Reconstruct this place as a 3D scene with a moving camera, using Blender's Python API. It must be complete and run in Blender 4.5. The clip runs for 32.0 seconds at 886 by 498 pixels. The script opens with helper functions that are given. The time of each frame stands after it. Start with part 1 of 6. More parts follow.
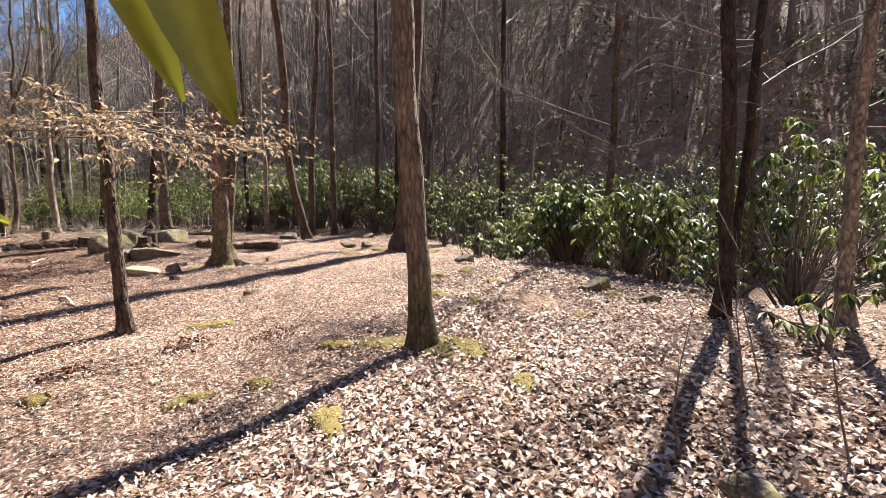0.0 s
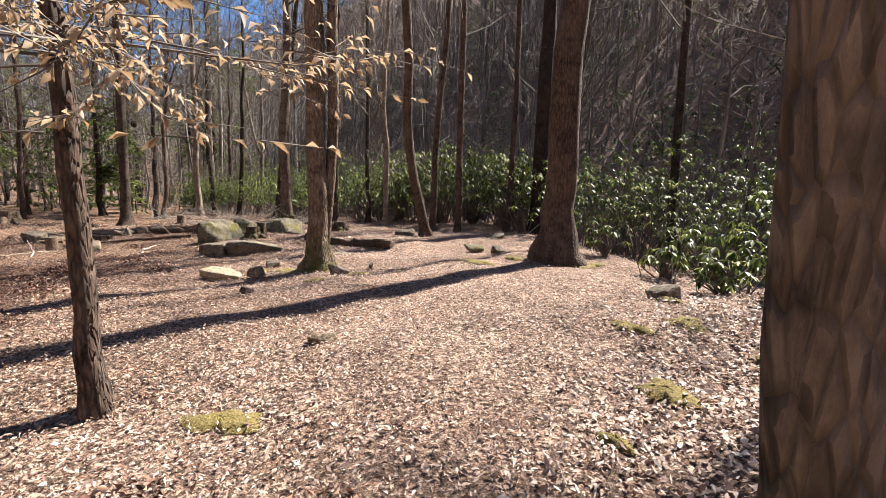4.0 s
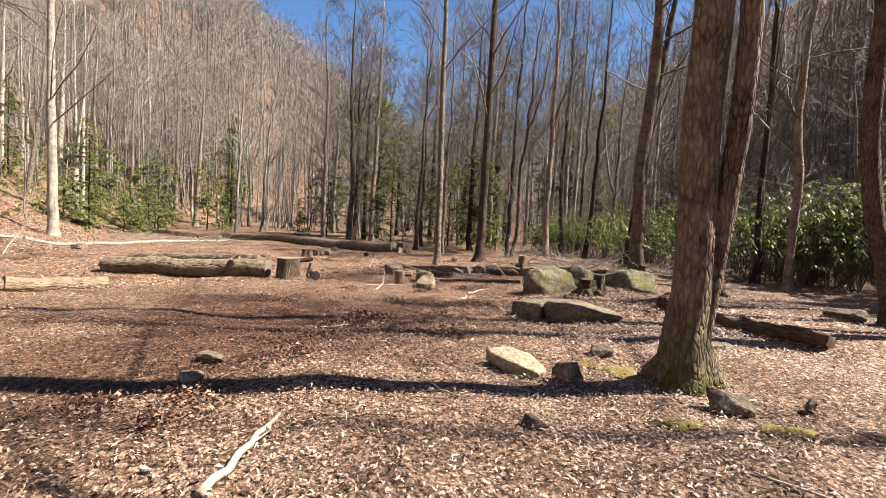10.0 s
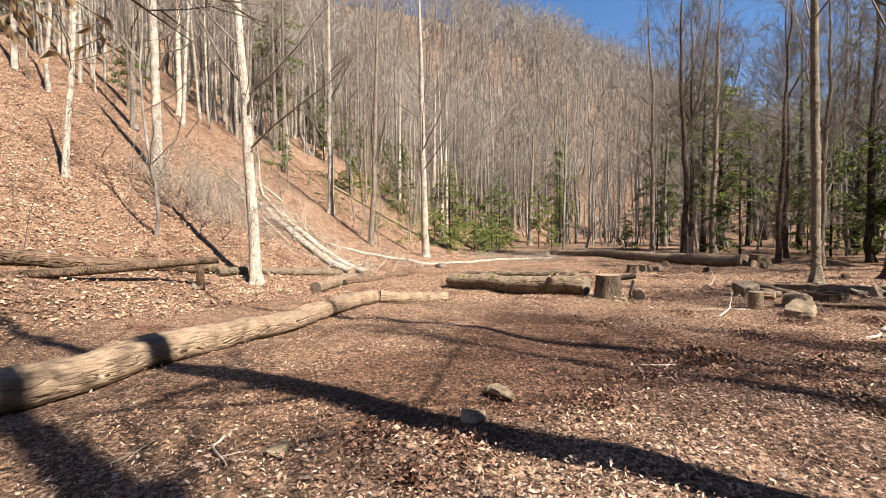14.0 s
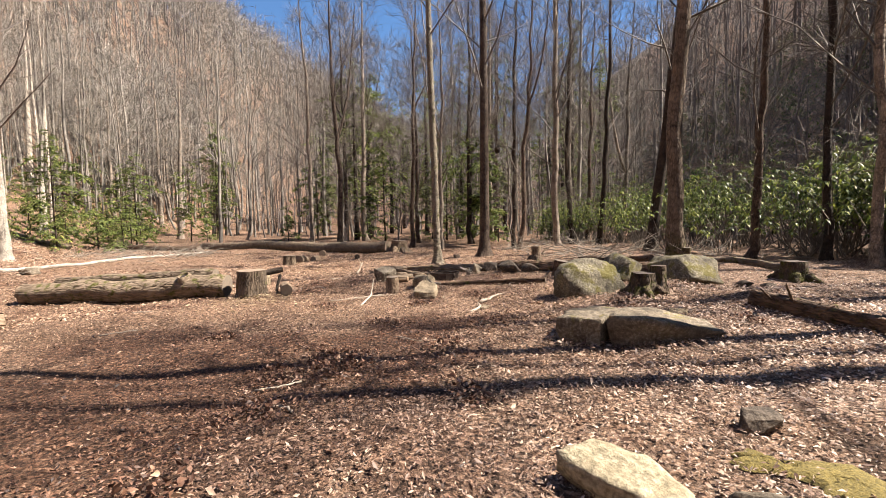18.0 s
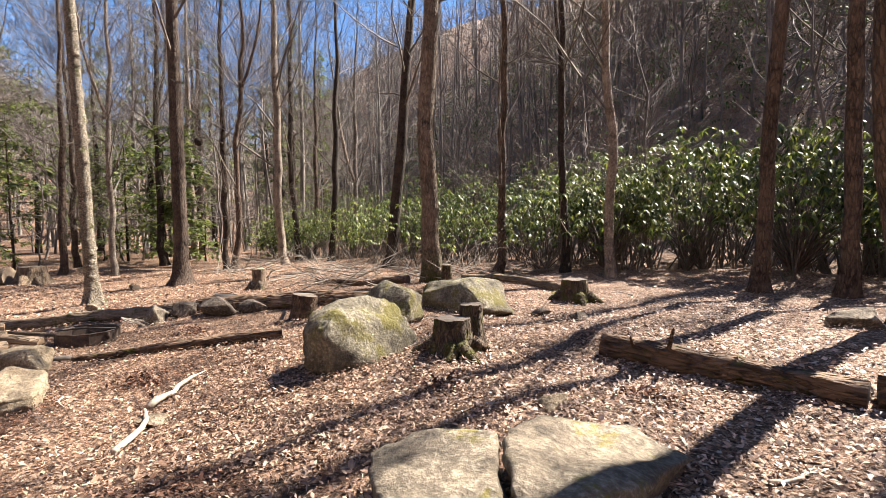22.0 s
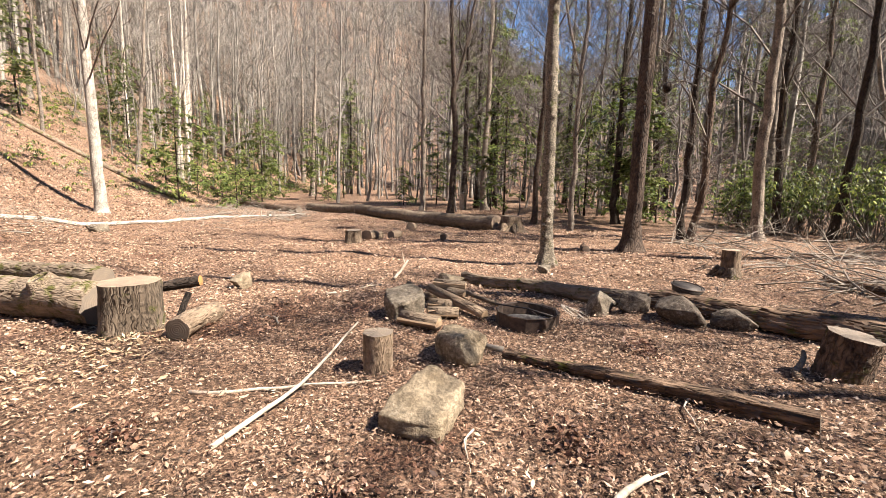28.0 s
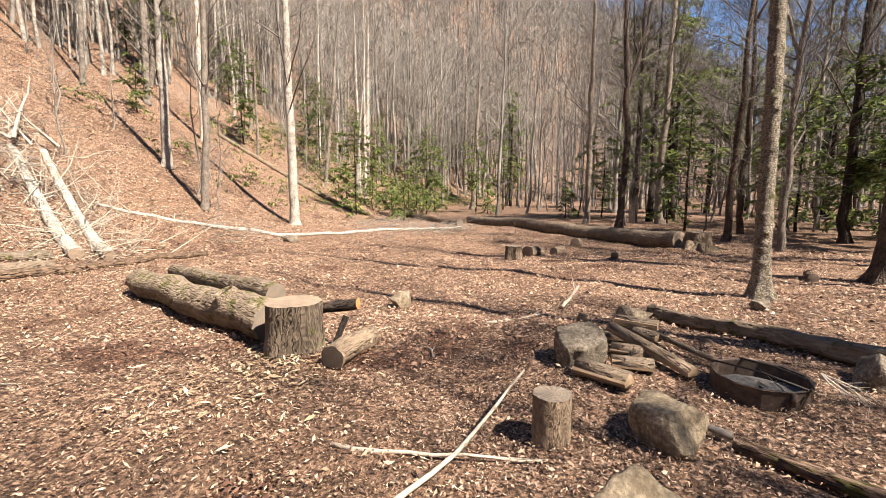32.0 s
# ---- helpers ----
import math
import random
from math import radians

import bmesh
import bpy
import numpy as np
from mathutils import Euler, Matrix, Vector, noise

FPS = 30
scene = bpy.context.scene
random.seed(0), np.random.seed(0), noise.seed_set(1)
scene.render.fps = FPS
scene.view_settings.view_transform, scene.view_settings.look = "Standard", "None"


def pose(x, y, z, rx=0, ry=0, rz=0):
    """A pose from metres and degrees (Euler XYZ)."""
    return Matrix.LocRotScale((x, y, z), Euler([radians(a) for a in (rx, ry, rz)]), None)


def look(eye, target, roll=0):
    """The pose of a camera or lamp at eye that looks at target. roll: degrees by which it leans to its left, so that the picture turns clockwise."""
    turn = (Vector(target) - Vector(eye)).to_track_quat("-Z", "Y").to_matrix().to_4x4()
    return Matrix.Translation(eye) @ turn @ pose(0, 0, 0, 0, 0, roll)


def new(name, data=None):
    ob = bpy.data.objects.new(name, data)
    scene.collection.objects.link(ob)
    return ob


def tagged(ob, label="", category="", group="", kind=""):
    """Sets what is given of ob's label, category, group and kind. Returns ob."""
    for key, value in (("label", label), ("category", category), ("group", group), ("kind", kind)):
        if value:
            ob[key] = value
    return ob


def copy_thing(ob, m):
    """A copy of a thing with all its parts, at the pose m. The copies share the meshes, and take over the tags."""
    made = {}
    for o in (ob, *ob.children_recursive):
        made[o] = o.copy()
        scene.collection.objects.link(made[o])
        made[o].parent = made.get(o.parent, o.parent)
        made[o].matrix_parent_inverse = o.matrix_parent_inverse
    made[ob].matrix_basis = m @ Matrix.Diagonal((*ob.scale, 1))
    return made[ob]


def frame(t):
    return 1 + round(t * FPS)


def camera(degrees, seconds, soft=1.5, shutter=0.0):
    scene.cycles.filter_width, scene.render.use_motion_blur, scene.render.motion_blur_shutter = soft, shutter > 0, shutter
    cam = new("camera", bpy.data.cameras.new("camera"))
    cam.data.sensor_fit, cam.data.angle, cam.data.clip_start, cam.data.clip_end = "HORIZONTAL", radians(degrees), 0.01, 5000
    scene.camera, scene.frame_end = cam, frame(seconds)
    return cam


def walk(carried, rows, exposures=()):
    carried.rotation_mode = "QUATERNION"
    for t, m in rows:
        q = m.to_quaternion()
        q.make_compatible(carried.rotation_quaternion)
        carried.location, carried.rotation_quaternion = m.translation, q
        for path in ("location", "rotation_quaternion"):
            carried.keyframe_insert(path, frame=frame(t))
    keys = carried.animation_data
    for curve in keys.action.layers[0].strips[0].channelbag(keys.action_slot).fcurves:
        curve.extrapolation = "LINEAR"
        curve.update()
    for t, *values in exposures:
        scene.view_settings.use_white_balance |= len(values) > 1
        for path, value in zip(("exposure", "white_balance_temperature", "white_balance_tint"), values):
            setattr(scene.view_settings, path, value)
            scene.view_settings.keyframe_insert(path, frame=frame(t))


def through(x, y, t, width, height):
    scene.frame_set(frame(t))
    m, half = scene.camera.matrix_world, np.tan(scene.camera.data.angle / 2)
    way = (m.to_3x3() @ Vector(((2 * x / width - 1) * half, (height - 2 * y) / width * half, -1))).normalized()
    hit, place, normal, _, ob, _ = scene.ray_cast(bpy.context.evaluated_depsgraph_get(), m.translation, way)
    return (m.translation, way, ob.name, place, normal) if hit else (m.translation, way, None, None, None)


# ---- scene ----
cam = camera(87.5, 32.0, soft=0.8)
PATH = [
    (0, (0.032, -0.009, 1.428), (0.057, 1.860, 1.239), -0.2),
    (0.5, (0.199, 0.359, 1.477), (0.174, 2.228, 1.271), 0.2),
    (1, (0.228, 0.785, 1.498), (0.077, 2.645, 1.271), 0.6),
    (1.5, (0.190, 1.160, 1.474), (-0.138, 2.996, 1.238), 1.3),
    (2, (0.039, 1.537, 1.463), (-0.415, 3.345, 1.228), 1.3),
    (2.5, (-0.149, 1.946, 1.411), (-0.636, 3.749, 1.200), 1.5),
    (4.5, (-0.894, 3.604, 1.430), (-1.303, 5.425, 1.202), 1.1),
    (5, (-1.048, 3.962, 1.415), (-1.313, 5.811, 1.195), 0.7),
    (5.5, (-1.079, 4.191, 1.403), (-1.247, 6.051, 1.179), 0.5),
    (6, (-1.098, 4.411, 1.406), (-1.296, 6.267, 1.181), 0.4),
    (6.5, (-1.169, 4.534, 1.424), (-1.563, 6.361, 1.220), 0.8),
    (7, (-1.331, 4.672, 1.460), (-1.890, 6.462, 1.321), 1.3),
    (7.5, (-1.465, 4.927, 1.443), (-2.232, 6.637, 1.312), 1.6),
    (8, (-1.579, 5.247, 1.440), (-2.593, 6.825, 1.321), 2.3),
    (8.5, (-1.796, 5.518, 1.418), (-2.986, 6.969, 1.308), 2.5),
    (9, (-2.041, 5.792, 1.423), (-3.351, 7.137, 1.324), 2.7),
    (9.5, (-2.345, 6.116, 1.435), (-3.778, 7.329, 1.337), 3.2),
    (10, (-2.634, 6.283, 1.429), (-4.184, 7.341, 1.322), 3.1),
    (10.5, (-2.875, 6.437, 1.413), (-4.519, 7.343, 1.314), 2.9),
    (11, (-3.094, 6.625, 1.401), (-4.789, 7.434, 1.310), 3.0),
    (11.5, (-3.345, 6.742, 1.383), (-5.090, 7.436, 1.300), 2.8),
    (12, (-3.504, 6.823, 1.390), (-5.305, 7.358, 1.315), 2.3),
    (12.5, (-3.557, 6.867, 1.391), (-5.410, 7.177, 1.324), 1.4),
    (13, (-3.579, 6.865, 1.408), (-5.458, 6.918, 1.352), 0.3),
    (13.5, (-3.616, 6.853, 1.374), (-5.489, 6.697, 1.308), -0.4),
    (15.5, (-3.715, 6.791, 1.371), (-5.590, 6.697, 1.276), -2.8),
    (16, (-3.813, 6.930, 1.339), (-5.684, 7.074, 1.226), -2.9),
    (16.5, (-4.105, 7.141, 1.348), (-5.913, 7.650, 1.259), -2.3),
    (17, (-4.304, 7.332, 1.354), (-5.971, 8.198, 1.270), -1.9),
    (17.5, (-4.535, 7.543, 1.354), (-6.113, 8.560, 1.237), -1.3),
    (18, (-4.807, 7.706, 1.315), (-6.354, 8.767, 1.187), -1.0),
    (18.5, (-5.147, 7.910, 1.338), (-6.691, 8.974, 1.208), -1.1),
    (19, (-5.554, 8.137, 1.332), (-7.085, 9.219, 1.200), -1.2),
    (19.5, (-6.037, 8.367, 1.282), (-7.528, 9.506, 1.161), -1.4),
    (20, (-6.419, 8.748, 1.262), (-7.831, 9.985, 1.156), -1.5),
    (20.5, (-6.725, 9.141, 1.287), (-7.994, 10.524, 1.194), -1.6),
    (21, (-6.997, 9.558, 1.320), (-8.039, 11.121, 1.238), -2.0),
    (21.5, (-7.215, 9.937, 1.297), (-8.042, 11.624, 1.219), -1.6),
    (22, (-7.451, 10.248, 1.287), (-8.148, 11.992, 1.194), -0.9),
    (22.5, (-7.716, 10.565, 1.308), (-8.364, 12.327, 1.208), -0.5),
    (23, (-7.972, 10.929, 1.304), (-8.619, 12.692, 1.203), -0.1),
    (23.5, (-8.249, 11.196, 1.302), (-8.899, 12.955, 1.175), 0.1),
    (24, (-8.597, 11.453, 1.313), (-9.298, 13.192, 1.177), 0.1),
    (24.5, (-8.905, 11.715, 1.311), (-9.726, 13.400, 1.160), 0.2),
    (25, (-9.187, 11.935, 1.315), (-10.184, 13.521, 1.152), 0.5),
    (25.5, (-9.415, 12.062, 1.344), (-10.658, 13.459, 1.148), 0.3),
    (26, (-9.483, 12.106, 1.342), (-10.977, 13.223, 1.110), -0.1),
    (26.5, (-9.503, 12.125, 1.337), (-11.169, 12.960, 1.085), -1.0),
    (28.5, (-9.626, 11.667, 1.435), (-11.408, 12.200, 1.164), 1.5),
    (29, (-9.654, 11.617, 1.433), (-11.426, 12.181, 1.162), 1.3),
    (29.5, (-9.694, 11.605, 1.426), (-11.430, 12.244, 1.091), 2.4),
    (30, (-9.801, 11.679, 1.424), (-11.553, 12.280, 1.100), 2.4),
    (30.5, (-9.922, 11.800, 1.439), (-11.719, 12.266, 1.148), 2.1),
    (31, (-10.076, 11.786, 1.433), (-11.910, 12.090, 1.151), 1.6),
    (31.5, (-10.365, 11.774, 1.435), (-12.222, 11.902, 1.170), 0.9),
    (32, (-10.511, 11.781, 1.460), (-12.374, 11.701, 1.225), 0.3),
]
walk(cam, [(t, look(eye, target, roll)) for t, eye, target, roll in PATH], exposures=((0, 2.41, 6250, 10), (5, 2.12, 6150, 10), (7, 2.16, 6250, 10), (9, 2.14, 6500, 10), (13, 1.99, 6550, 10), (16, 2.02, 6550, 10), (19, 2.22, 6500, 10), (23, 2.64, 6350, 10), (26, 2.44, 6400, 10), (29, 2.26, 6500, 10), (32, 2.12, 6500, 10)))

# ---- light ----
SUN_AZ, SUN_EL = 34.3, 51.0          # degrees east of +y, and above the horizon
world = bpy.data.worlds.new("world")
scene.world = world
world.use_nodes = True
wn = world.node_tree
for n in list(wn.nodes):
    wn.nodes.remove(n)
sky = wn.nodes.new("ShaderNodeTexSky")
sky.sky_type = "NISHITA"
sky.sun_disc = False
sky.sun_elevation = radians(SUN_EL)
sky.sun_rotation = radians(SUN_AZ)
sky.air_density, sky.dust_density, sky.ozone_density = 0.8, 0.2, 1.1
sky.altitude = 700
bg = wn.nodes.new("ShaderNodeBackground")
bg.inputs["Strength"].default_value = 0.05
wo = wn.nodes.new("ShaderNodeOutputWorld")
hue = wn.nodes.new("ShaderNodeHueSaturation")
hue.inputs["Saturation"].default_value = 1.18
wn.links.new(sky.outputs[0], hue.inputs["Color"])
wn.links.new(hue.outputs[0], bg.inputs[0])
wn.links.new(bg.outputs[0], wo.inputs[0])
sun_data = bpy.data.lights.new("sun", "SUN")
sun_data.energy, sun_data.angle, sun_data.color = 5.0, radians(0.53), (1.0, 0.89, 0.77)
sun = new("sun", sun_data)
sun_way = Vector((math.sin(radians(SUN_AZ)) * math.cos(radians(SUN_EL)), math.cos(radians(SUN_AZ)) * math.cos(radians(SUN_EL)), math.sin(radians(SUN_EL))))
sun.matrix_world = look((0, 0, 60), Vector((0, 0, 60)) - sun_way)


# ---- materials ----
def shader(name):
    m = bpy.data.materials.new(name)
    m.use_nodes = True
    nt = m.node_tree
    return m, nt, nt.nodes["Principled BSDF"], nt.nodes["Material Output"]


def node(nt, kind, ins=(), **attrs):
    n = nt.nodes.new("ShaderNode" + kind)
    if "op" in attrs:
        n.operation = attrs.pop("op")
    if "blend" in attrs:
        n.blend_type = attrs.pop("blend")
    if "dims" in attrs:
        n.noise_dimensions = attrs.pop("dims")
    if "feature" in attrs:
        n.feature = attrs.pop("feature")
    for k, v in dict(ins).items():
        if isinstance(v, bpy.types.NodeSocket):
            nt.links.new(v, n.inputs[k])
        else:
            n.inputs[k].default_value = v
    return n


def ramp(nt, fac, stops, smooth=False):
    n = nt.nodes.new("ShaderNodeValToRGB")
    n.color_ramp.interpolation = "EASE" if smooth else "LINEAR"
    while len(n.color_ramp.elements) < len(stops):
        n.color_ramp.elements.new(0.5)
    for e, (p, c) in zip(n.color_ramp.elements, stops):
        e.position = p
        e.color = (*c, 1) if len(c) == 3 else c
    nt.links.new(fac, n.inputs[0])
    return n.outputs[0]


def grey(v):
    return (v, v, v)


def mix(nt, fac, a, b, blend="MIX"):
    n = nt.nodes.new("ShaderNodeMixRGB")
    n.blend_type = blend
    for i, v in enumerate((fac, a, b)):
        if isinstance(v, bpy.types.NodeSocket):
            nt.links.new(v, n.inputs[i])
        else:
            n.inputs[i].default_value = v if i == 0 else (*v, 1)
    return n.outputs[0]


def coords(nt, scale=(1, 1, 1), kind="Object"):
    tc = nt.nodes.new("ShaderNodeTexCoord")
    mp = nt.nodes.new("ShaderNodeMapping")
    mp.inputs["Scale"].default_value = scale
    nt.links.new(tc.outputs[kind], mp.inputs[0])
    return mp.outputs[0]


def noise_of(nt, vec, scale, detail=4, rough=0.6):
    n = nt.nodes.new("ShaderNodeTexNoise")
    nt.links.new(vec, n.inputs["Vector"])
    n.inputs["Scale"].default_value, n.inputs["Detail"].default_value, n.inputs["Roughness"].default_value = scale, detail, rough
    return n.outputs[0]


def bump(nt, bsdf, height, strength, distance):
    b = nt.nodes.new("ShaderNodeBump")
    b.inputs["Strength"].default_value, b.inputs["Distance"].default_value = strength, distance
    nt.links.new(height, b.inputs["Height"])
    nt.links.new(b.outputs[0], bsdf.inputs["Normal"])


def up_facing(nt):
    geo = nt.nodes.new("ShaderNodeNewGeometry")
    sep = nt.nodes.new("ShaderNodeSeparateXYZ")
    nt.links.new(geo.outputs["Normal"], sep.inputs[0])
    return sep.outputs[2]


def bark(name, dark, light, moss=0.0, vertical=0.30, patch=None, foot=0.0, furrow=0.65):
    """Furrowed bark along local z, lichen patches, moss where there is some."""
    m, nt, p, _ = shader(name)
    v = coords(nt, (1, 1, vertical))
    w = coords(nt)
    n1 = noise_of(nt, v, 26, 5, 0.65)
    n2 = noise_of(nt, w, 3.5, 3, 0.6)
    n3 = noise_of(nt, w, 45, 3, 0.6)
    vor = nt.nodes.new("ShaderNodeTexVoronoi")
    vor.feature = "DISTANCE_TO_EDGE"
    vor.inputs["Scale"].default_value = 24
    nt.links.new(mix(nt, 0.08, v, nt.nodes.new("ShaderNodeTexNoise").outputs[1]), vor.inputs["Vector"])
    crack = ramp(nt, vor.outputs[0], ((0.0, grey(0.0)), (0.20, grey(1.0))))
    col = ramp(nt, n1, ((0.28, dark), (0.72, light)))
    col = mix(nt, furrow, col, mix(nt, 1.0, col, crack, "MULTIPLY"))
    col = mix(nt, ramp(nt, n2, ((0.35, grey(0.0)), (0.75, grey(0.55)))), col, patch or tuple(min(1, c * 1.45 + 0.016) for c in light))
    info = nt.nodes.new("ShaderNodeObjectInfo")
    col = mix(nt, 1.0, col, ramp(nt, info.outputs["Random"], ((0, grey(0.75)), (1, (1.2, 1.14, 1.08)))), "MULTIPLY")
    if moss:
        mm = ramp(nt, noise_of(nt, w, 5, 4, 0.7), ((0.62 - moss * 0.3, grey(0.0)), (0.72 - moss * 0.25, grey(1.0))))
        if foot:
            sep = nt.nodes.new("ShaderNodeSeparateXYZ")
            nt.links.new(w, sep.inputs[0])
            low = ramp(nt, sep.outputs[2], ((0.02, grey(1.0)), (min(0.99, foot), grey(0.0))))
            mm = mix(nt, 1.0, mm, low, "MULTIPLY")
        col = mix(nt, mm, col, mix(nt, n3, (0.026, 0.03, 0.006), (0.095, 0.09, 0.018)))
    nt.links.new(col, p.inputs["Base Color"])
    p.inputs["Roughness"].default_value = 0.9
    p.inputs["Specular IOR Level"].default_value = 0.25
    bump(nt, p, mix(nt, 1 - 0.7 * furrow, crack, n1), 1.0, 0.035)
    return m


def pale_zone(nt, w):
    """How pale and fresh the litter is: broad by the bank, in drifts elsewhere."""
    sep = nt.nodes.new("ShaderNodeSeparateXYZ")
    nt.links.new(w, sep.inputs[0])
    y = node(nt, "Math", {0: sep.outputs[1], 1: 0.35}, op="MULTIPLY").outputs[0]
    s = node(nt, "Math", {0: sep.outputs[0], 1: y}, op="ADD").outputs[0]
    n = node(nt, "Math", {0: noise_of(nt, w, 0.7, 5, 0.65), 1: 5.0}, op="MULTIPLY").outputs[0]
    s = node(nt, "Math", {0: s, 1: n}, op="ADD").outputs[0]
    s = node(nt, "MapRange", {0: s, 1: -2.6, 2: 1.6}).outputs[0]
    return s


def drift(nt, w):
    """Where leaves lie dark and damp in drifts."""
    at = node(nt, "VectorMath", {0: w, 1: (-9.0, 8.2, 0.0)}, op="SUBTRACT").outputs[0]
    far = node(nt, "VectorMath", {0: at}, op="LENGTH").outputs["Value"]
    damp = node(nt, "MapRange", {0: far, 1: 4.6, 2: 1.0, 3: -0.07, 4: 0.17}).outputs[0]
    n = node(nt, "Math", {0: noise_of(nt, w, 0.55, 6, 0.62), 1: damp}, op="ADD").outputs[0]
    return ramp(nt, n, ((0.50, grey(0.0)), (0.59, grey(0.95))))


def litter_ground():
    m, nt, p, _ = shader("leaf_litter_ground")
    w = coords(nt)
    warp = nt.nodes.new("ShaderNodeTexNoise")
    warp.inputs["Scale"].default_value = 14
    nt.links.new(w, warp.inputs["Vector"])
    wv = mix(nt, 0.09, w, warp.outputs[1])
    leafy, tones, edges = [], [], []
    for sc in (38, 85):
        vo = nt.nodes.new("ShaderNodeTexVoronoi")
        vo.inputs["Scale"].default_value = sc
        nt.links.new(wv, vo.inputs["Vector"])
        sp = nt.nodes.new("ShaderNodeSeparateColor")
        nt.links.new(vo.outputs["Color"], sp.inputs[0])
        leafy.append(vo), tones.append(sp.outputs[0])
    gap = ramp(nt, leafy[0].outputs["Distance"], ((0.45, grey(1.0)), (0.8, grey(0.3))))
    tan = ramp(nt, tones[0], ((0.0, (0.09, 0.05, 0.035)), (0.25, (0.25, 0.155, 0.105)), (0.7, (0.46, 0.32, 0.225)), (1.0, (0.68, 0.53, 0.41))))
    red = ramp(nt, tones[0], ((0.0, (0.035, 0.018, 0.012)), (0.45, (0.115, 0.054, 0.034)), (0.8, (0.22, 0.112, 0.07)), (1.0, (0.44, 0.28, 0.19))))
    pal = ramp(nt, tones[0], ((0.0, (0.16, 0.10, 0.075)), (0.4, (0.44, 0.31, 0.235)), (0.8, (0.70, 0.55, 0.45)), (1.0, (0.84, 0.71, 0.61))))
    fine = ramp(nt, tones[1], ((0.0, (0.07, 0.04, 0.027)), (0.5, (0.29, 0.18, 0.12)), (1.0, (0.58, 0.42, 0.31))))
    col = mix(nt, drift(nt, w), tan, red)
    col = mix(nt, pale_zone(nt, w), col, pal)
    col = mix(nt, 0.26, col, fine)
    crumbs = mix(nt, ramp(nt, noise_of(nt, w, 110, 5, 0.8), ((0.38, grey(0.0)), (0.62, grey(1.0)))), (0.10, 0.058, 0.038), (0.50, 0.335, 0.225))
    col = mix(nt, ramp(nt, noise_of(nt, w, 0.32, 5, 0.6), ((0.52, grey(0.0)), (0.64, grey(0.75)))), col, crumbs)
    col = mix(nt, 0.8, col, gap, "MULTIPLY")
    at = node(nt, "VectorMath", {0: w, 1: (1.15, 5.75, 0.0)}, op="SUBTRACT").outputs[0]
    flat = node(nt, "VectorMath", {0: at, 1: (1.0, 0.75, 0.0)}, op="MULTIPLY").outputs[0]
    reach = node(nt, "VectorMath", {0: flat}, op="LENGTH").outputs["Value"]
    edge = node(nt, "Math", {0: reach, 1: noise_of(nt, w, 2.5, 4)}, op="ADD").outputs[0]
    bare = mix(nt, noise_of(nt, w, 160, 4, 0.8), (0.28, 0.19, 0.13), (0.62, 0.475, 0.36))
    col = mix(nt, ramp(nt, edge, ((0.9, grey(1.0)), (1.25, grey(0.0)))), col, bare)
    col = mix(nt, 1.0, col, ramp(nt, noise_of(nt, w, 3.0, 8, 0.8), ((0.3, grey(0.35)), (0.7, grey(1.3)))), "MULTIPLY")
    col = mix(nt, 1.0, col, (0.76, 0.70, 0.65), "MULTIPLY")
    col = mix(nt, 1.0, col, ramp(nt, noise_of(nt, w, 24, 4, 0.7), ((0.40, grey(0.42)), (0.56, grey(1.12)))), "MULTIPLY")
    nt.links.new(col, p.inputs["Base Color"])
    p.inputs["Roughness"].default_value = 0.85
    p.inputs["Specular IOR Level"].default_value = 0.2
    h = mix(nt, 0.5, leafy[0].outputs["Distance"], leafy[1].outputs["Distance"])
    h = mix(nt, 0.5, h, noise_of(nt, w, 90, 5, 0.8))
    bump(nt, p, h, 1.0, 0.045)
    return m


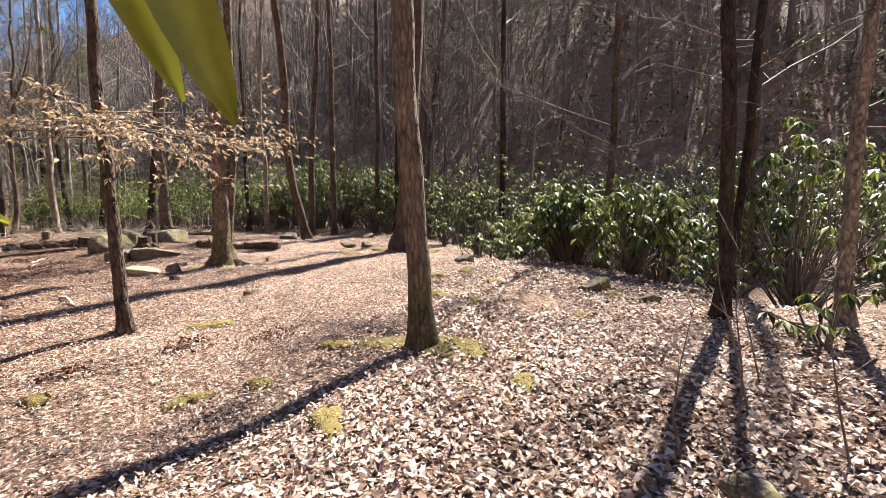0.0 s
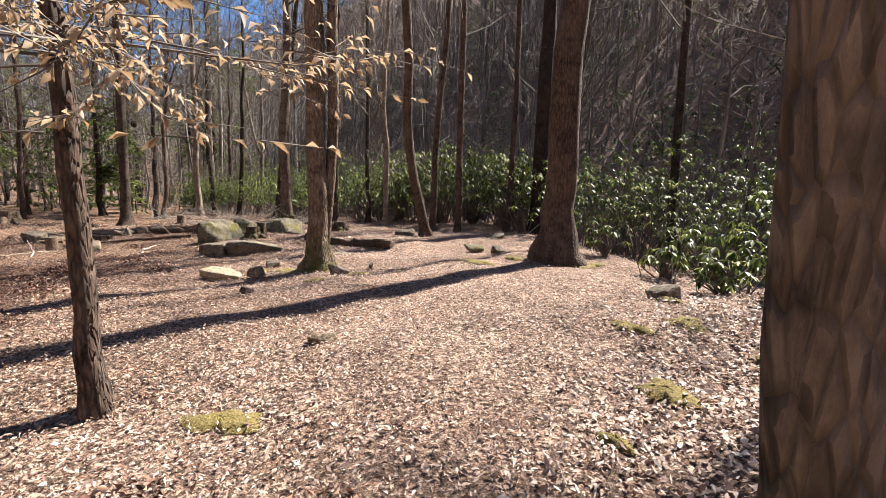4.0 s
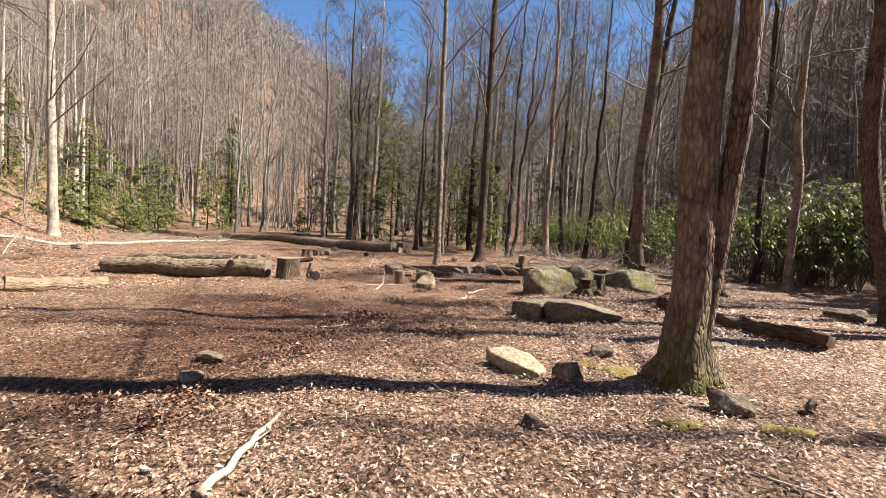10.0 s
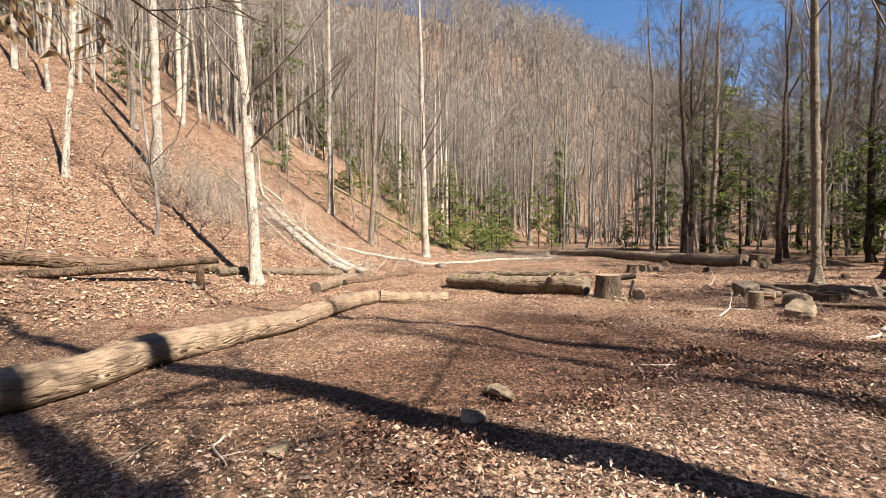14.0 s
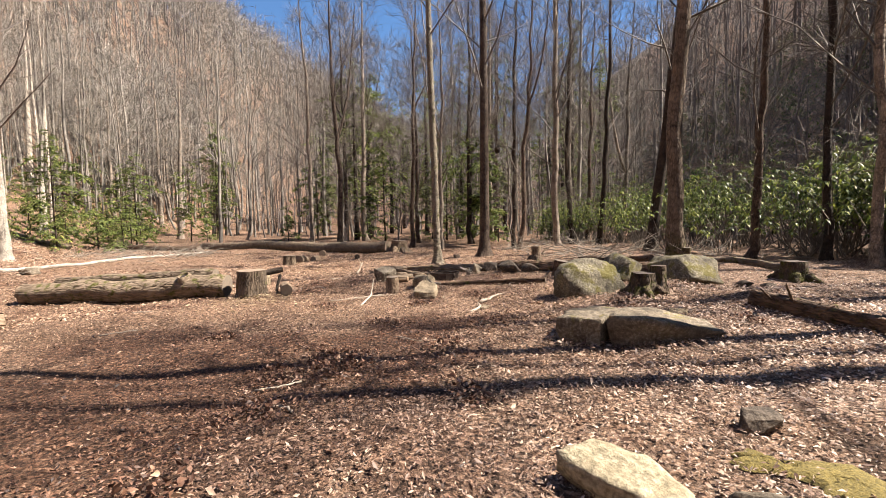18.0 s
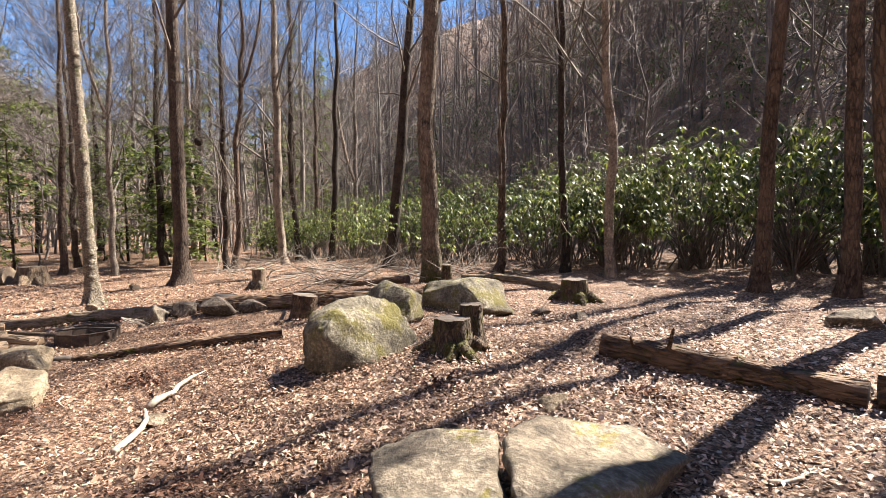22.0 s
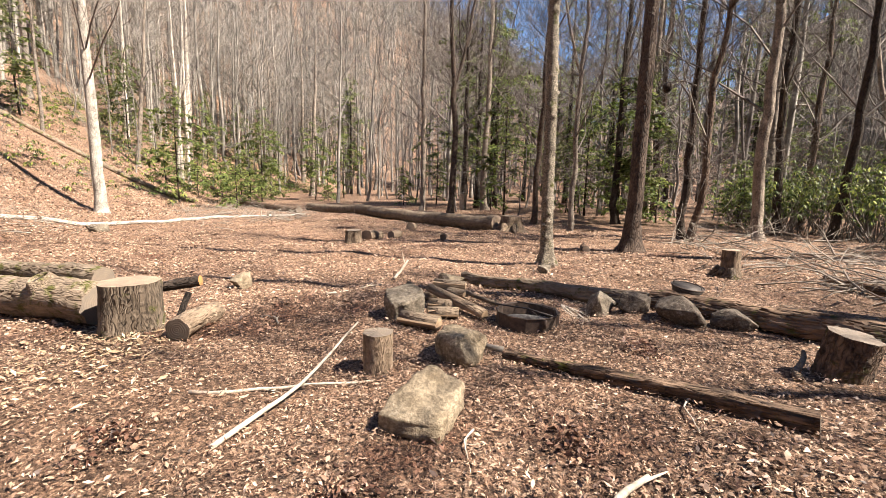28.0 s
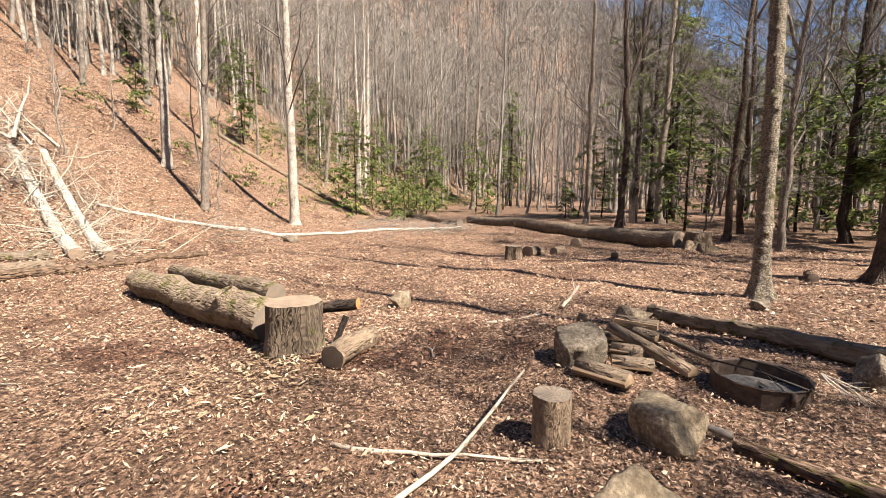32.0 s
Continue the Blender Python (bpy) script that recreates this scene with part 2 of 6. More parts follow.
def fallen_leaf_material():
    """Dry leaves: tan, damp red-brown in drifts, pale by the bank; tone by leaf."""
    m, nt, p, out = shader("dry_fallen_leaf")
    w = coords(nt)
    geo = nt.nodes.new("ShaderNodeNewGeometry")
    tone = geo.outputs["Random Per Island"]
    tan = ramp(nt, tone, ((0.0, (0.06, 0.033, 0.023)), (0.2, (0.20, 0.12, 0.08)), (0.5, (0.48, 0.325, 0.225)), (0.85, (0.66, 0.495, 0.37)), (1.0, (0.78, 0.63, 0.49))))
    red = ramp(nt, tone, ((0.0, (0.02, 0.010, 0.007)), (0.4, (0.10, 0.047, 0.030)), (0.75, (0.22, 0.112, 0.072)), (0.93, (0.38, 0.235, 0.16)), (1.0, (0.52, 0.37, 0.27))))
    pal = ramp(nt, tone, ((0.0, (0.10, 0.06, 0.045)), (0.2, (0.32, 0.215, 0.165)), (0.5, (0.58, 0.45, 0.37)), (0.85, (0.80, 0.69, 0.60)), (1.0, (0.93, 0.85, 0.77))))
    col = mix(nt, drift(nt, w), tan, red)
    col = mix(nt, pale_zone(nt, w), col, pal)
    col = mix(nt, 0.35, col, mix(nt, 1.0, col, ramp(nt, noise_of(nt, w, 60, 2), ((0.3, grey(0.5)), (0.7, grey(1.4)))), "MULTIPLY"))
    col = mix(nt, 1.0, col, (0.605, 0.56, 0.525), "MULTIPLY")
    nt.links.new(col, p.inputs["Base Color"])
    p.inputs["Roughness"].default_value = 0.55
    p.inputs["Specular IOR Level"].default_value = 0.4
    tr = nt.nodes.new("ShaderNodeBsdfTranslucent")
    nt.links.new(col, tr.inputs[0])
    ms = nt.nodes.new("ShaderNodeMixShader")
    ms.inputs[0].default_value = 0.12
    nt.links.new(p.outputs[0], ms.inputs[1])
    nt.links.new(tr.outputs[0], ms.inputs[2])
    nt.links.new(ms.outputs[0], out.inputs[0])
    return m


def leafy_material(name, stops, rough=0.5, through=0.35, spec=0.4):
    """Leaves: colour by island, light partly passing through."""
    m, nt, p, out = shader(name)
    geo = nt.nodes.new("ShaderNodeNewGeometry")
    col = ramp(nt, geo.outputs["Random Per Island"], stops)
    col = mix(nt, 0.35, col, mix(nt, 1.0, col, ramp(nt, noise_of(nt, coords(nt), 40, 2), ((0.3, grey(0.55)), (0.7, grey(1.35)))), "MULTIPLY"))
    nt.links.new(col, p.inputs["Base Color"])
    p.inputs["Roughness"].default_value = rough
    p.inputs["Specular IOR Level"].default_value = spec
    tr = nt.nodes.new("ShaderNodeBsdfTranslucent")
    nt.links.new(col, tr.inputs[0])
    ms = nt.nodes.new("ShaderNodeMixShader")
    ms.inputs[0].default_value = through
    nt.links.new(p.outputs[0], ms.inputs[1])
    nt.links.new(tr.outputs[0], ms.inputs[2])
    nt.links.new(ms.outputs[0], out.inputs[0])
    return m


def stone(name, dark, light, moss=0.0, lichen=0.3, mossy=((0.066, 0.058, 0.011), (0.198, 0.165, 0.039))):
    m, nt, p, _ = shader(name)
    w = coords(nt)
    n1, n2, n3 = noise_of(nt, w, 4, 6, 0.65), noise_of(nt, w, 30, 5, 0.7), noise_of(nt, w, 1.6, 3)
    col = ramp(nt, n1, ((0.3, dark), (0.7, light)))
    col = mix(nt, 0.55, col, ramp(nt, n2, ((0.32, grey(0.08)), (0.68, grey(0.92)))), "OVERLAY")
    col = mix(nt, mix(nt, 1.0, ramp(nt, n2, ((0.52, grey(0.0)), (0.62, grey(1.0)))), ramp(nt, n3, ((0.4, grey(0.0)), (0.7, grey(lichen)))), "MULTIPLY"), col, (0.33, 0.315, 0.265))
    if moss:
        up = ramp(nt, up_facing(nt), ((0.0, grey(0.35)), (0.5, grey(1.0))))
        mm = mix(nt, 1.0, ramp(nt, noise_of(nt, w, 3.2, 6, 0.72), ((0.64 - 0.22 * moss, grey(0.0)), (0.70 - 0.18 * moss, grey(0.9)))), up, "MULTIPLY")
        col = mix(nt, mm, col, mix(nt, n2, *mossy))
    nt.links.new(col, p.inputs["Base Color"])
    p.inputs["Roughness"].default_value = 0.88
    p.inputs["Specular IOR Level"].default_value = 0.3
    bump(nt, p, mix(nt, 0.5, n1, n2), 1.0, 0.04)
    return m


def cut_wood(name, inner, outer, weather=0.3):
    """A sawn end: rings round the local z axis, radial checks."""
    m, nt, p, _ = shader(name)
    w = coords(nt, (1, 1, 0.02))
    wv = nt.nodes.new("ShaderNodeTexWave")
    wv.wave_type, wv.rings_direction = "RINGS", "Z"
    wv.inputs["Scale"].default_value, wv.inputs["Distortion"].default_value, wv.inputs["Detail"].default_value = 13, 5.0, 4
    nt.links.new(w, wv.inputs["Vector"])
    n = noise_of(nt, w, 7, 4)
    col = mix(nt, 0.82, ramp(nt, wv.outputs[0], ((0.0, inner), (1.0, outer))), ramp(nt, n, ((0.3, inner), (0.7, outer))))
    col = mix(nt, ramp(nt, n, ((0.4, grey(0.0)), (0.7, grey(weather)))), col, (0.11, 0.094, 0.077))
    nt.links.new(col, p.inputs["Base Color"])
    p.inputs["Roughness"].default_value = 0.8
    bump(nt, p, wv.outputs[0], 0.3, 0.006)
    return m


def plain(name, a, b, scale=20, rough=0.8, metal=0.0, stretch=(1, 1, 1), bumpy=0.4, dist=0.01):
    m, nt, p, _ = shader(name)
    n = noise_of(nt, coords(nt, stretch), scale, 5, 0.65)
    nt.links.new(ramp(nt, n, ((0.3, a), (0.7, b))), p.inputs["Base Color"])
    p.inputs["Roughness"].default_value, p.inputs["Metallic"].default_value = rough, metal
    bump(nt, p, n, bumpy, dist)
    return m


BARK_BROWN = bark("brown_furrowed_bark", (0.014, 0.010, 0.008), (0.125, 0.088, 0.065))
BARK_MOSSY = bark("mossy_brown_bark", (0.025, 0.018, 0.013), (0.21, 0.165, 0.125), moss=0.75, foot=0.9)
BARK_GREY = bark("grey_smooth_bark", (0.07, 0.057, 0.045), (0.28, 0.24, 0.20), vertical=0.5)
BARK_PALE = bark("pale_grey_bark", (0.20, 0.18, 0.155), (0.50, 0.46, 0.40), vertical=0.4)
BARK_DARK = bark("dark_bark", (0.008, 0.006, 0.004), (0.051, 0.037, 0.028))
BARK_ROUGH = bark("warty_grey_bark", (0.05, 0.042, 0.032), (0.50, 0.445, 0.355), vertical=1.6, moss=0.15, patch=(0.045, 0.036, 0.026))
BARK_LOG = bark("log_bark", (0.088, 0.063, 0.043), (0.209, 0.162, 0.116), vertical=0.2, furrow=0.3)
BARK_ROT = bark("rotten_log_bark", (0.03, 0.019, 0.013), (0.17, 0.115, 0.078), moss=0.2, vertical=0.2)
BARK_MOSSLOG = bark("mossy_log_bark", (0.072, 0.052, 0.035), (0.198, 0.157, 0.116), moss=0.3, vertical=0.2, furrow=0.35)
BLEACHED = plain("bleached_wood", (0.20, 0.165, 0.125), (0.43, 0.375, 0.30), 18, 0.8, 0, (1, 1, 0.1))
TWIG = plain("twig_bark", (0.055, 0.044, 0.036), (0.154, 0.129, 0.107), 6, 0.85)
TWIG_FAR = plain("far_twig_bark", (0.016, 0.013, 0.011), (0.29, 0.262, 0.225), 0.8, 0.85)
# darker copy of the far bark; the far side's shade is partly in its colour
TWIG_SHADE_TONE = plain("shade_toned_twig_bark", (0.03, 0.025, 0.023), (0.19, 0.16, 0.145), 0.4, 0.85)
GROUND = litter_ground()
DRY_LEAF = fallen_leaf_material()
BEECH_LEAF = leafy_material("withered_beech_leaf", ((0.0, (0.264, 0.171, 0.088)), (1.0, (0.44, 0.341, 0.22))), 0.55, 0.45, 0.3)
RHODO_LEAF = leafy_material("rhododendron_leaf", ((0.0, (0.018, 0.03, 0.008)), (0.5, (0.07, 0.098, 0.022)), (0.85, (0.19, 0.225, 0.045)), (1.0, (0.30, 0.31, 0.08))), 0.45, 0.32, 0.28)
SCRUB_LEAF = leafy_material("scrub_leaf", ((0.0, (0.017, 0.032, 0.01)), (0.6, (0.052, 0.077, 0.021)), (1.0, (0.119, 0.154, 0.045))), 0.65, 0.3, 0.2)
HEMLOCK = leafy_material("hemlock_needles", ((0.0, (0.04, 0.056, 0.016)), (0.5, (0.105, 0.14, 0.036)), (1.0, (0.22, 0.245, 0.075))), 0.5, 0.5, 0.3)
STONE = stone("grey_brown_stone", (0.036, 0.028, 0.02), (0.20, 0.165, 0.122), 0.0, 0.5)
STONE_MOSS = stone("mossy_boulder_stone", (0.032, 0.027, 0.019), (0.225, 0.197, 0.137), 0.68, 0.8, ((0.026, 0.026, 0.005), (0.16, 0.135, 0.022)))
STONE_TAN = stone("tan_sandstone", (0.083, 0.061, 0.037), (0.253, 0.204, 0.14), 0.0, 0.3)
STONE_DARK = stone("sooty_stone", (0.022, 0.017, 0.013), (0.125, 0.098, 0.074), 0.0, 0.3)
STONE_PALE = stone("pale_yellow_stone", (0.165, 0.135, 0.083), (0.385, 0.336, 0.231), 0.0, 0.5)
STONE_SLAB = stone("slab_stone", (0.044, 0.035, 0.025), (0.209, 0.171, 0.121), 0.3, 0.6)
CUT_FRESH = cut_wood("fresh_cut_wood", (0.231, 0.171, 0.118), (0.165, 0.116, 0.077), 0.4)
CUT_ORANGE = cut_wood("orange_cut_wood", (0.341, 0.165, 0.05), (0.231, 0.094, 0.028), 0.2)
CUT_OLD = cut_wood("weathered_cut_wood", (0.165, 0.129, 0.094), (0.105, 0.08, 0.058), 0.6)
CUT_DARK = cut_wood("dark_cut_wood", (0.075, 0.05, 0.034), (0.035, 0.023, 0.016), 0.5)
MOSS = plain("ground_moss", (0.061, 0.05, 0.01), (0.198, 0.149, 0.039), 55, 0.95, 0, (1, 1, 1), 1.0, 0.02)
RUST = plain("rusty_steel", (0.025, 0.019, 0.015), (0.105, 0.072, 0.055), 14, 0.7, 0.35)
ASH = plain("ash_and_charcoal", (0.017, 0.015, 0.014), (0.121, 0.11, 0.102), 22, 0.95)
SPLIT = plain("split_firewood", (0.138, 0.085, 0.047), (0.303, 0.22, 0.138), 14, 0.8, 0, (1, 1, 0.08))
BLACK = plain("blackened_iron", (0.015, 0.014, 0.013), (0.06, 0.05, 0.045), 30, 0.6, 0.5)


# ---- mesh tools ----
def mesh_of(name, V, T, mats, mi=None, smooth=True):
    """A mesh from arrays of vertices and triangles."""
    V, T = np.asarray(V, np.float32), np.asarray(T, np.int32)
    me = bpy.data.meshes.new(name)
    me.vertices.add(len(V))
    me.vertices.foreach_set("co", V.ravel())
    me.loops.add(T.size)
    me.loops.foreach_set("vertex_index", T.ravel())
    me.polygons.add(len(T))
    me.polygons.foreach_set("loop_start", np.arange(0, T.size, 3, dtype=np.int32))
    for m in mats if isinstance(mats, (list, tuple)) else [mats]:
        me.materials.append(m)
    if mi is not None:
        me.polygons.foreach_set("material_index", np.asarray(mi, np.int32))
    me.polygons.foreach_set("use_smooth", np.full(len(T), smooth))
    me.update(calc_edges=True)
    return me


def part(name, geo, material, parent=None, label="", smooth=True):
    """One mesh object under a thing (its vertices in the thing's own space)."""
    ob = new(name, mesh_of(name, geo[0], geo[1], material, smooth=smooth))
    if parent:
        ob.parent = parent
    return tagged(ob, label) if label else ob


def thing(name, m, label, category, group=""):
    ob = new(name)
    ob.empty_display_size = 0.1
    ob.matrix_basis = m
    return tagged(ob, label, category, group)


def joined(geos):
    V, T, k = [], [], 0
    for v, t in geos:
        V.append(np.asarray(v, float))
        T.append(np.asarray(t) + k)
        k += len(v)
    return np.concatenate(V), np.concatenate(T)


def moved(geo, m):
    v = np.asarray(geo[0], float)
    a = np.array(m)
    return v @ a[:3, :3].T + a[:3, 3], geo[1]


def tube(P, R, n=8, caps=True, lobes=None):
    """A swept tube through points P with radii R; lobes(k, angles) scales each ring."""
    P, R = np.asarray(P, float), np.asarray(R, float)
    d = np.gradient(P, axis=0)
    d /= np.linalg.norm(d, axis=1)[:, None] + 1e-9
    ref = np.eye(3)[np.argmin(np.abs(d).max(axis=0))]
    a = np.cross(d, ref)
    a /= np.linalg.norm(a, axis=1)[:, None]
    b = np.cross(d, a)
    ang = np.linspace(0, 2 * np.pi, n, endpoint=False)
    rr = np.ones((len(P), n)) * R[:, None]
    if lobes is not None:
        rr = rr * lobes
    V = P[:, None] + (np.cos(ang)[None, :, None] * a[:, None] + np.sin(ang)[None, :, None] * b[:, None]) * rr[:, :, None]
    V = V.reshape(-1, 3)
    k, i = np.meshgrid(np.arange(len(P) - 1), np.arange(n), indexing="ij")
    j = (i + 1) % n
    q = [k * n + i, k * n + j, (k + 1) * n + j, (k + 1) * n + i]
    T = np.concatenate([np.stack([q[0], q[2], q[1]], -1).reshape(-1, 3), np.stack([q[0], q[3], q[2]], -1).reshape(-1, 3)])
    if caps:
        c0, c1 = len(V), len(V) + 1
        V = np.concatenate([V, [P[0]], [P[-1]]])
        ii = np.arange(n)
        jj = (ii + 1) % n
        e = (len(P) - 1) * n
        T = np.concatenate([T, np.stack([np.full(n, c0), ii, jj], -1), np.stack([np.full(n, c1), e + jj, e + ii], -1)])
    return V, T


def prisms(S):
    """Three-sided tapering sticks from rows of start, end and two radii."""
    S = np.asarray(S, float)
    p0, p1, r0, r1 = S[:, :3], S[:, 3:6], S[:, 6:7], S[:, 7:8]
    d = p1 - p0
    d /= np.linalg.norm(d, axis=1)[:, None] + 1e-9
    ref = np.where(np.abs(d[:, 2:3]) < 0.9, np.array([[0, 0, 1.0]]), np.array([[1.0, 0, 0]]))
    a = np.cross(d, ref)
    a /= np.linalg.norm(a, axis=1)[:, None] + 1e-9
    b = np.cross(d, a)
    def ring(p, r, some):
        return [p[some] + r[some] * (math.cos(w) * a[some] + math.sin(w) * b[some]) for w in (0, 2.094, 4.189)]

    thin = (r1 < 0.3 * r0)[:, 0]
    V = np.stack(ring(p0, r0, ~thin) + ring(p1, r1, ~thin), 1).reshape(-1, 3)
    t = np.array([[0, 4, 1], [0, 3, 4], [1, 5, 2], [1, 4, 5], [2, 3, 0], [2, 5, 3]])
    T = (t[None] + (np.arange((~thin).sum()) * 6)[:, None, None]).reshape(-1, 3)
    W = np.stack(ring(p0, r0, thin) + [p1[thin]], 1).reshape(-1, 3)
    u = np.array([[0, 3, 1], [1, 3, 2], [2, 3, 0]])
    U = (u[None] + (np.arange(thin.sum()) * 4)[:, None, None]).reshape(-1, 3) + len(V)
    return np.concatenate([V, W]), np.concatenate([T, U])


def wisps(rs, S, per, lo, hi, w):
    """Fine end twigs: slender tapering slivers springing from the given sticks."""
    S = np.repeat(np.asarray(S, float)[:, :6], per, axis=0)
    n = len(S)
    d = S[:, 3:] - S[:, :3]
    p = S[:, :3] + d * rs.uniform(0.3, 1.0, (n, 1))
    way = unit(unit(d) + rs.normal(0, 0.45, (n, 3)) + (0, 0, 0.2))
    side = unit(np.cross(way, rs.normal(0, 1, (n, 3)))) * w * rs.uniform(0.6, 1.2, (n, 1))
    V = np.stack([p - side, p + side, p + way * rs.uniform(lo, hi, (n, 1))], 1).reshape(-1, 3)
    return V, np.arange(n * 3).reshape(-1, 3)


def unit(a):
    return a / (np.linalg.norm(a, axis=-1, keepdims=True) + 1e-9)


def blades(P, D, N, L, W, droop=0.15, fold=0.15, plain_leaf=False):
    """Pointed leaves: foot at P, way D, upper side N, length L, width W."""
    P, D, N = np.asarray(P, float), unit(np.asarray(D, float)), unit(np.asarray(N, float))
    side = unit(np.cross(D, N))
    N = np.cross(side, D)
    L, W = np.asarray(L, float)[:, None], np.asarray(W, float)[:, None]
    mid = P + D * L * 0.52
    rise = N * W * fold
    V = np.stack([P, mid + side * W * 0.5 + rise, mid - side * W * 0.5 + rise, mid, P + D * L * 0.98 - N * L * droop], 1).reshape(-1, 3)
    base = (np.arange(len(P)) * 5)[:, None, None]
    t = np.array([[0, 3, 1], [0, 2, 3], [1, 3, 4], [3, 2, 4]])
    if plain_leaf:
        V = V.reshape(-1, 5, 3)[:, (0, 1, 4, 2)].reshape(-1, 3)
        return V, (np.array([[0, 3, 1], [1, 3, 2]])[None] + (np.arange(len(P)) * 4)[:, None, None]).reshape(-1, 3)
    return V, (t[None] + base).reshape(-1, 3)


# ---- the lie of the land ----
FOOT_X, FOOT_Y = (-260, -160, -120, -92, -74, -47, -33, -20, -8, 10, 60), (170, 92, 52, 22, 9.5, 4.0, 2.6, 0.2, -3, -7, -15)


RELIEF = [(0.5 * 1.17 ** k, (k * 2.399) % 6.283, (k * k * 1.7) % 6.283) for k in range(18)]


def terrain(x, y):
    """Height of the ground: a flat glade, a wooded slope to the south, a bank to the east, a steep far side, the valley's head."""
    x, y = np.asarray(x, float), np.asarray(y, float)
    z = 0.141 + 0.03 * np.clip(x, -26, 12) + 0.012 * (np.clip(y, -8, 28) - 9.4)
    d = np.interp(x, FOOT_X, FOOT_Y) - y
    z = z + 120 * np.tanh(0.62 * np.maximum(0, 0.5 * (d + np.sqrt(d * d + 10)) - 0.9) / 120)
    b = (x - 0.3) * 0.83 + (y - 12.6) * 0.36
    s = np.clip((b - 0.2) / 2.6, 0, 1)
    z = z - 0.95 * s * s * (3 - 2 * s) * np.clip((34 - y) / 8, 0, 1)
    r = (x + 4) * 0.62 + (y - 33) * 0.785
    z = z + 80 * np.tanh(1.05 * np.maximum(0, 0.5 * (r + np.sqrt(r * r + 12)) - 0.9) / 80)
    v = -0.83 * x + 0.56 * y - 95
    z = z + 26 * np.tanh(0.34 * np.maximum(0, 0.5 * (v + np.sqrt(v * v + 60)) - 1) / 26)
    near = 0.028 * np.exp(-np.maximum(0, np.hypot((x + 9) / 30, (y - 10) / 22) - 0.9) * 4)
    for k, w, o in RELIEF:
        z = z + near / (1 + 0.45 * k) * np.sin((x * math.cos(w) + y * math.sin(w)) * k + o)
    e = (x + 6.2) * 0.39 + (y - 14.4) * 0.92
    s = np.clip(e / 0.2 + 0.4, 0, 1) * np.clip((4.5 - e) / 3, 0, 1) * np.clip(2.6 - abs((x + 6.2) * 0.92 - (y - 14.4) * 0.39), 0, 1)
    return z + 0.13 * s


def gz(x, y):
    return float(terrain(x, y))


def axis_steps(lo, a, b, hi, fine):
    mid = np.arange(a, b, fine)
    out = fine * 1.12 ** np.arange(1, 200)
    up = b + np.cumsum(out)
    dn = a - np.cumsum(out)
    return np.concatenate([[lo], dn[dn > lo + 2][::-1], mid, up[up < hi - 2], [hi]])


def build_ground():
    X, Y = axis_steps(-420, -28, 8, 300, 0.21), axis_steps(-300, -3, 26, 420, 0.21)
    gx, gy = np.meshgrid(X, Y, indexing="ij")
    z = terrain(gx, gy)
    n, m = gx.shape
    V = np.stack([gx, gy, z], -1).reshape(-1, 3)
    i, j = np.meshgrid(np.arange(n - 1), np.arange(m - 1), indexing="ij")
    a, b, c, d = i * m + j, (i + 1) * m + j, (i + 1) * m + j + 1, i * m + j + 1
    T = np.concatenate([np.stack([a, b, c], -1).reshape(-1, 3), np.stack([a, c, d], -1).reshape(-1, 3)])
    tagged(new("ground", mesh_of("ground", V, T, GROUND)), "forest floor of trodden soil under dry fallen leaves", "ground", kind="structure")


build_ground()


# ---- trees ----
def twigs(rs, p, d, length, r, depth, out, lift=0.25, kids=(3, 5)):
    """Adds a crooked branch with its side shoots to the list of sticks."""
    n = 4 if depth > 1 else 3 if depth == 1 else 1
    step = length / n
    q, way = np.array(p, float), np.array(d, float)
    for k in range(n):
        way = way + rs.normal(0, 0.16, 3) + (0, 0, lift * 0.25)
        way /= np.linalg.norm(way)
        nq = q + way * step
        ra, rb = r * (1 - k / n * 0.8), r * (1 - (k + 1) / n * 0.85)
        out.append((*q, *nq, ra, rb))
        if depth > 0:
            for _ in range(rs.randint(*kids) if k else 1):
                side = rs.normal(0, 1, 3)
                side -= way * side.dot(way)
                side /= np.linalg.norm(side) + 1e-9
                sd = way * 0.75 + side * 0.75 + np.array((0, 0, lift * 0.5))
                f = rs.rand()
                twigs(rs, q + (nq - q) * f, sd / np.linalg.norm(sd), length * rs.uniform(0.3, 0.5), max(0.0035, rb * 0.5), depth - 1, out, lift, kids)
        q = nq


def trunk_line(rs, lean, H, n, crook, bend=None):
    z = np.linspace(0, 1, n) ** 1.25 * H
    z[0] = -0.12
    w = np.cumsum(rs.normal(0, crook, (n, 2)), axis=0)
    w -= np.outer(np.linspace(0, 1, n), w[-1]) * 0.7
    P = np.stack([lean[0] * z + w[:, 0], lean[1] * z + w[:, 1], z], 1)
    P[0, :2] = 0
    if bend is not None:
        k = np.clip(z / bend[2], 0, 1)
        P[:, :2] += np.outer(np.sin(k * np.pi), bend[:2])
    return P


def trunk_radii(P, r, H, flare, tip=0.12):
    z = np.maximum(P[:, 2], 0)
    return r * (1 - (1 - tip) * np.clip(z / H, 0, 1) ** 1.45) * (1 + flare * np.exp(-z / (0.12 + r * 0.9)))


def root_lobes(rs, P, r, n, amount=0.35):
    ang = np.linspace(0, 2 * np.pi, n, endpoint=False)
    k = rs.randint(4, 7)
    wave = np.cos(ang * k + rs.rand() * 6.28) * 0.6 + np.cos(ang * (k - 2) + rs.rand() * 6.28) * 0.4
    fade = np.exp(-np.maximum(P[:, 2], 0) / (0.15 + r * 1.1))
    rough = rs.normal(0, 0.02, (len(P), n))
    return 1 + np.outer(fade, wave) * amount + rough


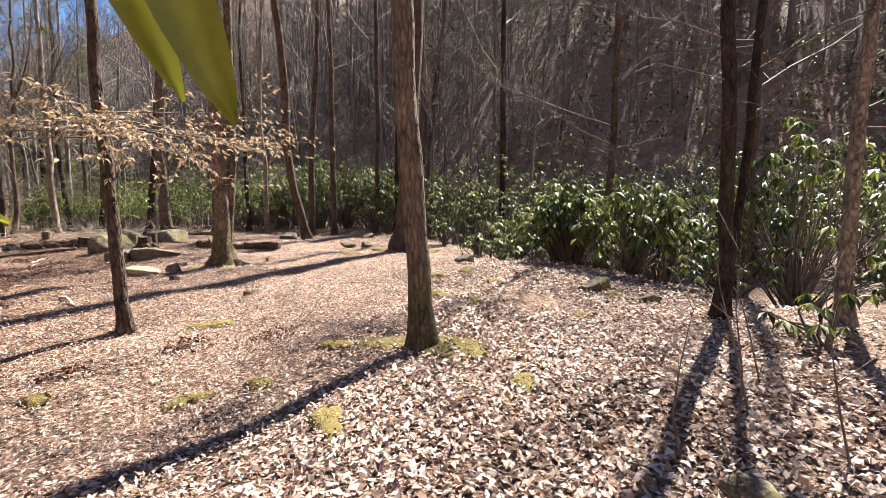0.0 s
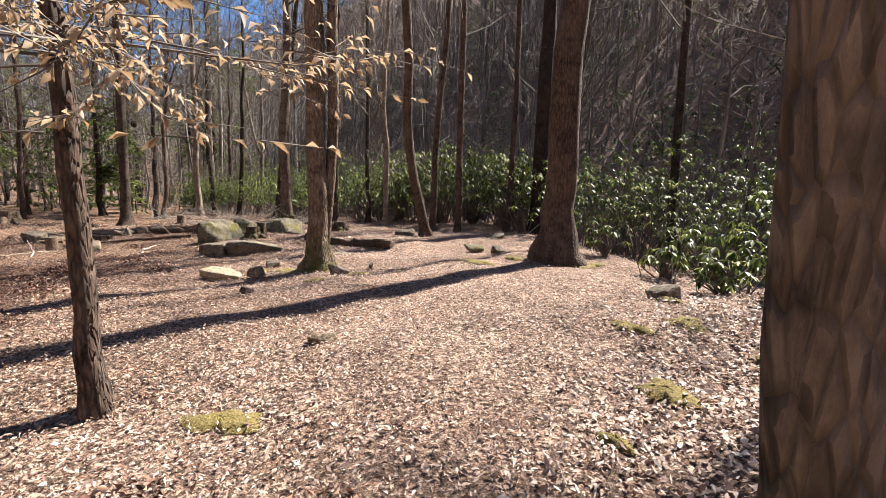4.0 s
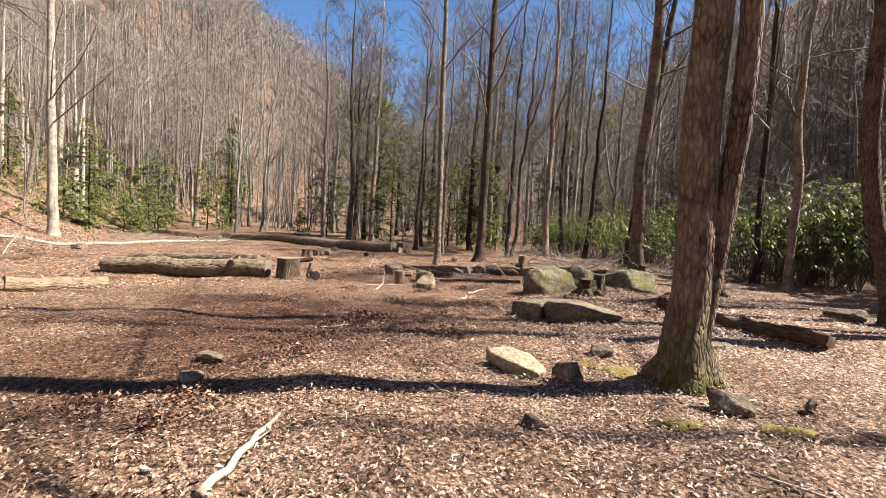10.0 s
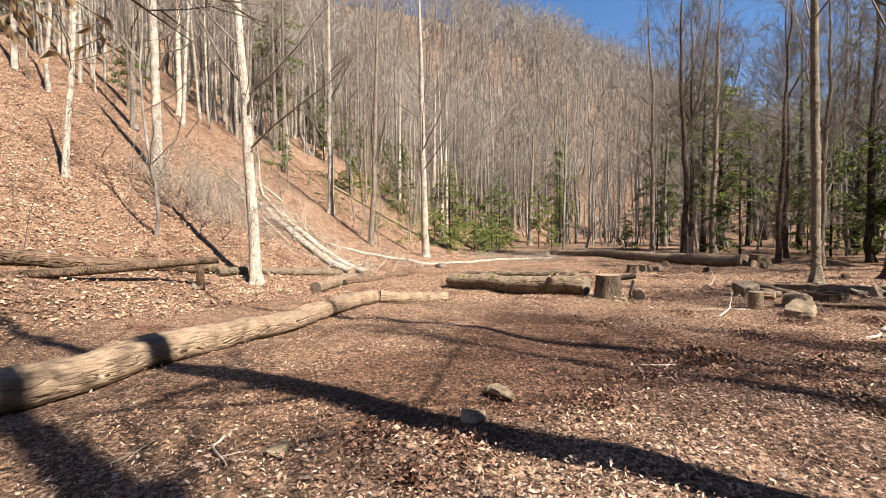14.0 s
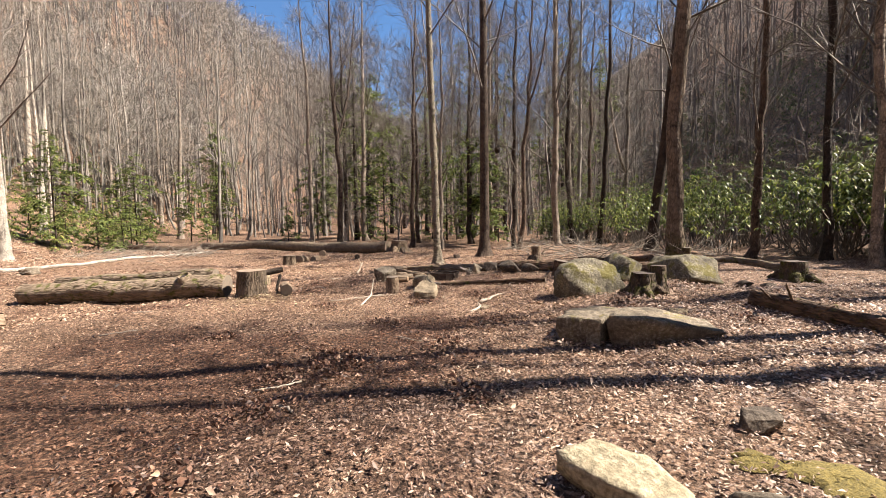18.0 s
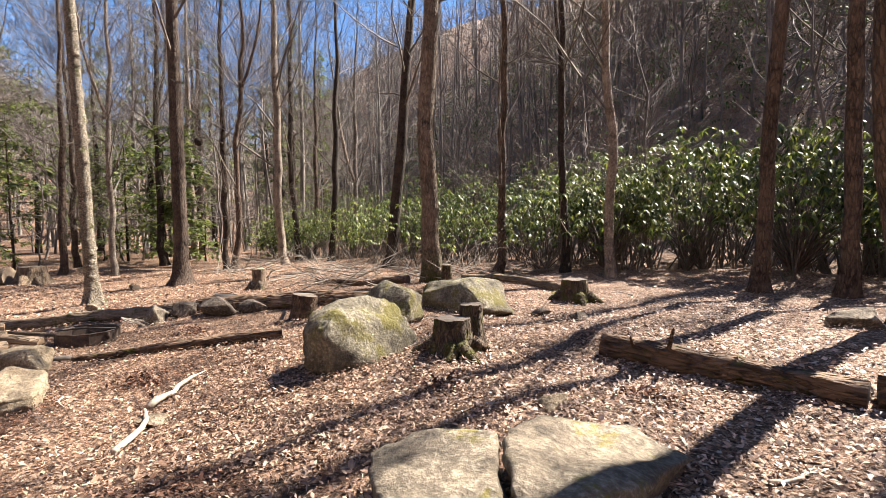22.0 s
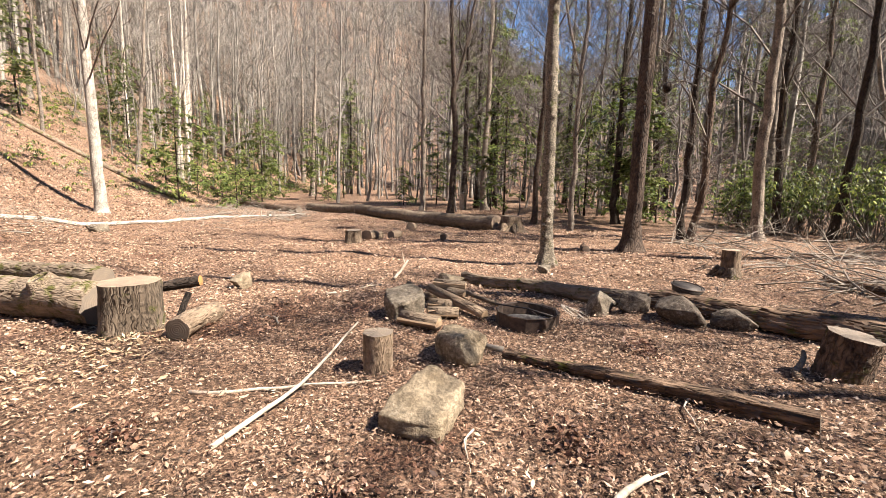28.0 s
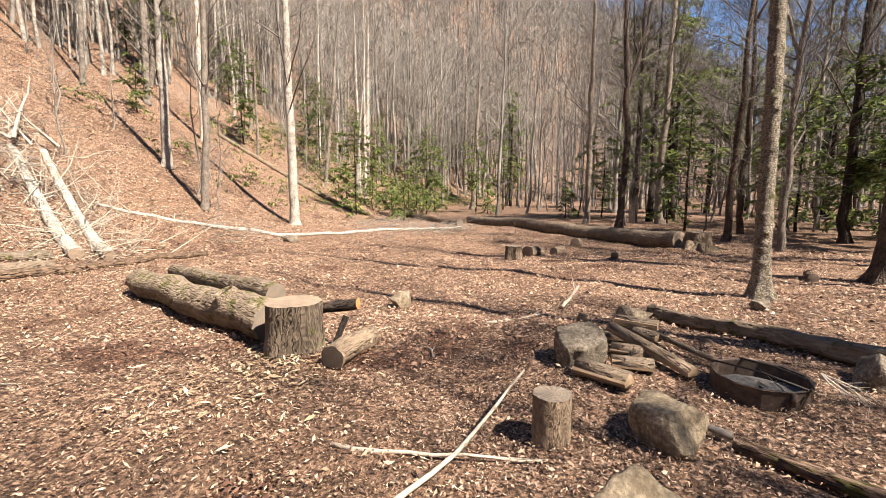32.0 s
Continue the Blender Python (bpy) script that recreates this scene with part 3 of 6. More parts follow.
def tree(x, y, r, lx, ly, H=17.0, material=None, label="slender bare tree with furrowed brown bark", seed=1, flare=0.7, start=0.30, nb=19, sides=14, low=0,
         bend=None, twin=None, group="bare trees of the glade", rings=26, crook=0.018, sink=0.0, knots=0.0, fork=None, wisp=2):
    """A bare winter tree: trunk with root flare, boughs and twigs; twin adds a second stem (foot offset, radius, lean)."""
    rs = np.random.RandomState(seed * 13 + 5)
    t = thing("bare_tree", pose(x, y, gz(x, y) - sink), label, "tree", group)
    P = trunk_line(rs, (lx, ly), H, rings, crook, bend)
    P = np.concatenate([P[:1], [[P[0, 0] + (P[1, 0] - P[0, 0]) * f, P[0, 1] + (P[1, 1] - P[0, 1]) * f, zz] for f, zz in ((0.1, 0.02), (0.3, 0.1), (0.6, 0.22))], P[np.searchsorted(P[:, 2], 0.32):]])
    if knots:
        zz = np.concatenate([P[P[:, 2] < 0.3, 2], np.arange(0.32, 9, 0.03), P[P[:, 2] > 9.1, 2]])
        P = np.stack([np.interp(zz, P[:, 2], P[:, a]) for a in range(3)], 1)
    R = trunk_radii(P, r, H, flare)
    lob = root_lobes(rs, P, r, sides)
    if knots:
        ang = np.linspace(0, 2 * np.pi, sides, endpoint=False)
        for z in np.arange(0.4, 9, 0.085):
            at, wide = rs.rand() * 6.283, rs.uniform(0.25, 0.6)
            turn = (ang - at + np.pi) % (2 * np.pi) - np.pi
            lob = lob + knots * rs.uniform(0.5, 1.3) * np.outer(np.exp(-((P[:, 2] - z - rs.uniform(0, 0.08)) / 0.035) ** 2), np.exp(-(turn / wide) ** 2))
    part("trunk", tube(P, R, sides, True, lob), material, t)
    stems = [(P, R)]
    if twin:
        ox, oy, r2, l2x, l2y = twin
        P2 = trunk_line(rs, (l2x, l2y), H * 0.92, rings, 0.012)
        P2 = np.concatenate([P2[:1], [[0, 0, z] for z in (0.3, 0.6, 0.9, 1.2, 1.6, 2.0)], P2[np.searchsorted(P2[:, 2], 2.2):]])
        P2[1:7, :2] = np.outer(P2[1:7, 2], (l2x, l2y))
        P2[:, :2] += np.outer(np.clip(P2[:, 2] / 1.9, 0, 1) ** 0.8 * 0.75 + 0.25, (ox, oy))
        R2 = trunk_radii(P2, r2, H, 0.25)
        part("second_stem", tube(P2, R2, sides, True, root_lobes(rs, P2, r2, sides, 0.12)), material, t)
        stems.append((P2, R2))
    if fork:
        zf, fx, fy, share = fork
        c = np.array([np.interp(zf, P[:, 2], P[:, a]) for a in range(3)])
        up = np.linspace(0, 1, 14)
        F = c + np.stack([fx * up ** 0.7, fy * up ** 0.7, (H * 0.93 - zf) * up], 1)
        F[1:, :2] += np.cumsum(rs.normal(0, 0.05, (13, 2)), axis=0)
        RF = np.interp(zf, P[:, 2], R) * share * (1 - 0.85 * up)
        part("forked_stem", tube(F, RF, max(6, sides - 4), True), material, t)
        stems.append((F, RF))
    sticks = []
    for P, R in stems:
        for k in range(nb):
            f = start + (0.97 - start) * (k + rs.rand()) / nb
            z = f * H
            c = np.array([np.interp(z, P[:, 2], P[:, a]) for a in range(3)])
            az = rs.rand() * 6.283
            el = rs.uniform(0.35, 1.0)
            twigs(rs, c, (math.cos(az) * math.cos(el), math.sin(az) * math.cos(el), math.sin(el)), (H - z) * 0.32 + rs.uniform(0.8, 1.6), max(0.010, min(0.045, np.interp(z, P[:, 2], R) * 0.30)), 2, sticks, 0.3, (1, 3))
        for k in range(low):
            z = rs.uniform(1.8, start * H)
            c = np.array([np.interp(z, P[:, 2], P[:, a]) for a in range(3)])
            az = rs.rand() * 6.283
            twigs(rs, c, (math.cos(az), math.sin(az), 0.25), rs.uniform(0.7, 1.8), 0.011, 1, sticks, 0.1, (1, 3))
    part("crown", joined([prisms(sticks), wisps(rs, sticks, wisp, 0.35, 1.1, 0.0022 + 0.0011 * wisp)]), TWIG, t)
    return t


tree(-0.10, 4.27, 0.108, -0.072, -0.018, 15, BARK_MOSSY, "leaning bare tree with lichened bark and mossy foot", 1, 0.55, sides=18, rings=34)
tree(-3.80, 5.62, 0.076, -0.022, 0.0, 10, BARK_BROWN, "young beech with tan withered leaves still on it", 2, 0.7, start=0.55, nb=8)
tree(-4.93, 10.74, 0.165, 0.07, -0.12, 19, BARK_MOSSY, "two-stemmed tree with shaggy bark and green moss at its flared foot", 3, 1.15, sides=20, rings=36, twin=(0.15, 0.16, 0.092, 0.077, -0.112))
tree(-0.70, 12.60, 0.300, 0.024, 0.032, 22, BARK_BROWN, "stout straight tree with deeply furrowed brown bark", 4, 0.85, sides=24, rings=36, crook=0.03)
tree(2.9, 20.0, 0.14, 0.0, 0.0, 22, BARK_DARK, "dark bare tree deep in the thicket", 17, low=4)
tree(-2.38, 18.8, 0.10, 0.01, 0.0, 20, BARK_BROWN, "thin bare tree at the thicket's edge", 18, low=5)
tree(-4.62, 16.66, 0.135, -0.05, -0.15, 24, BARK_BROWN, "curved leaning tree with dark brown bark", 5, 0.5, bend=(-0.22, -0.05, 5.0))
tree(-4.25, 19.30, 0.115, 0.0, 0.0, 20, BARK_BROWN, "straight dark brown tree before the thicket", 6, 0.4, low=4)
tree(-5.30, 19.80, 0.125, 0.060, -0.020, 17, BARK_BROWN, "leaning bare tree with brown bark before the thicket", 7)
tree(-1.45, 19.30, 0.27, 0.012, 0.002, 21, BARK_DARK, "dark bare tree behind a stout one", 8, start=0.5, nb=12)
tree(3.12, 4.90, 0.072, -0.04, 0.0, 15, BARK_DARK, "dark two-stemmed tree at the top of the bank", 9, 0.45, low=9, twin=(0.16, 0.14, 0.045, 0.07, 0.0))
tree(3.95, 4.30, 0.066, 0.012, 0.0, 10, BARK_GREY, "thin bare tree above leafy shrubs", 10, low=4, nb=8)
tree(4.6, 12.4, 0.105, 0.02, 0.0, 14, BARK_BROWN, "thin bare tree rising out of the shrubs", 16, low=8, start=0.25, wisp=4)
tree(7.40, 11.0, 0.16, 0.03, 0.0, 15, BARK_BROWN, "bare tree standing among the shrubs", 11, low=6)
tree(-18.5, 16.88, 0.125, 0.002, -0.028, 21, BARK_ROUGH, "pale warty tree trunk with dark knots and gripping roots", 12, 0.95, sides=22, rings=30, crook=0.008, knots=0.3)
tree(-20.4, 20.60, 0.205, 0.003, 0.004, 22, BARK_BROWN, "straight brown tree with flared roots", 13, 0.9, sides=18)
tree(-11.85, 20.55, 0.215, 0.008, 0.010, 20, BARK_MOSSY, "bare tree with moss down one side and round its foot", 14, 0.5, nb=11, sides=18, rings=34, bend=(-0.15, -0.05, 6))
tree(-15.75, 25.7, 0.215, 0.085, 0.050, 18, BARK_DARK, "dark leaning tree before the thicket", 15, low=4)
for i, (x, y, r, lx, ly, H) in enumerate(((-10.75, 22.45, 0.115, 0.010, 0.007, 15), (-8.92, 22.2, 0.100, 0.006, 0.003, 15), (-7.80, 21.5, 0.112, 0.0, 0.0, 16), (-0.7, 27.5, 0.30, -0.01, 0.0, 20), (-20.6, 28.7, 0.14, 0.038, 0.025, 17),
                                         (-21.8, 32.4, 0.14, 0.04, 0.03, 15), (-24.4, 32.6, 0.14, 0.027, 0.01, 16), (-23.0, 29.4, 0.16, 0.001, 0.001, 18), (-20.6, 25.6, 0.165, -0.008, -0.01, 19), (-21.2, 23.4, 0.110, 0.06, 0.045, 14),
                                         (-22.0, 23.9, 0.120, 0.018, 0.014, 16), (-26.4, 22.4, 0.118, 0.012, 0.004, 15), (-29.6, 22.4, 0.135, 0.02, 0.02, 16))):
    tree(x, y, r, lx, ly, H, (BARK_BROWN, BARK_DARK, BARK_GREY)[i % 3], ("bare tree standing at the edge of the thicket", "thin dark bare tree", "thin grey bare tree")[i % 3], 20 + i, 0.45, nb=17, sides=10, rings=22, low=9, start=0.2, crook=0.05, wisp=3, fork=(3.5 + (i * 1.7) % 4, math.cos(i * 2.1) * 1.6, math.sin(i * 2.1) * 1.6, 0.75) if i % 2 else None)
for i, (x, y, r, lx, ly, H) in enumerate(((-39.0, 19.2, 0.17, -0.004, -0.02, 19), (-36.2, 20.3, 0.19, 0.005, -0.02, 19), (-40.5, 22.6, 0.18, 0.005, -0.01, 18), (-38.8, 23.6, 0.21, 0.01, 0.0, 20), (-32.3, 24.5, 0.135, 0.005, -0.02, 15),
                                         (-28.8, 26.4, 0.17, 0.01, 0.01, 17), (-31.0, 30.0, 0.2, 0.0, 0.0, 17), (-34.0, 33.0, 0.2, 0.03, 0.0, 18), (-44.0, 26.0, 0.19, 0.0, 0.0, 18), (-30.3, 38.0, 0.24, 0.0, 0.0, 18))):
    tree(x, y, r, lx, ly, H, (BARK_GREY, BARK_BROWN, BARK_DARK)[i % 3], ("grey bare tree on the valley floor", "brown bare tree on the valley floor", "dark bare tree on the valley floor")[i % 3], 40 + i, 0.4, nb=17, sides=10, rings=22, low=7, start=0.2, crook=0.05, wisp=4, fork=(5.0 + (i * 2.3) % 5, math.cos(i * 1.7) * 1.8, math.sin(i * 1.7) * 1.8, 0.75) if i % 3 else None)
HILL = "pale bare tree on the leaf-covered slope"
for i, (x, y, r, lx, ly, H) in enumerate(((-17.3, -0.1, 0.165, -0.001, -0.036, 15), (-23.2, -7.6, 0.20, 0.0, 0.008, 16), (-33.6, -3.2, 0.21, 0.0, 0.012, 17), (-31.0, 0.1, 0.16, 0.0, 0.05, 16), (-34.3, 3.0, 0.235, 0.0, -0.010, 20),
                                         (-42.2, -6.1, 0.20, 0.0, 0.007, 17), (-43.0, -10.4, 0.20, 0.0, 0.008, 17), (-50.8, -0.2, 0.17, -0.005, 0.10, 16), (-50.8, 2.8, 0.14, 0.0, -0.015, 17), (-51.5, 3.1, 0.14, 0.0, 0.003, 17),
                                         (-50.6, 2.5, 0.12, -0.004, 0.07, 16), (-81.0, 12.0, 0.33, 0.0, 0.0, 20), (-65.0, 12.9, 0.27, 0.0, 0.04, 18), (-38.8, -11.5, 0.15, 0.0, 0.05, 15), (-66.5, 0.1, 0.3, 0.025, 0.03, 18))):
    tree(x, y, r, lx, ly, H, BARK_PALE if i in (0, 1, 2, 4, 5, 8, 9, 10, 14) else BARK_GREY, HILL if i else "grey bare tree with lichened bark beside a fallen log", 60 + i, 0.35, nb=15, sides=12, rings=22, low=4 if i else 6, start=0.25, group="bare trees on the slope")
for i, (x, y, r, lx, ly, H) in enumerate(((-18.2, -7.2, 0.10, 0.0, 0.1, 12), (-27.5, -12.0, 0.17, 0.0, 0.0, 15), (-30.5, -14.5, 0.2, 0.0, 0.0, 16), (-36.5, -15.5, 0.2, 0.0, 0.02, 15), (-20.5, -13.0, 0.16, 0.0, 0.0, 15), (-47.0, -13.0, 0.2, 0.0, 0.0, 16),
                                         (-16.5, -10.5, 0.17, 0.01, 0.0, 15), (-13.0, -13.0, 0.2, 0.0, 0.0, 15), (-54.0, -8.0, 0.2, 0.0, 0.0, 16), (-58.0, -3.0, 0.2, 0.0, 0.02, 16), (-46.0, -4.0, 0.11, 0.0, 0.0, 14))):
    tree(x, y, r, lx, ly, H, BARK_PALE if i % 3 == 0 else BARK_GREY, HILL, 80 + i, 0.35, nb=14, sides=9, rings=16, low=4, start=0.25, group="bare trees on the slope")


# ---- the woods beyond ----
def wood_tree(rs, H, r, nb=16, low=6, kids=(2, 4), fine=2):
    P = trunk_line(rs, (rs.normal(0, 0.025), rs.normal(0, 0.025)), H, 9, 0.10)
    R = trunk_radii(P, r, H, 0.3, 0.08)
    sticks = []
    for k in range(nb + low):
        z = H * (rs.uniform(0.28, 0.97) if k < nb else rs.uniform(0.08, 0.3))
        c = np.array([np.interp(z, P[:, 2], P[:, a]) for a in range(3)])
        az, el = rs.rand() * 6.283, rs.uniform(0.3, 1.0)
        L = (H - z) * 0.32 + 1.6 if k < nb else rs.uniform(0.8, 2.2)
        twigs(rs, c, (math.cos(az) * math.cos(el), math.sin(az) * math.cos(el), math.sin(el) * (1 if k < nb else 0.3)), L, max(0.024, np.interp(z, P[:, 2], R) * 0.4), 1, sticks, 0.3, kids)
    return joined([tube(P, R, 5, False), prisms(sticks), wisps(rs, sticks, fine, 0.6, 1.8, 0.013)])


def scatter(protos, spots, rs, lo=0.75, hi=1.25):
    """Joins turned and scaled copies of the given geometries at the spots."""
    out = []
    for x, y in spots:
        v, t = protos[rs.randint(len(protos))]
        a, s = rs.rand() * 6.283, rs.uniform(lo, hi)
        c, d = math.cos(a) * s, math.sin(a) * s
        w = np.stack([v[:, 0] * c - v[:, 1] * d + x, v[:, 0] * d + v[:, 1] * c + y, v[:, 2] * s + gz(x, y) - 0.05], 1)
        out.append((w, t))
    return joined(out)


def spots_in(rs, n, x0, x1, y0, y1, keep):
    out = []
    while len(out) < n:
        x, y = rs.uniform(x0, x1), rs.uniform(y0, y1)
        if keep(x, y):
            out.append((x, y))
    return out


def side_of(x, y):
    """Distance into the far side, into the south slope, along the valley."""
    return (x + 4) * 0.62 + (y - 33) * 0.785, float(np.interp(x, FOOT_X, FOOT_Y)) - y, -0.83 * x + 0.56 * y


wr = np.random.RandomState(11)


def far_tree(rs, H):
    P = trunk_line(rs, (rs.normal(0, 0.05), rs.normal(0, 0.05)), H, 6, 0.3)
    sticks = []
    for k in range(18):
        z = H * rs.uniform(0.2, 0.97)
        c = np.array([np.interp(z, P[:, 2], P[:, a]) for a in range(3)])
        az, el = rs.rand() * 6.283, rs.uniform(0.15, 1.0)
        L = (H - z) * 0.38 + 1.7
        sticks.append((*c, *(c + L * np.array((math.cos(az) * math.cos(el), math.sin(az) * math.cos(el), math.sin(el)))), rs.uniform(0.03, 0.055), 0.005))
    return joined([tube(P, trunk_radii(P, rs.uniform(0.12, 0.24), H, 0.2, 0.1), 4, False), prisms(sticks), wisps(rs, sticks, 5, 0.9, 2.8, 0.03)])


FAR = [far_tree(wr, wr.uniform(13, 20)) for _ in range(10)]
WOOD = [wood_tree(wr, wr.uniform(15, 22), wr.uniform(0.10, 0.2), 17, 3) for _ in range(10)]
THIN = [wood_tree(wr, wr.uniform(7, 12), wr.uniform(0.045, 0.08), 11, 6, (1, 3), 1) for _ in range(6)]
south = spots_in(wr, 110, -100, 4, -60, 40, lambda x, y: 2 < side_of(x, y)[1] < 55 and (x < -68 or side_of(x, y)[1] > 22))
south += spots_in(wr, 70, -110, -64, -30, 24, lambda x, y: -2 < side_of(x, y)[1] < 25)
south_far = spots_in(wr, 1750, -230, -40, -120, 130, lambda x, y: 0 < side_of(x, y)[1] < 120 and (x < -75 or side_of(x, y)[1] > 18))
part("south_slope_woods", joined([scatter(WOOD, south, wr), scatter(FAR, south_far[:700], wr)]), TWIG_FAR)
tagged(part("dark_far_trees", scatter(FAR, south_far[700:1100], wr), TWIG_SHADE_TONE), "dark trunks among the far sunlit woods", "woods", kind="stuff")
tagged(part("pale_far_trees", scatter(FAR, south_far[1100:], wr), BARK_GREY), "pale trunks of the far sunlit woods", "woods", kind="stuff")
tagged(bpy.data.objects["south_slope_woods"], "bare grey-brown woods covering the sunlit slope", "woods", kind="stuff")
floor_spots = spots_in(wr, 165, -120, -30, 8, 75, lambda x, y: side_of(x, y)[0] < 2 and side_of(x, y)[1] < -6 and side_of(x, y)[2] > 46)
head_spots = spots_in(wr, 380, -190, -55, 0, 150, lambda x, y: 84 < side_of(x, y)[2] < 200)
tagged(part("valley_woods", joined([scatter(WOOD, floor_spots, wr), scatter(FAR, head_spots, wr)]), TWIG_FAR), "bare woods filling the valley and its wooded head", "woods", kind="stuff")
far_spots = spots_in(wr, 95, -80, 50, 10, 95, lambda x, y: 4 < side_of(x, y)[0] < 22)
far_top = spots_in(wr, 380, -110, 70, 10, 130, lambda x, y: 9 < side_of(x, y)[0] < 66)
tagged(part("far_side_woods", joined([scatter(WOOD, far_spots, wr), scatter(FAR, far_top, wr)]), TWIG_SHADE_TONE), "bare woods on the steep shaded far side", "woods", kind="stuff")
thin_spots = spots_in(wr, 115, -50, 22, 12, 55, lambda x, y: side_of(x, y)[0] > -7 and side_of(x, y)[0] < 16)
thin_spots += spots_in(wr, 60, -60, -24, 20, 50, lambda x, y: side_of(x, y)[0] < -4 and side_of(x, y)[2] > 38)
brushy = spots_in(wr, 60, -130, -40, 0, 90, lambda x, y: side_of(x, y)[0] < 0 and side_of(x, y)[2] > 60)
thin_spots += brushy
tagged(part("understory_saplings", scatter(THIN, thin_spots, wr), TWIG_SHADE_TONE), "tangle of thin bare saplings behind the thicket", "saplings", kind="stuff")


def conifer(rs, H, r, spread, n=46, bare=0.12):
    """A hemlock: a straight trunk and uneven level boughs hung with flat feathery sprays. Returns trunk and needles."""
    P = trunk_line(rs, (0, 0), H, 9, 0.03)
    sticks, pp, dd, nn, ll, ww = [], [], [], [], [], []
    for k in range(n):
        f = bare + (0.98 - bare) * (k + rs.rand()) / n
        z, az = f * H, rs.rand() * 6.283
        L = spread * (0.1 + 0.9 * min(1.0, (1 - f) * 2.6) ** 0.7) * rs.uniform(0.25, 1.1)
        L *= 0.55 + 0.45 * math.sin(az * 2 + z * 0.7)
        if L < 0.25:
            continue
        d = np.array((math.cos(az), math.sin(az), rs.uniform(-0.1, 0.35)))
        p0 = np.array((0, 0, z))
        p1 = p0 + d * L * 0.55
        p2 = p0 + d * L - (0, 0, L * rs.uniform(0.15, 0.5))
        sticks += [(*p0, *p1, 0.02, 0.012), (*p1, *p2, 0.012, 0.004)]
        m = int(5 + L * 14)
        u = rs.uniform(0.25, 1.0, m)
        q = np.where((u < 0.55)[:, None], p0 + (p1 - p0) * (u / 0.55)[:, None], p1 + (p2 - p1) * ((u - 0.55) / 0.45)[:, None])
        side = np.array((-d[1], d[0], 0))
        s = np.where(rs.rand(m) < 0.5, 1, -1)
        way = d * 0.75 + side * s[:, None] * rs.uniform(0.3, 1.2, (m, 1)) + rs.normal(0, 0.2, (m, 3)) - (0, 0, 0.25)
        own = rs.uniform(0.25, 0.6, m) * (0.45 + 0.55 * min(1.0, L / 2))
        for e in range(2):
            pp.append(q + way * (own * 0.4 * e)[:, None]), dd.append(way + rs.normal(0, 0.55, (m, 3)) * (1, 1, 0.5))
            nn.append(np.tile((0, 0, 1.0), (m, 1)) + rs.normal(0, 0.35, (m, 3)))
            ll.append(own * (0.8 - 0.15 * e)), ww.append(own * rs.uniform(0.22, 0.38, m))
    trunk = joined([tube(P, trunk_radii(P, r, H, 0.3, 0.08), 8), prisms(sticks)])
    return trunk, blades(np.concatenate(pp), np.concatenate(dd), np.concatenate(nn), np.concatenate(ll), np.concatenate(ww), 0.2, 0.02, True)


cr = np.random.RandomState(21)
PINES = []
for H, r, sp, n in ((16, 0.2, 3.6, 130), (21, 0.24, 3.4, 130), (8, 0.06, 2.5, 80), (4, 0.04, 1.8, 44)):
    trunk, needles = conifer(cr, H, r, sp, n, 0.2 if H > 10 else 0.05)
    t = thing("hemlock", pose(0, 0, -200), "green hemlock with drooping needle sprays", "conifer", "hemlocks of the valley")
    part("trunk", trunk, BARK_DARK, t)
    part("needles", needles, HEMLOCK, t)
    PINES.append(t)


def plant(kind, spots):
    for i, (x, y) in enumerate(spots):
        m = pose(x, y, gz(x, y) - 0.05, 0, 0, (i * 77) % 360)
        if PINES[kind].matrix_basis.translation.z < -100:
            PINES[kind].matrix_basis = m
        else:
            copy_thing(PINES[kind], m)


plant(0, ((-43.5, 26.3), (-41.5, 24.0), (-52.0, 33.0), (-58.0, 40.0), (-66.0, 30.0), (-72.0, 18.0), (-50.0, -14.0), (-40.0, 46.0)))
plant(1, ((-46.0, 38.5), (-35.5, 44.5), (-39.0, 47.0), (-50.0, 36.5), (-43.0, 40.5), (-46.0, 45.0), (-38.0, 52.0), (-62.0, 50.0), (-55.0, 58.0), (-70.0, 45.0), (-78.0, 55.0), (-85.0, 38.0)))
plant(2, ((-27.5, 26.5), (-34.0, 22.8), (-30.0, 27.5), (-33.5, 27.8), (-52.0, 8.5), (-56.0, 13.0), (-60.0, 16.0), (-64.0, 8.0), (-38.0, 30.0), (-47.0, 22.5), (-54.0, 26.0), (-44.0, 4.0), (-48.0, -6.0), (-55.0, -2.0), (-62.0, -4.0), (-66.0, 2.0), (-70.0, -8.0), (-58.0, -12.0), (-75.0, 4.0), (-80.0, -6.0), (-64.0, -16.0), (-84.0, 8.0), (-52.0, -18.0), (-22.0, -20.0), (-30.0, -22.0)))
plant(3, ((-50.0, 4.0), (-47.0, 8.0), (-53.0, 14.0), (-56.0, 6.5), (-29.0, 29.0), (-36.0, 28.0), (-43.5, 7.5), (-48.0, 6.0), (-57.0, 9.0), (-40.0, 24.5), (-35.0, 31.5), (-26.5, 31.5), (-48.5, 2.2), (-55.0, 3.5), (-40.0, -9.0), (-35.0, -18.0), (-46.0, 19.5)))


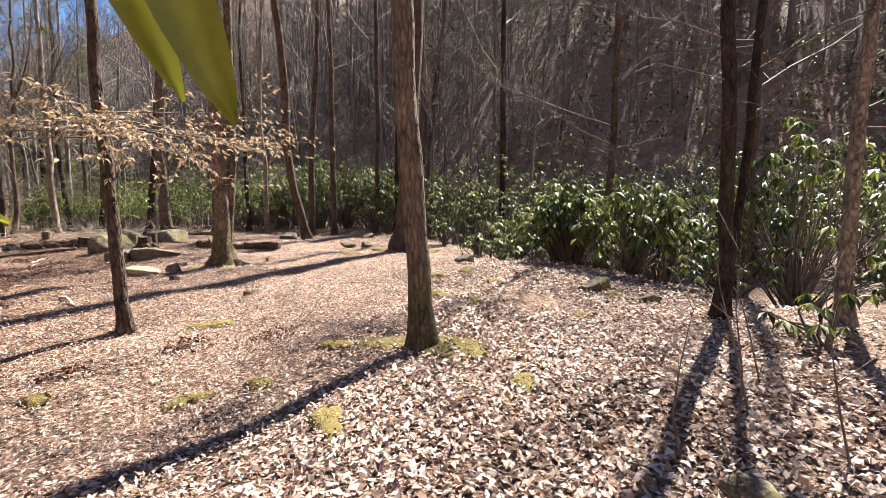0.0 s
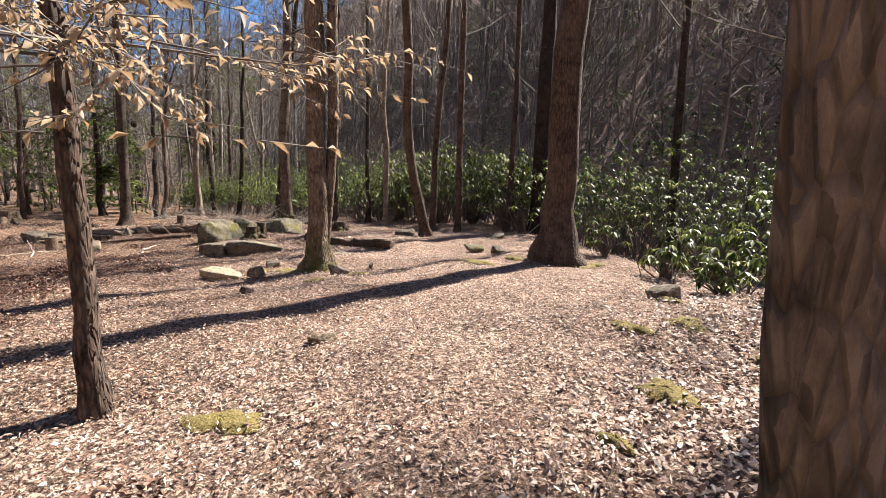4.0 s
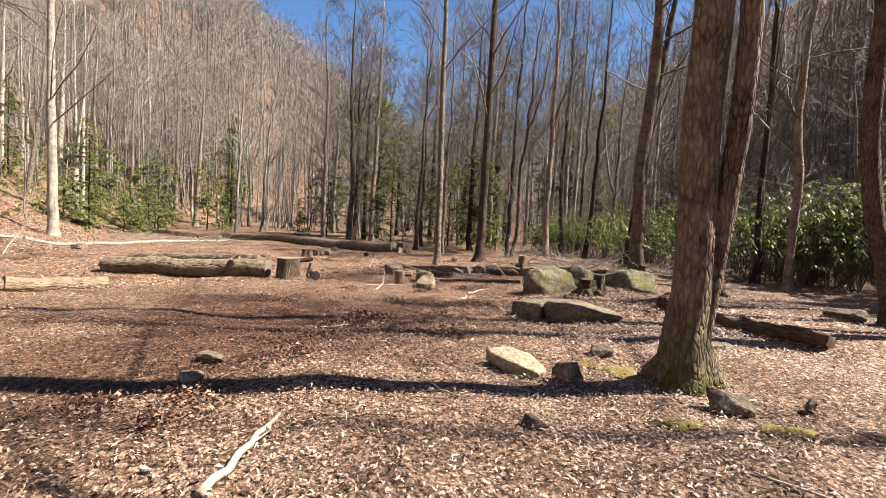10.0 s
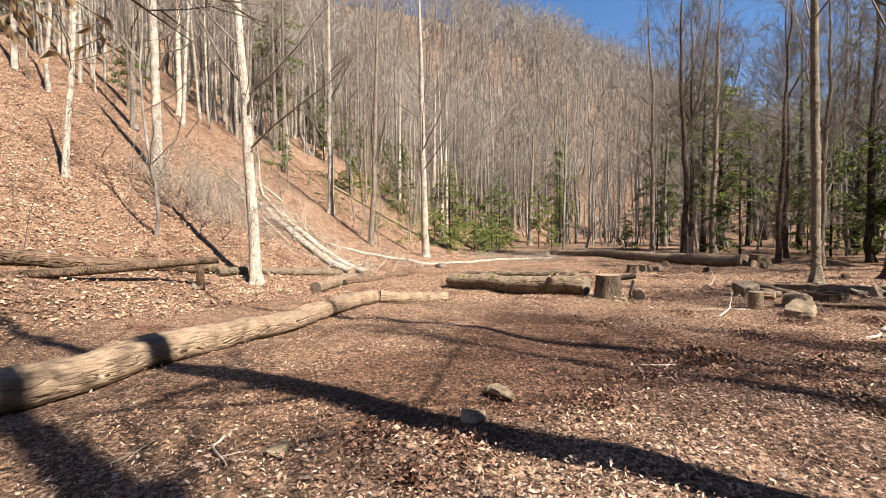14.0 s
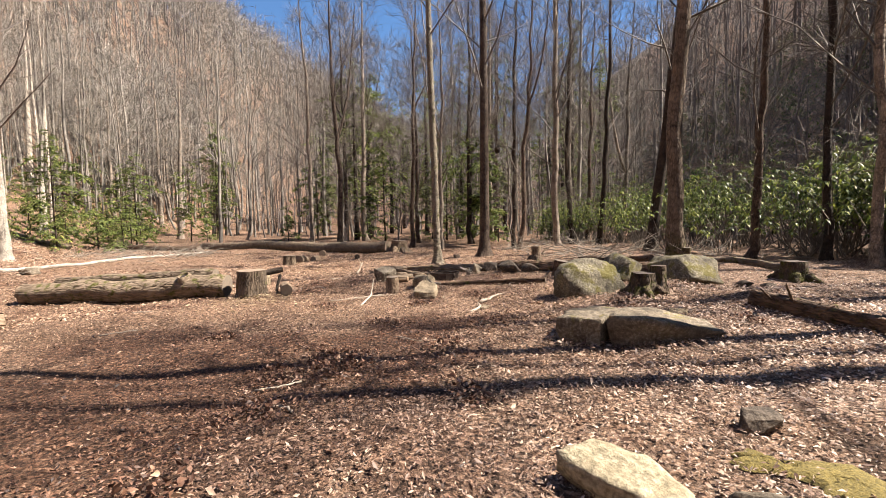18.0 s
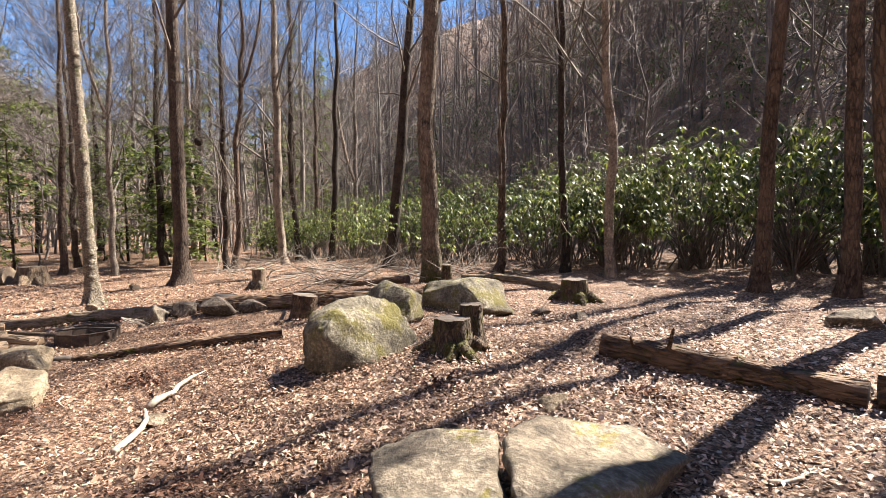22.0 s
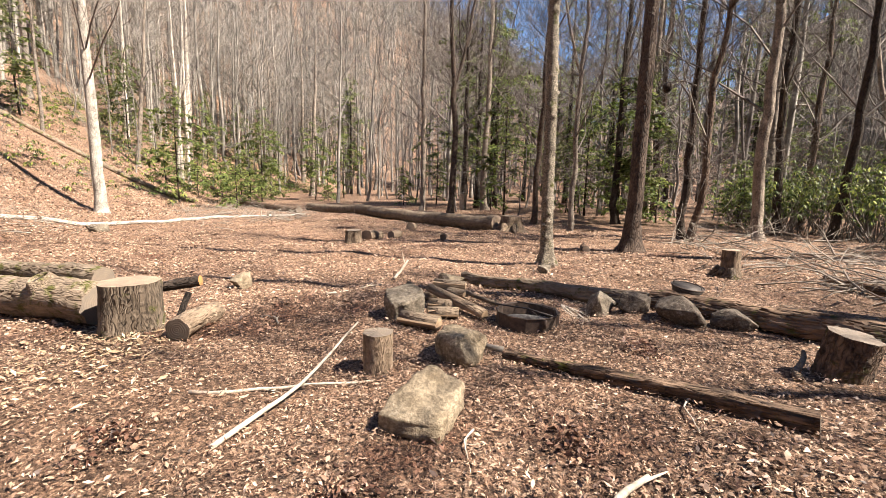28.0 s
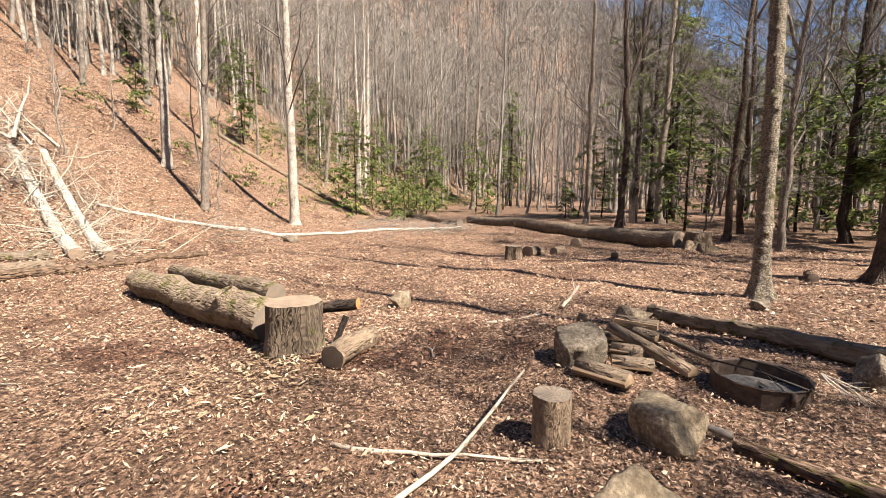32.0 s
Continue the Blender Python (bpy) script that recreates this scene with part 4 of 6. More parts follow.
# ---- rhododendrons ----
def whorls(rs, C, count=8, size=0.15, droop=0.45, plain_leaf=False):
    """Rosettes of long leathery leaves at the shoot tips C."""
    m = len(C)
    az = rs.rand(m)[:, None] * 6.283 + np.linspace(0, 6.283, count, endpoint=False)[None] + rs.normal(0, 0.25, (m, count))
    tilt = rs.normal(0, 0.3, (m, 1, 2))
    dz = -droop + rs.normal(0, 0.33, (m, count))
    D = np.stack([np.cos(az) + tilt[:, :, 0], np.sin(az) + tilt[:, :, 1], dz], -1).reshape(-1, 3)
    N = np.tile((0, 0, 1.0), (m * count, 1)) + D * 0.3
    P = np.repeat(np.asarray(C), count, axis=0)
    L = rs.uniform(0.75, 1.25, m * count) * size
    return blades(P, D, N, L, L * rs.uniform(0.24, 0.34, m * count), 0.12, 0.2, plain_leaf)


def rhododendron(x, y, h, rad, tips, label, seed, size=0.215, sink=0.0):
    rs = np.random.RandomState(seed)
    t = thing("rhododendron_bush", pose(x, y, gz(x, y) - sink), label, "shrub", "rhododendron bushes")
    a, u = rs.rand(tips) * 6.283, rs.rand(tips)
    el = np.arccos(np.clip(1 - u * 1.15, -1, 1))
    k = rs.uniform(0.62, 1.05, tips)
    C = np.stack([np.cos(a) * np.sin(el) * rad * k, np.sin(a) * np.sin(el) * rad * k, h * 0.42 + np.cos(el) * h * 0.56 * k], 1)
    C += rs.normal(0, 0.06, C.shape)
    C[:, 2] = np.maximum(C[:, 2], 0.12)
    sticks = []
    feet = rs.normal(0, rad * 0.12, (5, 2))
    for i, c in enumerate(C[:: max(1, tips // 60)]):
        m = c * (0.45, 0.45, 0.55) + rs.normal(0, 0.08, 3)
        sticks.append((i % 5, [(*feet[i % 5], -0.05, *m, 0.022, 0.013), (*m, *c, 0.013, 0.005)]))
    for k in range(5):
        own = [s for i, two in sticks if i == k for s in two]
        if own:
            part("stem", prisms(own), TWIG, t)
    part("foliage", whorls(rs, C, 9, size, 0.75), RHODO_LEAF, t)
    return t


RH = "rhododendron bush with glossy drooping green leaves"
for i, (x, y, h, rad, n) in enumerate(((2.75, 9.2, 1.6, 0.75, 180), (3.45, 8.0, 1.8, 0.9, 210), (2.75, 9.9, 1.9, 0.9, 170), (1.55, 10.35, 0.62, 0.38, 40), (1.05, 11.5, 0.62, 0.32, 34), (5.9, 7.4, 3.4, 1.5, 260), (4.6, 9.4, 2.4, 1.2, 200),
                                       (4.1, 6.4, 0.75, 0.55, 60), (0.25, 13.6, 0.8, 0.4, 40), (6.6, 5.2, 2.6, 1.3, 200), (4.1, 11.6, 2.0, 1.1, 170), (2.2, 12.9, 1.5, 0.9, 130), (3.25, 3.75, 0.45, 0.3, 16), (-5.9, 23.4, 3.5, 1.8, 420), (-4.2, 21.9, 3.2, 1.6, 360), (-7.9, 23.6, 2.7, 1.4, 300), (-2.6, 20.2, 2.9, 1.4, 260))):
    rhododendron(x, y, h, rad, int(n * 0.6), RH if h > 1 else "low young rhododendron with pale green leaves", 300 + i, 0.2 if h > 1 else 0.15)


def thicket():
    """The long rhododendron thicket under the far side."""
    rs = np.random.RandomState(8)
    line = np.array(((-32, 35), (-24, 30.2), (-17, 26.6), (-11.5, 23.6), (-8, 22.2), (-5, 21.6), (-2.6, 19.2), (-0.6, 16.6), (1.2, 15.2), (4, 13.8), (9, 11), (16, 7)))
    C, sticks, fronts = [], [], []
    seg = np.linalg.norm(np.diff(line, axis=0), axis=1)
    cum = np.r_[0, np.cumsum(seg)]
    for _ in range(430):
        s, depth = rs.uniform(0, cum[-1]), abs(rs.normal(0, 5.4))
        x, y = np.interp(s, cum, line[:, 0]), np.interp(s, cum, line[:, 1])
        x, y = x + depth * 0.62 + rs.normal(0, 0.3), y + depth * 0.785 + rs.normal(0, 0.3)
        h, rad = rs.uniform(1.7, 3.0) + min(depth, 4) * 0.28, rs.uniform(0.8, 1.4)
        n = int(26 * rad * rad)
        a, el = rs.rand(n) * 6.283, np.arccos(np.clip(1 - rs.rand(n) * 1.2, -1, 1))
        k = rs.uniform(0.7, 1.06, n)
        c = np.stack([x + np.cos(a) * np.sin(el) * rad * k, y + np.sin(a) * np.sin(el) * rad * k, h * 0.4 + np.cos(el) * h * 0.6 * k], 1)
        base = gz(x, y)
        c[:, 2] = base + np.maximum(0.1, c[:, 2])
        own = sticks
        if depth < 1.4 and len(fronts) < 70:
            fronts.append((x, y, base, c, []))
            own = fronts[-1][4]
        else:
            C.append(c)
        for e in c[::6]:
            m = np.array((x, y, base)) * 0.5 + e * 0.5 + rs.normal(0, 0.12, 3)
            own += [(x + rs.normal(0, 0.15), y + rs.normal(0, 0.15), base - 0.1, *m, 0.024, 0.014), (*m, *e, 0.014, 0.005)]
    t = thing("rhododendron_thicket", pose(0, 0, 0), "dense dark-green rhododendron thicket under the shaded hillside", "shrub")
    tagged(t, kind="stuff")
    part("branchwork", prisms(sticks), TWIG, t)
    part("foliage", whorls(rs, np.concatenate(C), 7, 0.19, 0.45, True), RHODO_LEAF, t)
    for x, y, base, c, own in fronts:
        b = thing("rhododendron_bush", pose(x, y, base), "tall rhododendron bush with drooping leathery leaves, edge of a thicket", "shrub", "rhododendron bushes")
        part("branchwork", prisms(np.array(own) - (x, y, base, x, y, base, 0, 0)), TWIG, b)
        part("foliage", whorls(rs, c - (x, y, base), 8, 0.2, 0.6, True), RHODO_LEAF, b)


thicket()


def shaded_evergreens():
    """Laurel and hemlock scrub covering the steep far side."""
    rs = np.random.RandomState(31)
    at = np.array(spots_in(rs, 2200, -75, 45, 8, 95, lambda x, y: 0 < side_of(x, y)[0] < 34))
    C = []
    for x, y in at:
        n, rad, h = 13, rs.uniform(0.9, 1.9), rs.uniform(1.0, 3.2)
        a, u = rs.rand(n) * 6.283, rs.rand(n) ** 0.5
        C.append(np.stack([x + np.cos(a) * rad * u, y + np.sin(a) * rad * u, gz(x, y) + h * (1 - u * u) + 0.2], 1))
    tagged(part("far_side_scrub", whorls(rs, np.concatenate(C), 3, 0.36, 0.45, True), SCRUB_LEAF), "dark evergreen scrub on the shaded far side", "shrub", kind="stuff")


shaded_evergreens()


def pole_tree(rs, H, r):
    """A slim forest-grown tree: a long straight pole with a small crown."""
    P = trunk_line(rs, (rs.normal(0, 0.03), rs.normal(0, 0.03)), H, 8, 0.08)
    R = trunk_radii(P, r, H, 0.3, 0.1)
    sticks = []
    for k in range(15):
        z = H * rs.uniform(0.45, 0.98)
        c = np.array([np.interp(z, P[:, 2], P[:, a]) for a in range(3)])
        az, el = rs.rand() * 6.283, rs.uniform(0.6, 1.2)
        twigs(rs, c, (math.cos(az) * math.cos(el), math.sin(az) * math.cos(el), math.sin(el)), (H - z) * 0.35 + 1.2, 0.03, 1, sticks, 0.3, (1, 2))
    return joined([tube(P, R, 5, False), prisms(sticks), wisps(rs, sticks, 2, 0.5, 1.4, 0.014)])


POLES = [pole_tree(wr, wr.uniform(13, 19), wr.uniform(0.07, 0.14)) for _ in range(7)]
pole_spots = spots_in(wr, 150, -95, -20, -40, 16, lambda x, y: 3 < side_of(x, y)[1] < 34 and (x < -58 or side_of(x, y)[1] > 15))
tagged(part("pale_poles", scatter(POLES, pole_spots, wr), BARK_PALE), "straight slim sunlit trunks crowding the slope", "trees", kind="stuff")
slope_spots = spots_in(wr, 50, -95, -24, -36, 14, lambda x, y: 2 < side_of(x, y)[1] < 34 and (x < -60 or side_of(x, y)[1] > 18))
tagged(part("pale_slope_trees", scatter(WOOD, slope_spots, wr), BARK_PALE), "slim pale-barked bare trees crowding the slope", "trees", kind="stuff")
slope_thin = spots_in(wr, 70, -80, -10, -34, 6, lambda x, y: 1.5 < side_of(x, y)[1] < 30 and (x < -50 or wr.rand() < 0.35))
tagged(part("slope_saplings", scatter(THIN, slope_thin, wr, 0.35, 0.9), TWIG_FAR), "thin bare saplings scattered on the slope", "saplings", kind="stuff")
tip = np.array(spots_in(wr, 460, -80, -34, -16, 16, lambda x, y: -2 < side_of(x, y)[1] < 14 and (x < -50 or wr.rand() < 0.25)))
tip3 = np.concatenate([np.stack([tip[:, 0] + wr.normal(0, 0.35, len(tip)), tip[:, 1] + wr.normal(0, 0.35, len(tip)), terrain(tip[:, 0], tip[:, 1]) + wr.uniform(0.15, 1.1, len(tip))], 1) for _ in range(7)])
tagged(part("slope_laurel", whorls(wr, tip3, 7, 0.27, 0.4, True), RHODO_LEAF), "scattered green laurel bushes on the sunlit slope", "shrub", kind="stuff")


# ---- rocks ----
def rock(name, x, y, size, yaw=0, tilt=(0, 0), seed=1, material=None, label="", sink=0.25, cuts=5, rough=0.10, group="", ridge=0.0, round_stone=False, square=0.72):
    """A stone sunk a little into the ground: a broken block with worn edges, or a rounded boulder."""
    rs = np.random.RandomState(seed)
    bm = bmesh.new()
    if round_stone:
        bmesh.ops.create_icosphere(bm, subdivisions=5, radius=1.0)
    else:
        for p in rs.normal(0, 1, (cuts + 9, 3)):
            p = p / np.abs(p).max() * (1, 1, 1) if rs.rand() < 0.55 else p / np.linalg.norm(p) * 1.12
            bm.verts.new(p * rs.uniform(0.85, 1.0))
        hull = bmesh.ops.convex_hull(bm, input=bm.verts[:])
        bmesh.ops.delete(bm, geom=[v for v in bm.verts if not v.link_faces], context="VERTS")
        bmesh.ops.bevel(bm, geom=bm.edges[:] + bm.verts[:], offset=0.07, segments=2, affect="EDGES", profile=0.6)
        bmesh.ops.triangulate(bm, faces=bm.faces[:])
        for _ in range(2):
            bmesh.ops.subdivide_edges(bm, edges=[e for e in bm.edges if e.calc_length() > 0.16], cuts=1)
            bmesh.ops.triangulate(bm, faces=bm.faces[:])
        bmesh.ops.recalc_face_normals(bm, faces=bm.faces[:])
    bm.verts.index_update()
    v = np.array([p.co[:] for p in bm.verts])
    t = np.array([[q.index for q in f.verts] for f in bm.faces])
    bm.free()
    if round_stone:
        v = np.sign(v) * np.abs(v) ** square
        for k in range(cuts):
            n = rs.normal(0, 1, 3)
            n /= np.linalg.norm(n)
            v = v - np.outer(np.maximum(0, v @ n - rs.uniform(0.62, 0.85)) * 0.92, n)
    for f, amp in ((1.4, rough), (3.3, rough * 0.55), (8, rough * 0.34), (19, rough * 0.2)):
        o = rs.uniform(-9, 9, 3)
        v = v * (1 + amp * np.array([noise.noise(Vector(p * f + o)) for p in v]))[:, None]
    v /= np.abs(v).max(axis=0)
    if ridge:
        v[:, 2] *= 1 - ridge * np.clip(v[:, 0] * 0.5 + 0.5, 0, 1)
    v = v * np.array(size) * 0.5
    m = pose(x, y, gz(x, y) + size[2] * (0.5 - sink), tilt[0], tilt[1], yaw)
    ob = new(name, mesh_of(name, v, t, material))
    ob.matrix_basis = m
    return tagged(ob, label, "rock", group)


rock("boulder", -10.03, 14.38, (0.62, 1.26, 0.88), -24, (0, -10), 101, STONE_MOSS, "large rounded boulder patched with yellow-green moss", 0.26, 3, 0.12, round_stone=True, square=0.62)
rock("boulder", -10.50, 15.95, (0.95, 0.85, 0.72), 20, (12, 8), 102, STONE_MOSS, "grey mossy boulder leaning on a longer one", 0.25, 6, 0.12)
rock("boulder", -9.70, 17.05, (1.75, 0.85, 0.74), 10, (0, 0), 103, STONE_MOSS, "long low boulder with moss and lichen, beside a tree", 0.25, 8, 0.12)


def slab(outline, heights, label, seed, material):
    """A flat-topped ledge of rock: an uneven outline in plan, steep broken sides, a gently rough top."""
    rs = np.random.RandomState(seed)
    q = np.array(outline, float)
    c = q.mean(0)
    n = 64
    s = np.linspace(0, len(q), n, endpoint=False)
    ring = np.stack([np.interp(s, np.arange(len(q) + 1), np.r_[q[:, k], q[:1, k]]) for k in (0, 1)], 1)
    hh = np.interp(s, np.arange(len(q) + 1), np.r_[heights, heights[:1]])
    jag = np.cumsum(rs.normal(0, 0.012, n))
    ring += (ring - c) * (jag - np.linspace(0, jag[-1], n))[:, None]
    V = []
    for f, z in ((0.88, -0.35), (0.90, 0.1), (0.96, 0.45), (1.02, 0.8), (1.0, 0.95), (0.95, 1.0), (0.8, 1.02), (0.6, 1.0), (0.4, 1.03), (0.2, 1.0), (0.0, 1.0)):
        p = c + (ring - c) * f
        h = (hh * f + hh.mean() * (1 - f)) * z
        w = np.array([noise.noise(Vector((x * 3, y * 3, z * 2 + seed))) * 0.05 + noise.noise(Vector((x * 9, y * 9, z * 5))) * 0.025 for x, y in p])
        side = (w * 1.2)[:, None] * unit(p - c + 1e-6) if 0 < z < 0.97 else 0
        p = p + side
        V.append(np.stack([p[:, 0] - c[0], p[:, 1] - c[1], h + w * (0.6 if z >= 0.95 else 0)], 1))
    V = np.concatenate(V)
    T = []
    for k in range(10):
        for i in range(n):
            j = (i + 1) % n
            T += [(k * n + i, k * n + j, (k + 1) * n + j), (k * n + i, (k + 1) * n + j, (k + 1) * n + i)]
    ob = new("rock_slab", mesh_of("rock_slab", V, np.array(T), material))
    ob.matrix_basis = pose(c[0], c[1], gz(*c))
    tagged(ob, label, "rock")


slab(((-8.27, 11.60), (-8.05, 11.66), (-7.87, 11.82), (-7.98, 12.2), (-8.10, 12.56), (-8.45, 12.62), (-8.72, 12.28), (-8.45, 11.9)), (0.28, 0.31, 0.30, 0.30, 0.28, 0.24, 0.22, 0.26), "split flat-topped rock, the blocky half beside the crack", 3, STONE_SLAB)
slab(((-7.83, 11.86), (-7.62, 12.0), (-7.42, 12.3), (-7.12, 12.98), (-7.45, 13.15), (-7.8, 12.95), (-8.05, 12.58), (-7.94, 12.2)), (0.29, 0.27, 0.22, 0.07, 0.12, 0.2, 0.27, 0.29), "split flat-topped rock, the long half tapering into the leaves", 4, STONE_SLAB)
slab(((-6.38, 9.50), (-6.10, 9.52), (-5.82, 9.66), (-5.84, 9.80), (-6.10, 9.84), (-6.36, 9.70)), (0.17, 0.13, 0.07, 0.11, 0.19, 0.22), "flat pale rock tilted on the leaves beside a tree", 6, STONE_PALE)
rock("rock", -5.60, 9.86, (0.30, 0.24, 0.26), 20, (0, -10), 107, STONE, "small dark upright rock next to a flat one", 0.25)
rock("rock", -4.36, 10.38, (0.42, 0.32, 0.26), 25, (0, 0), 108, STONE, "low rounded rock at the foot of a tree", 0.3)
rock("rock", -3.95, 10.85, (0.16, 0.13, 0.16), 0, (0, 0), 109, STONE, "small stone near a tree foot")
rock("boulder", -2.58, 13.75, (1.0, 0.7, 0.50), -8, (0, 5), 110, STONE_MOSS, "lichened grey boulder half sunk in leaves", 0.33, 6)
rock("rock", -1.98, 13.35, (0.36, 0.26, 0.22), 30, (0, 0), 111, STONE, "small stone at the root of a stout tree")
rock("rock", -2.45, 16.4, (0.45, 0.40, 0.34), 0, (0, 0), 112, STONE, "rounded grey stone on the leaves")
rock("rock", -5.2, 16.4, (0.65, 0.38, 0.26), 20, (0, 0), 113, STONE, "dark low stone beside curved trees")
rock("rock", -2.78, 6.93, (0.30, 0.20, 0.16), 50, (0, 10), 114, STONE_TAN, "small brown stone lying on leaves")
rock("rock", 0.62, 9.45, (0.48, 0.34, 0.28), 40, (0, 0), 115, STONE, "brown rock at the edge of the bank")
rock("rock", 2.25, 6.45, (0.55, 0.4, 0.24), 30, (0, 0), 116, STONE_MOSS, "mossy rock on the edge of the bank", 0.3)
rock("rock", 2.75, 5.75, (0.34, 0.24, 0.16), 0, (0, 0), 117, STONE_MOSS, "small mossy rock on the edge of the bank", 0.3)
rock("rock", 1.50, 1.98, (0.32, 0.26, 0.26), 20, (0, 0), 118, STONE_MOSS, "mossy stone among thin saplings", 0.25)
slab(((-12.44, 12.22), (-12.32, 12.41), (-12.24, 12.60), (-12.43, 12.76), (-12.63, 12.88), (-12.78, 12.67), (-12.63, 12.42)), (0.16, 0.13, 0.12, 0.17, 0.24, 0.30, 0.24), "angular tan rock with a flat tilted top", 9, STONE_TAN)
rock("rock", -13.62, 13.25, (0.56, 0.50, 0.44), 20, (0, 0), 120, STONE_TAN, "blocky tan rock by the fire ring", 0.2, 8, 0.10, round_stone=True)
slab(((-15.22, 12.76), (-14.95, 12.70), (-14.74, 12.78), (-14.72, 13.02), (-14.80, 13.18), (-15.05, 13.22), (-15.24, 13.10)), (0.30, 0.27, 0.23, 0.24, 0.27, 0.32, 0.33), "squarish grey rock beside firewood", 12, STONE)
rock("rock", -14.52, 15.38, (0.52, 0.46, 0.38), 0, (0, 0), 122, STONE, "grey rock beyond the fire ring", 0.22, 7)
rock("rock", -14.25, 15.72, (0.36, 0.30, 0.32), 40, (0, 0), 123, STONE_DARK, "dark stone beyond the fire ring", 0.22)
rock("rock", -13.75, 15.92, (0.58, 0.46, 0.40), 30, (0, 0), 124, STONE_DARK, "dark rock beside a long mossy log", 0.22, 7)
rock("rock", -13.40, 16.35, (0.50, 0.34, 0.28), 50, (0, 0), 125, STONE_DARK, "low dark rock beside a long mossy log", 0.22)
rock("rock", -16.66, 14.03, (0.52, 0.38, 0.24), 30, (0, 0), 126, STONE_TAN, "flat pale stone behind firewood", 0.15)
rock("rock", -16.6, 13.4, (0.26, 0.2, 0.14), 30, (0, 0), 127, STONE_TAN, "small pale stone on the leaves")
rock("rock", -17.86, 10.77, (0.42, 0.36, 0.32), 0, (0, 0), 128, STONE_TAN, "pale rounded stone on open ground", 0.2)
rock("rock", -17.75, 16.45, (0.34, 0.26, 0.2), 0, (0, 0), 129, STONE, "stone at the root of a pale tree")
rock("rock", -29.9, 4.4, (0.9, 0.7, 0.5), 0, (0, 0), 130, STONE, "grey rock under a fallen white trunk", 0.25)
rock("rock", -8.62, 17.0, (0.30, 0.22, 0.16), 0, (0, 0), 131, STONE_DARK, "small dark stone on shaded leaves")
rock("rock", -8.05, 16.5, (0.30, 0.22, 0.16), 70, (0, 0), 132, STONE_DARK, "small dark stone on shaded leaves")
rock("rock", -7.93, 13.45, (0.28, 0.22, 0.15), 40, (0, 0), 133, STONE_TAN, "low tan stone sunk in leaves", 0.35)
rock("rock", -7.55, 6.95, (0.34, 0.2, 0.13), 30, (0, 0), 134, STONE_TAN, "flat pale stone on dark leaves", 0.2)
rock("rock", -7.05, 6.75, (0.24, 0.2, 0.12), 0, (0, 0), 135, STONE_TAN, "small pale stone on dark leaves", 0.2)
rock("rock", -6.45, 5.5, (0.30, 0.2, 0.12), 70, (0, 0), 136, STONE_TAN, "tan stone on shaded leaves", 0.2)
rock("rock", -15.3, -0.75, (0.5, 0.34, 0.24), 40, (0, 0), 137, STONE, "grey stone beside the bench post", 0.25)
rock("rock", -6.05, 10.95, (0.34, 0.22, 0.18), 40, (0, 0), 138, STONE_DARK, "small dark rock in leaf litter", 0.3)
rock("rock", -5.55, 12.6, (0.7, 0.3, 0.16), 20, (0, 0), 139, STONE, "low stone half hidden by leaves", 0.4)
rock("rock", -4.95, 8.75, (0.2, 0.14, 0.14), 20, (0, 0), 140, STONE_DARK, "small dark stone on leaves", 0.3)
rock("rock", -11.05, 12.85, (0.30, 0.24, 0.08), 20, (0, 0), 141, STONE_TAN, "flat stone sunk among leaves", 0.3)


# ---- logs and stumps ----
def bark_tube(rs, P, R, n, rough=0.05):
    k = len(P)
    lob = 1 + rs.normal(0, rough, (k, n)) * 0.5 + rs.normal(0, rough, (1, n)) + rs.normal(0, rough * 0.6, (k, 1))
    return tube(P, R, n, False, lob), lob


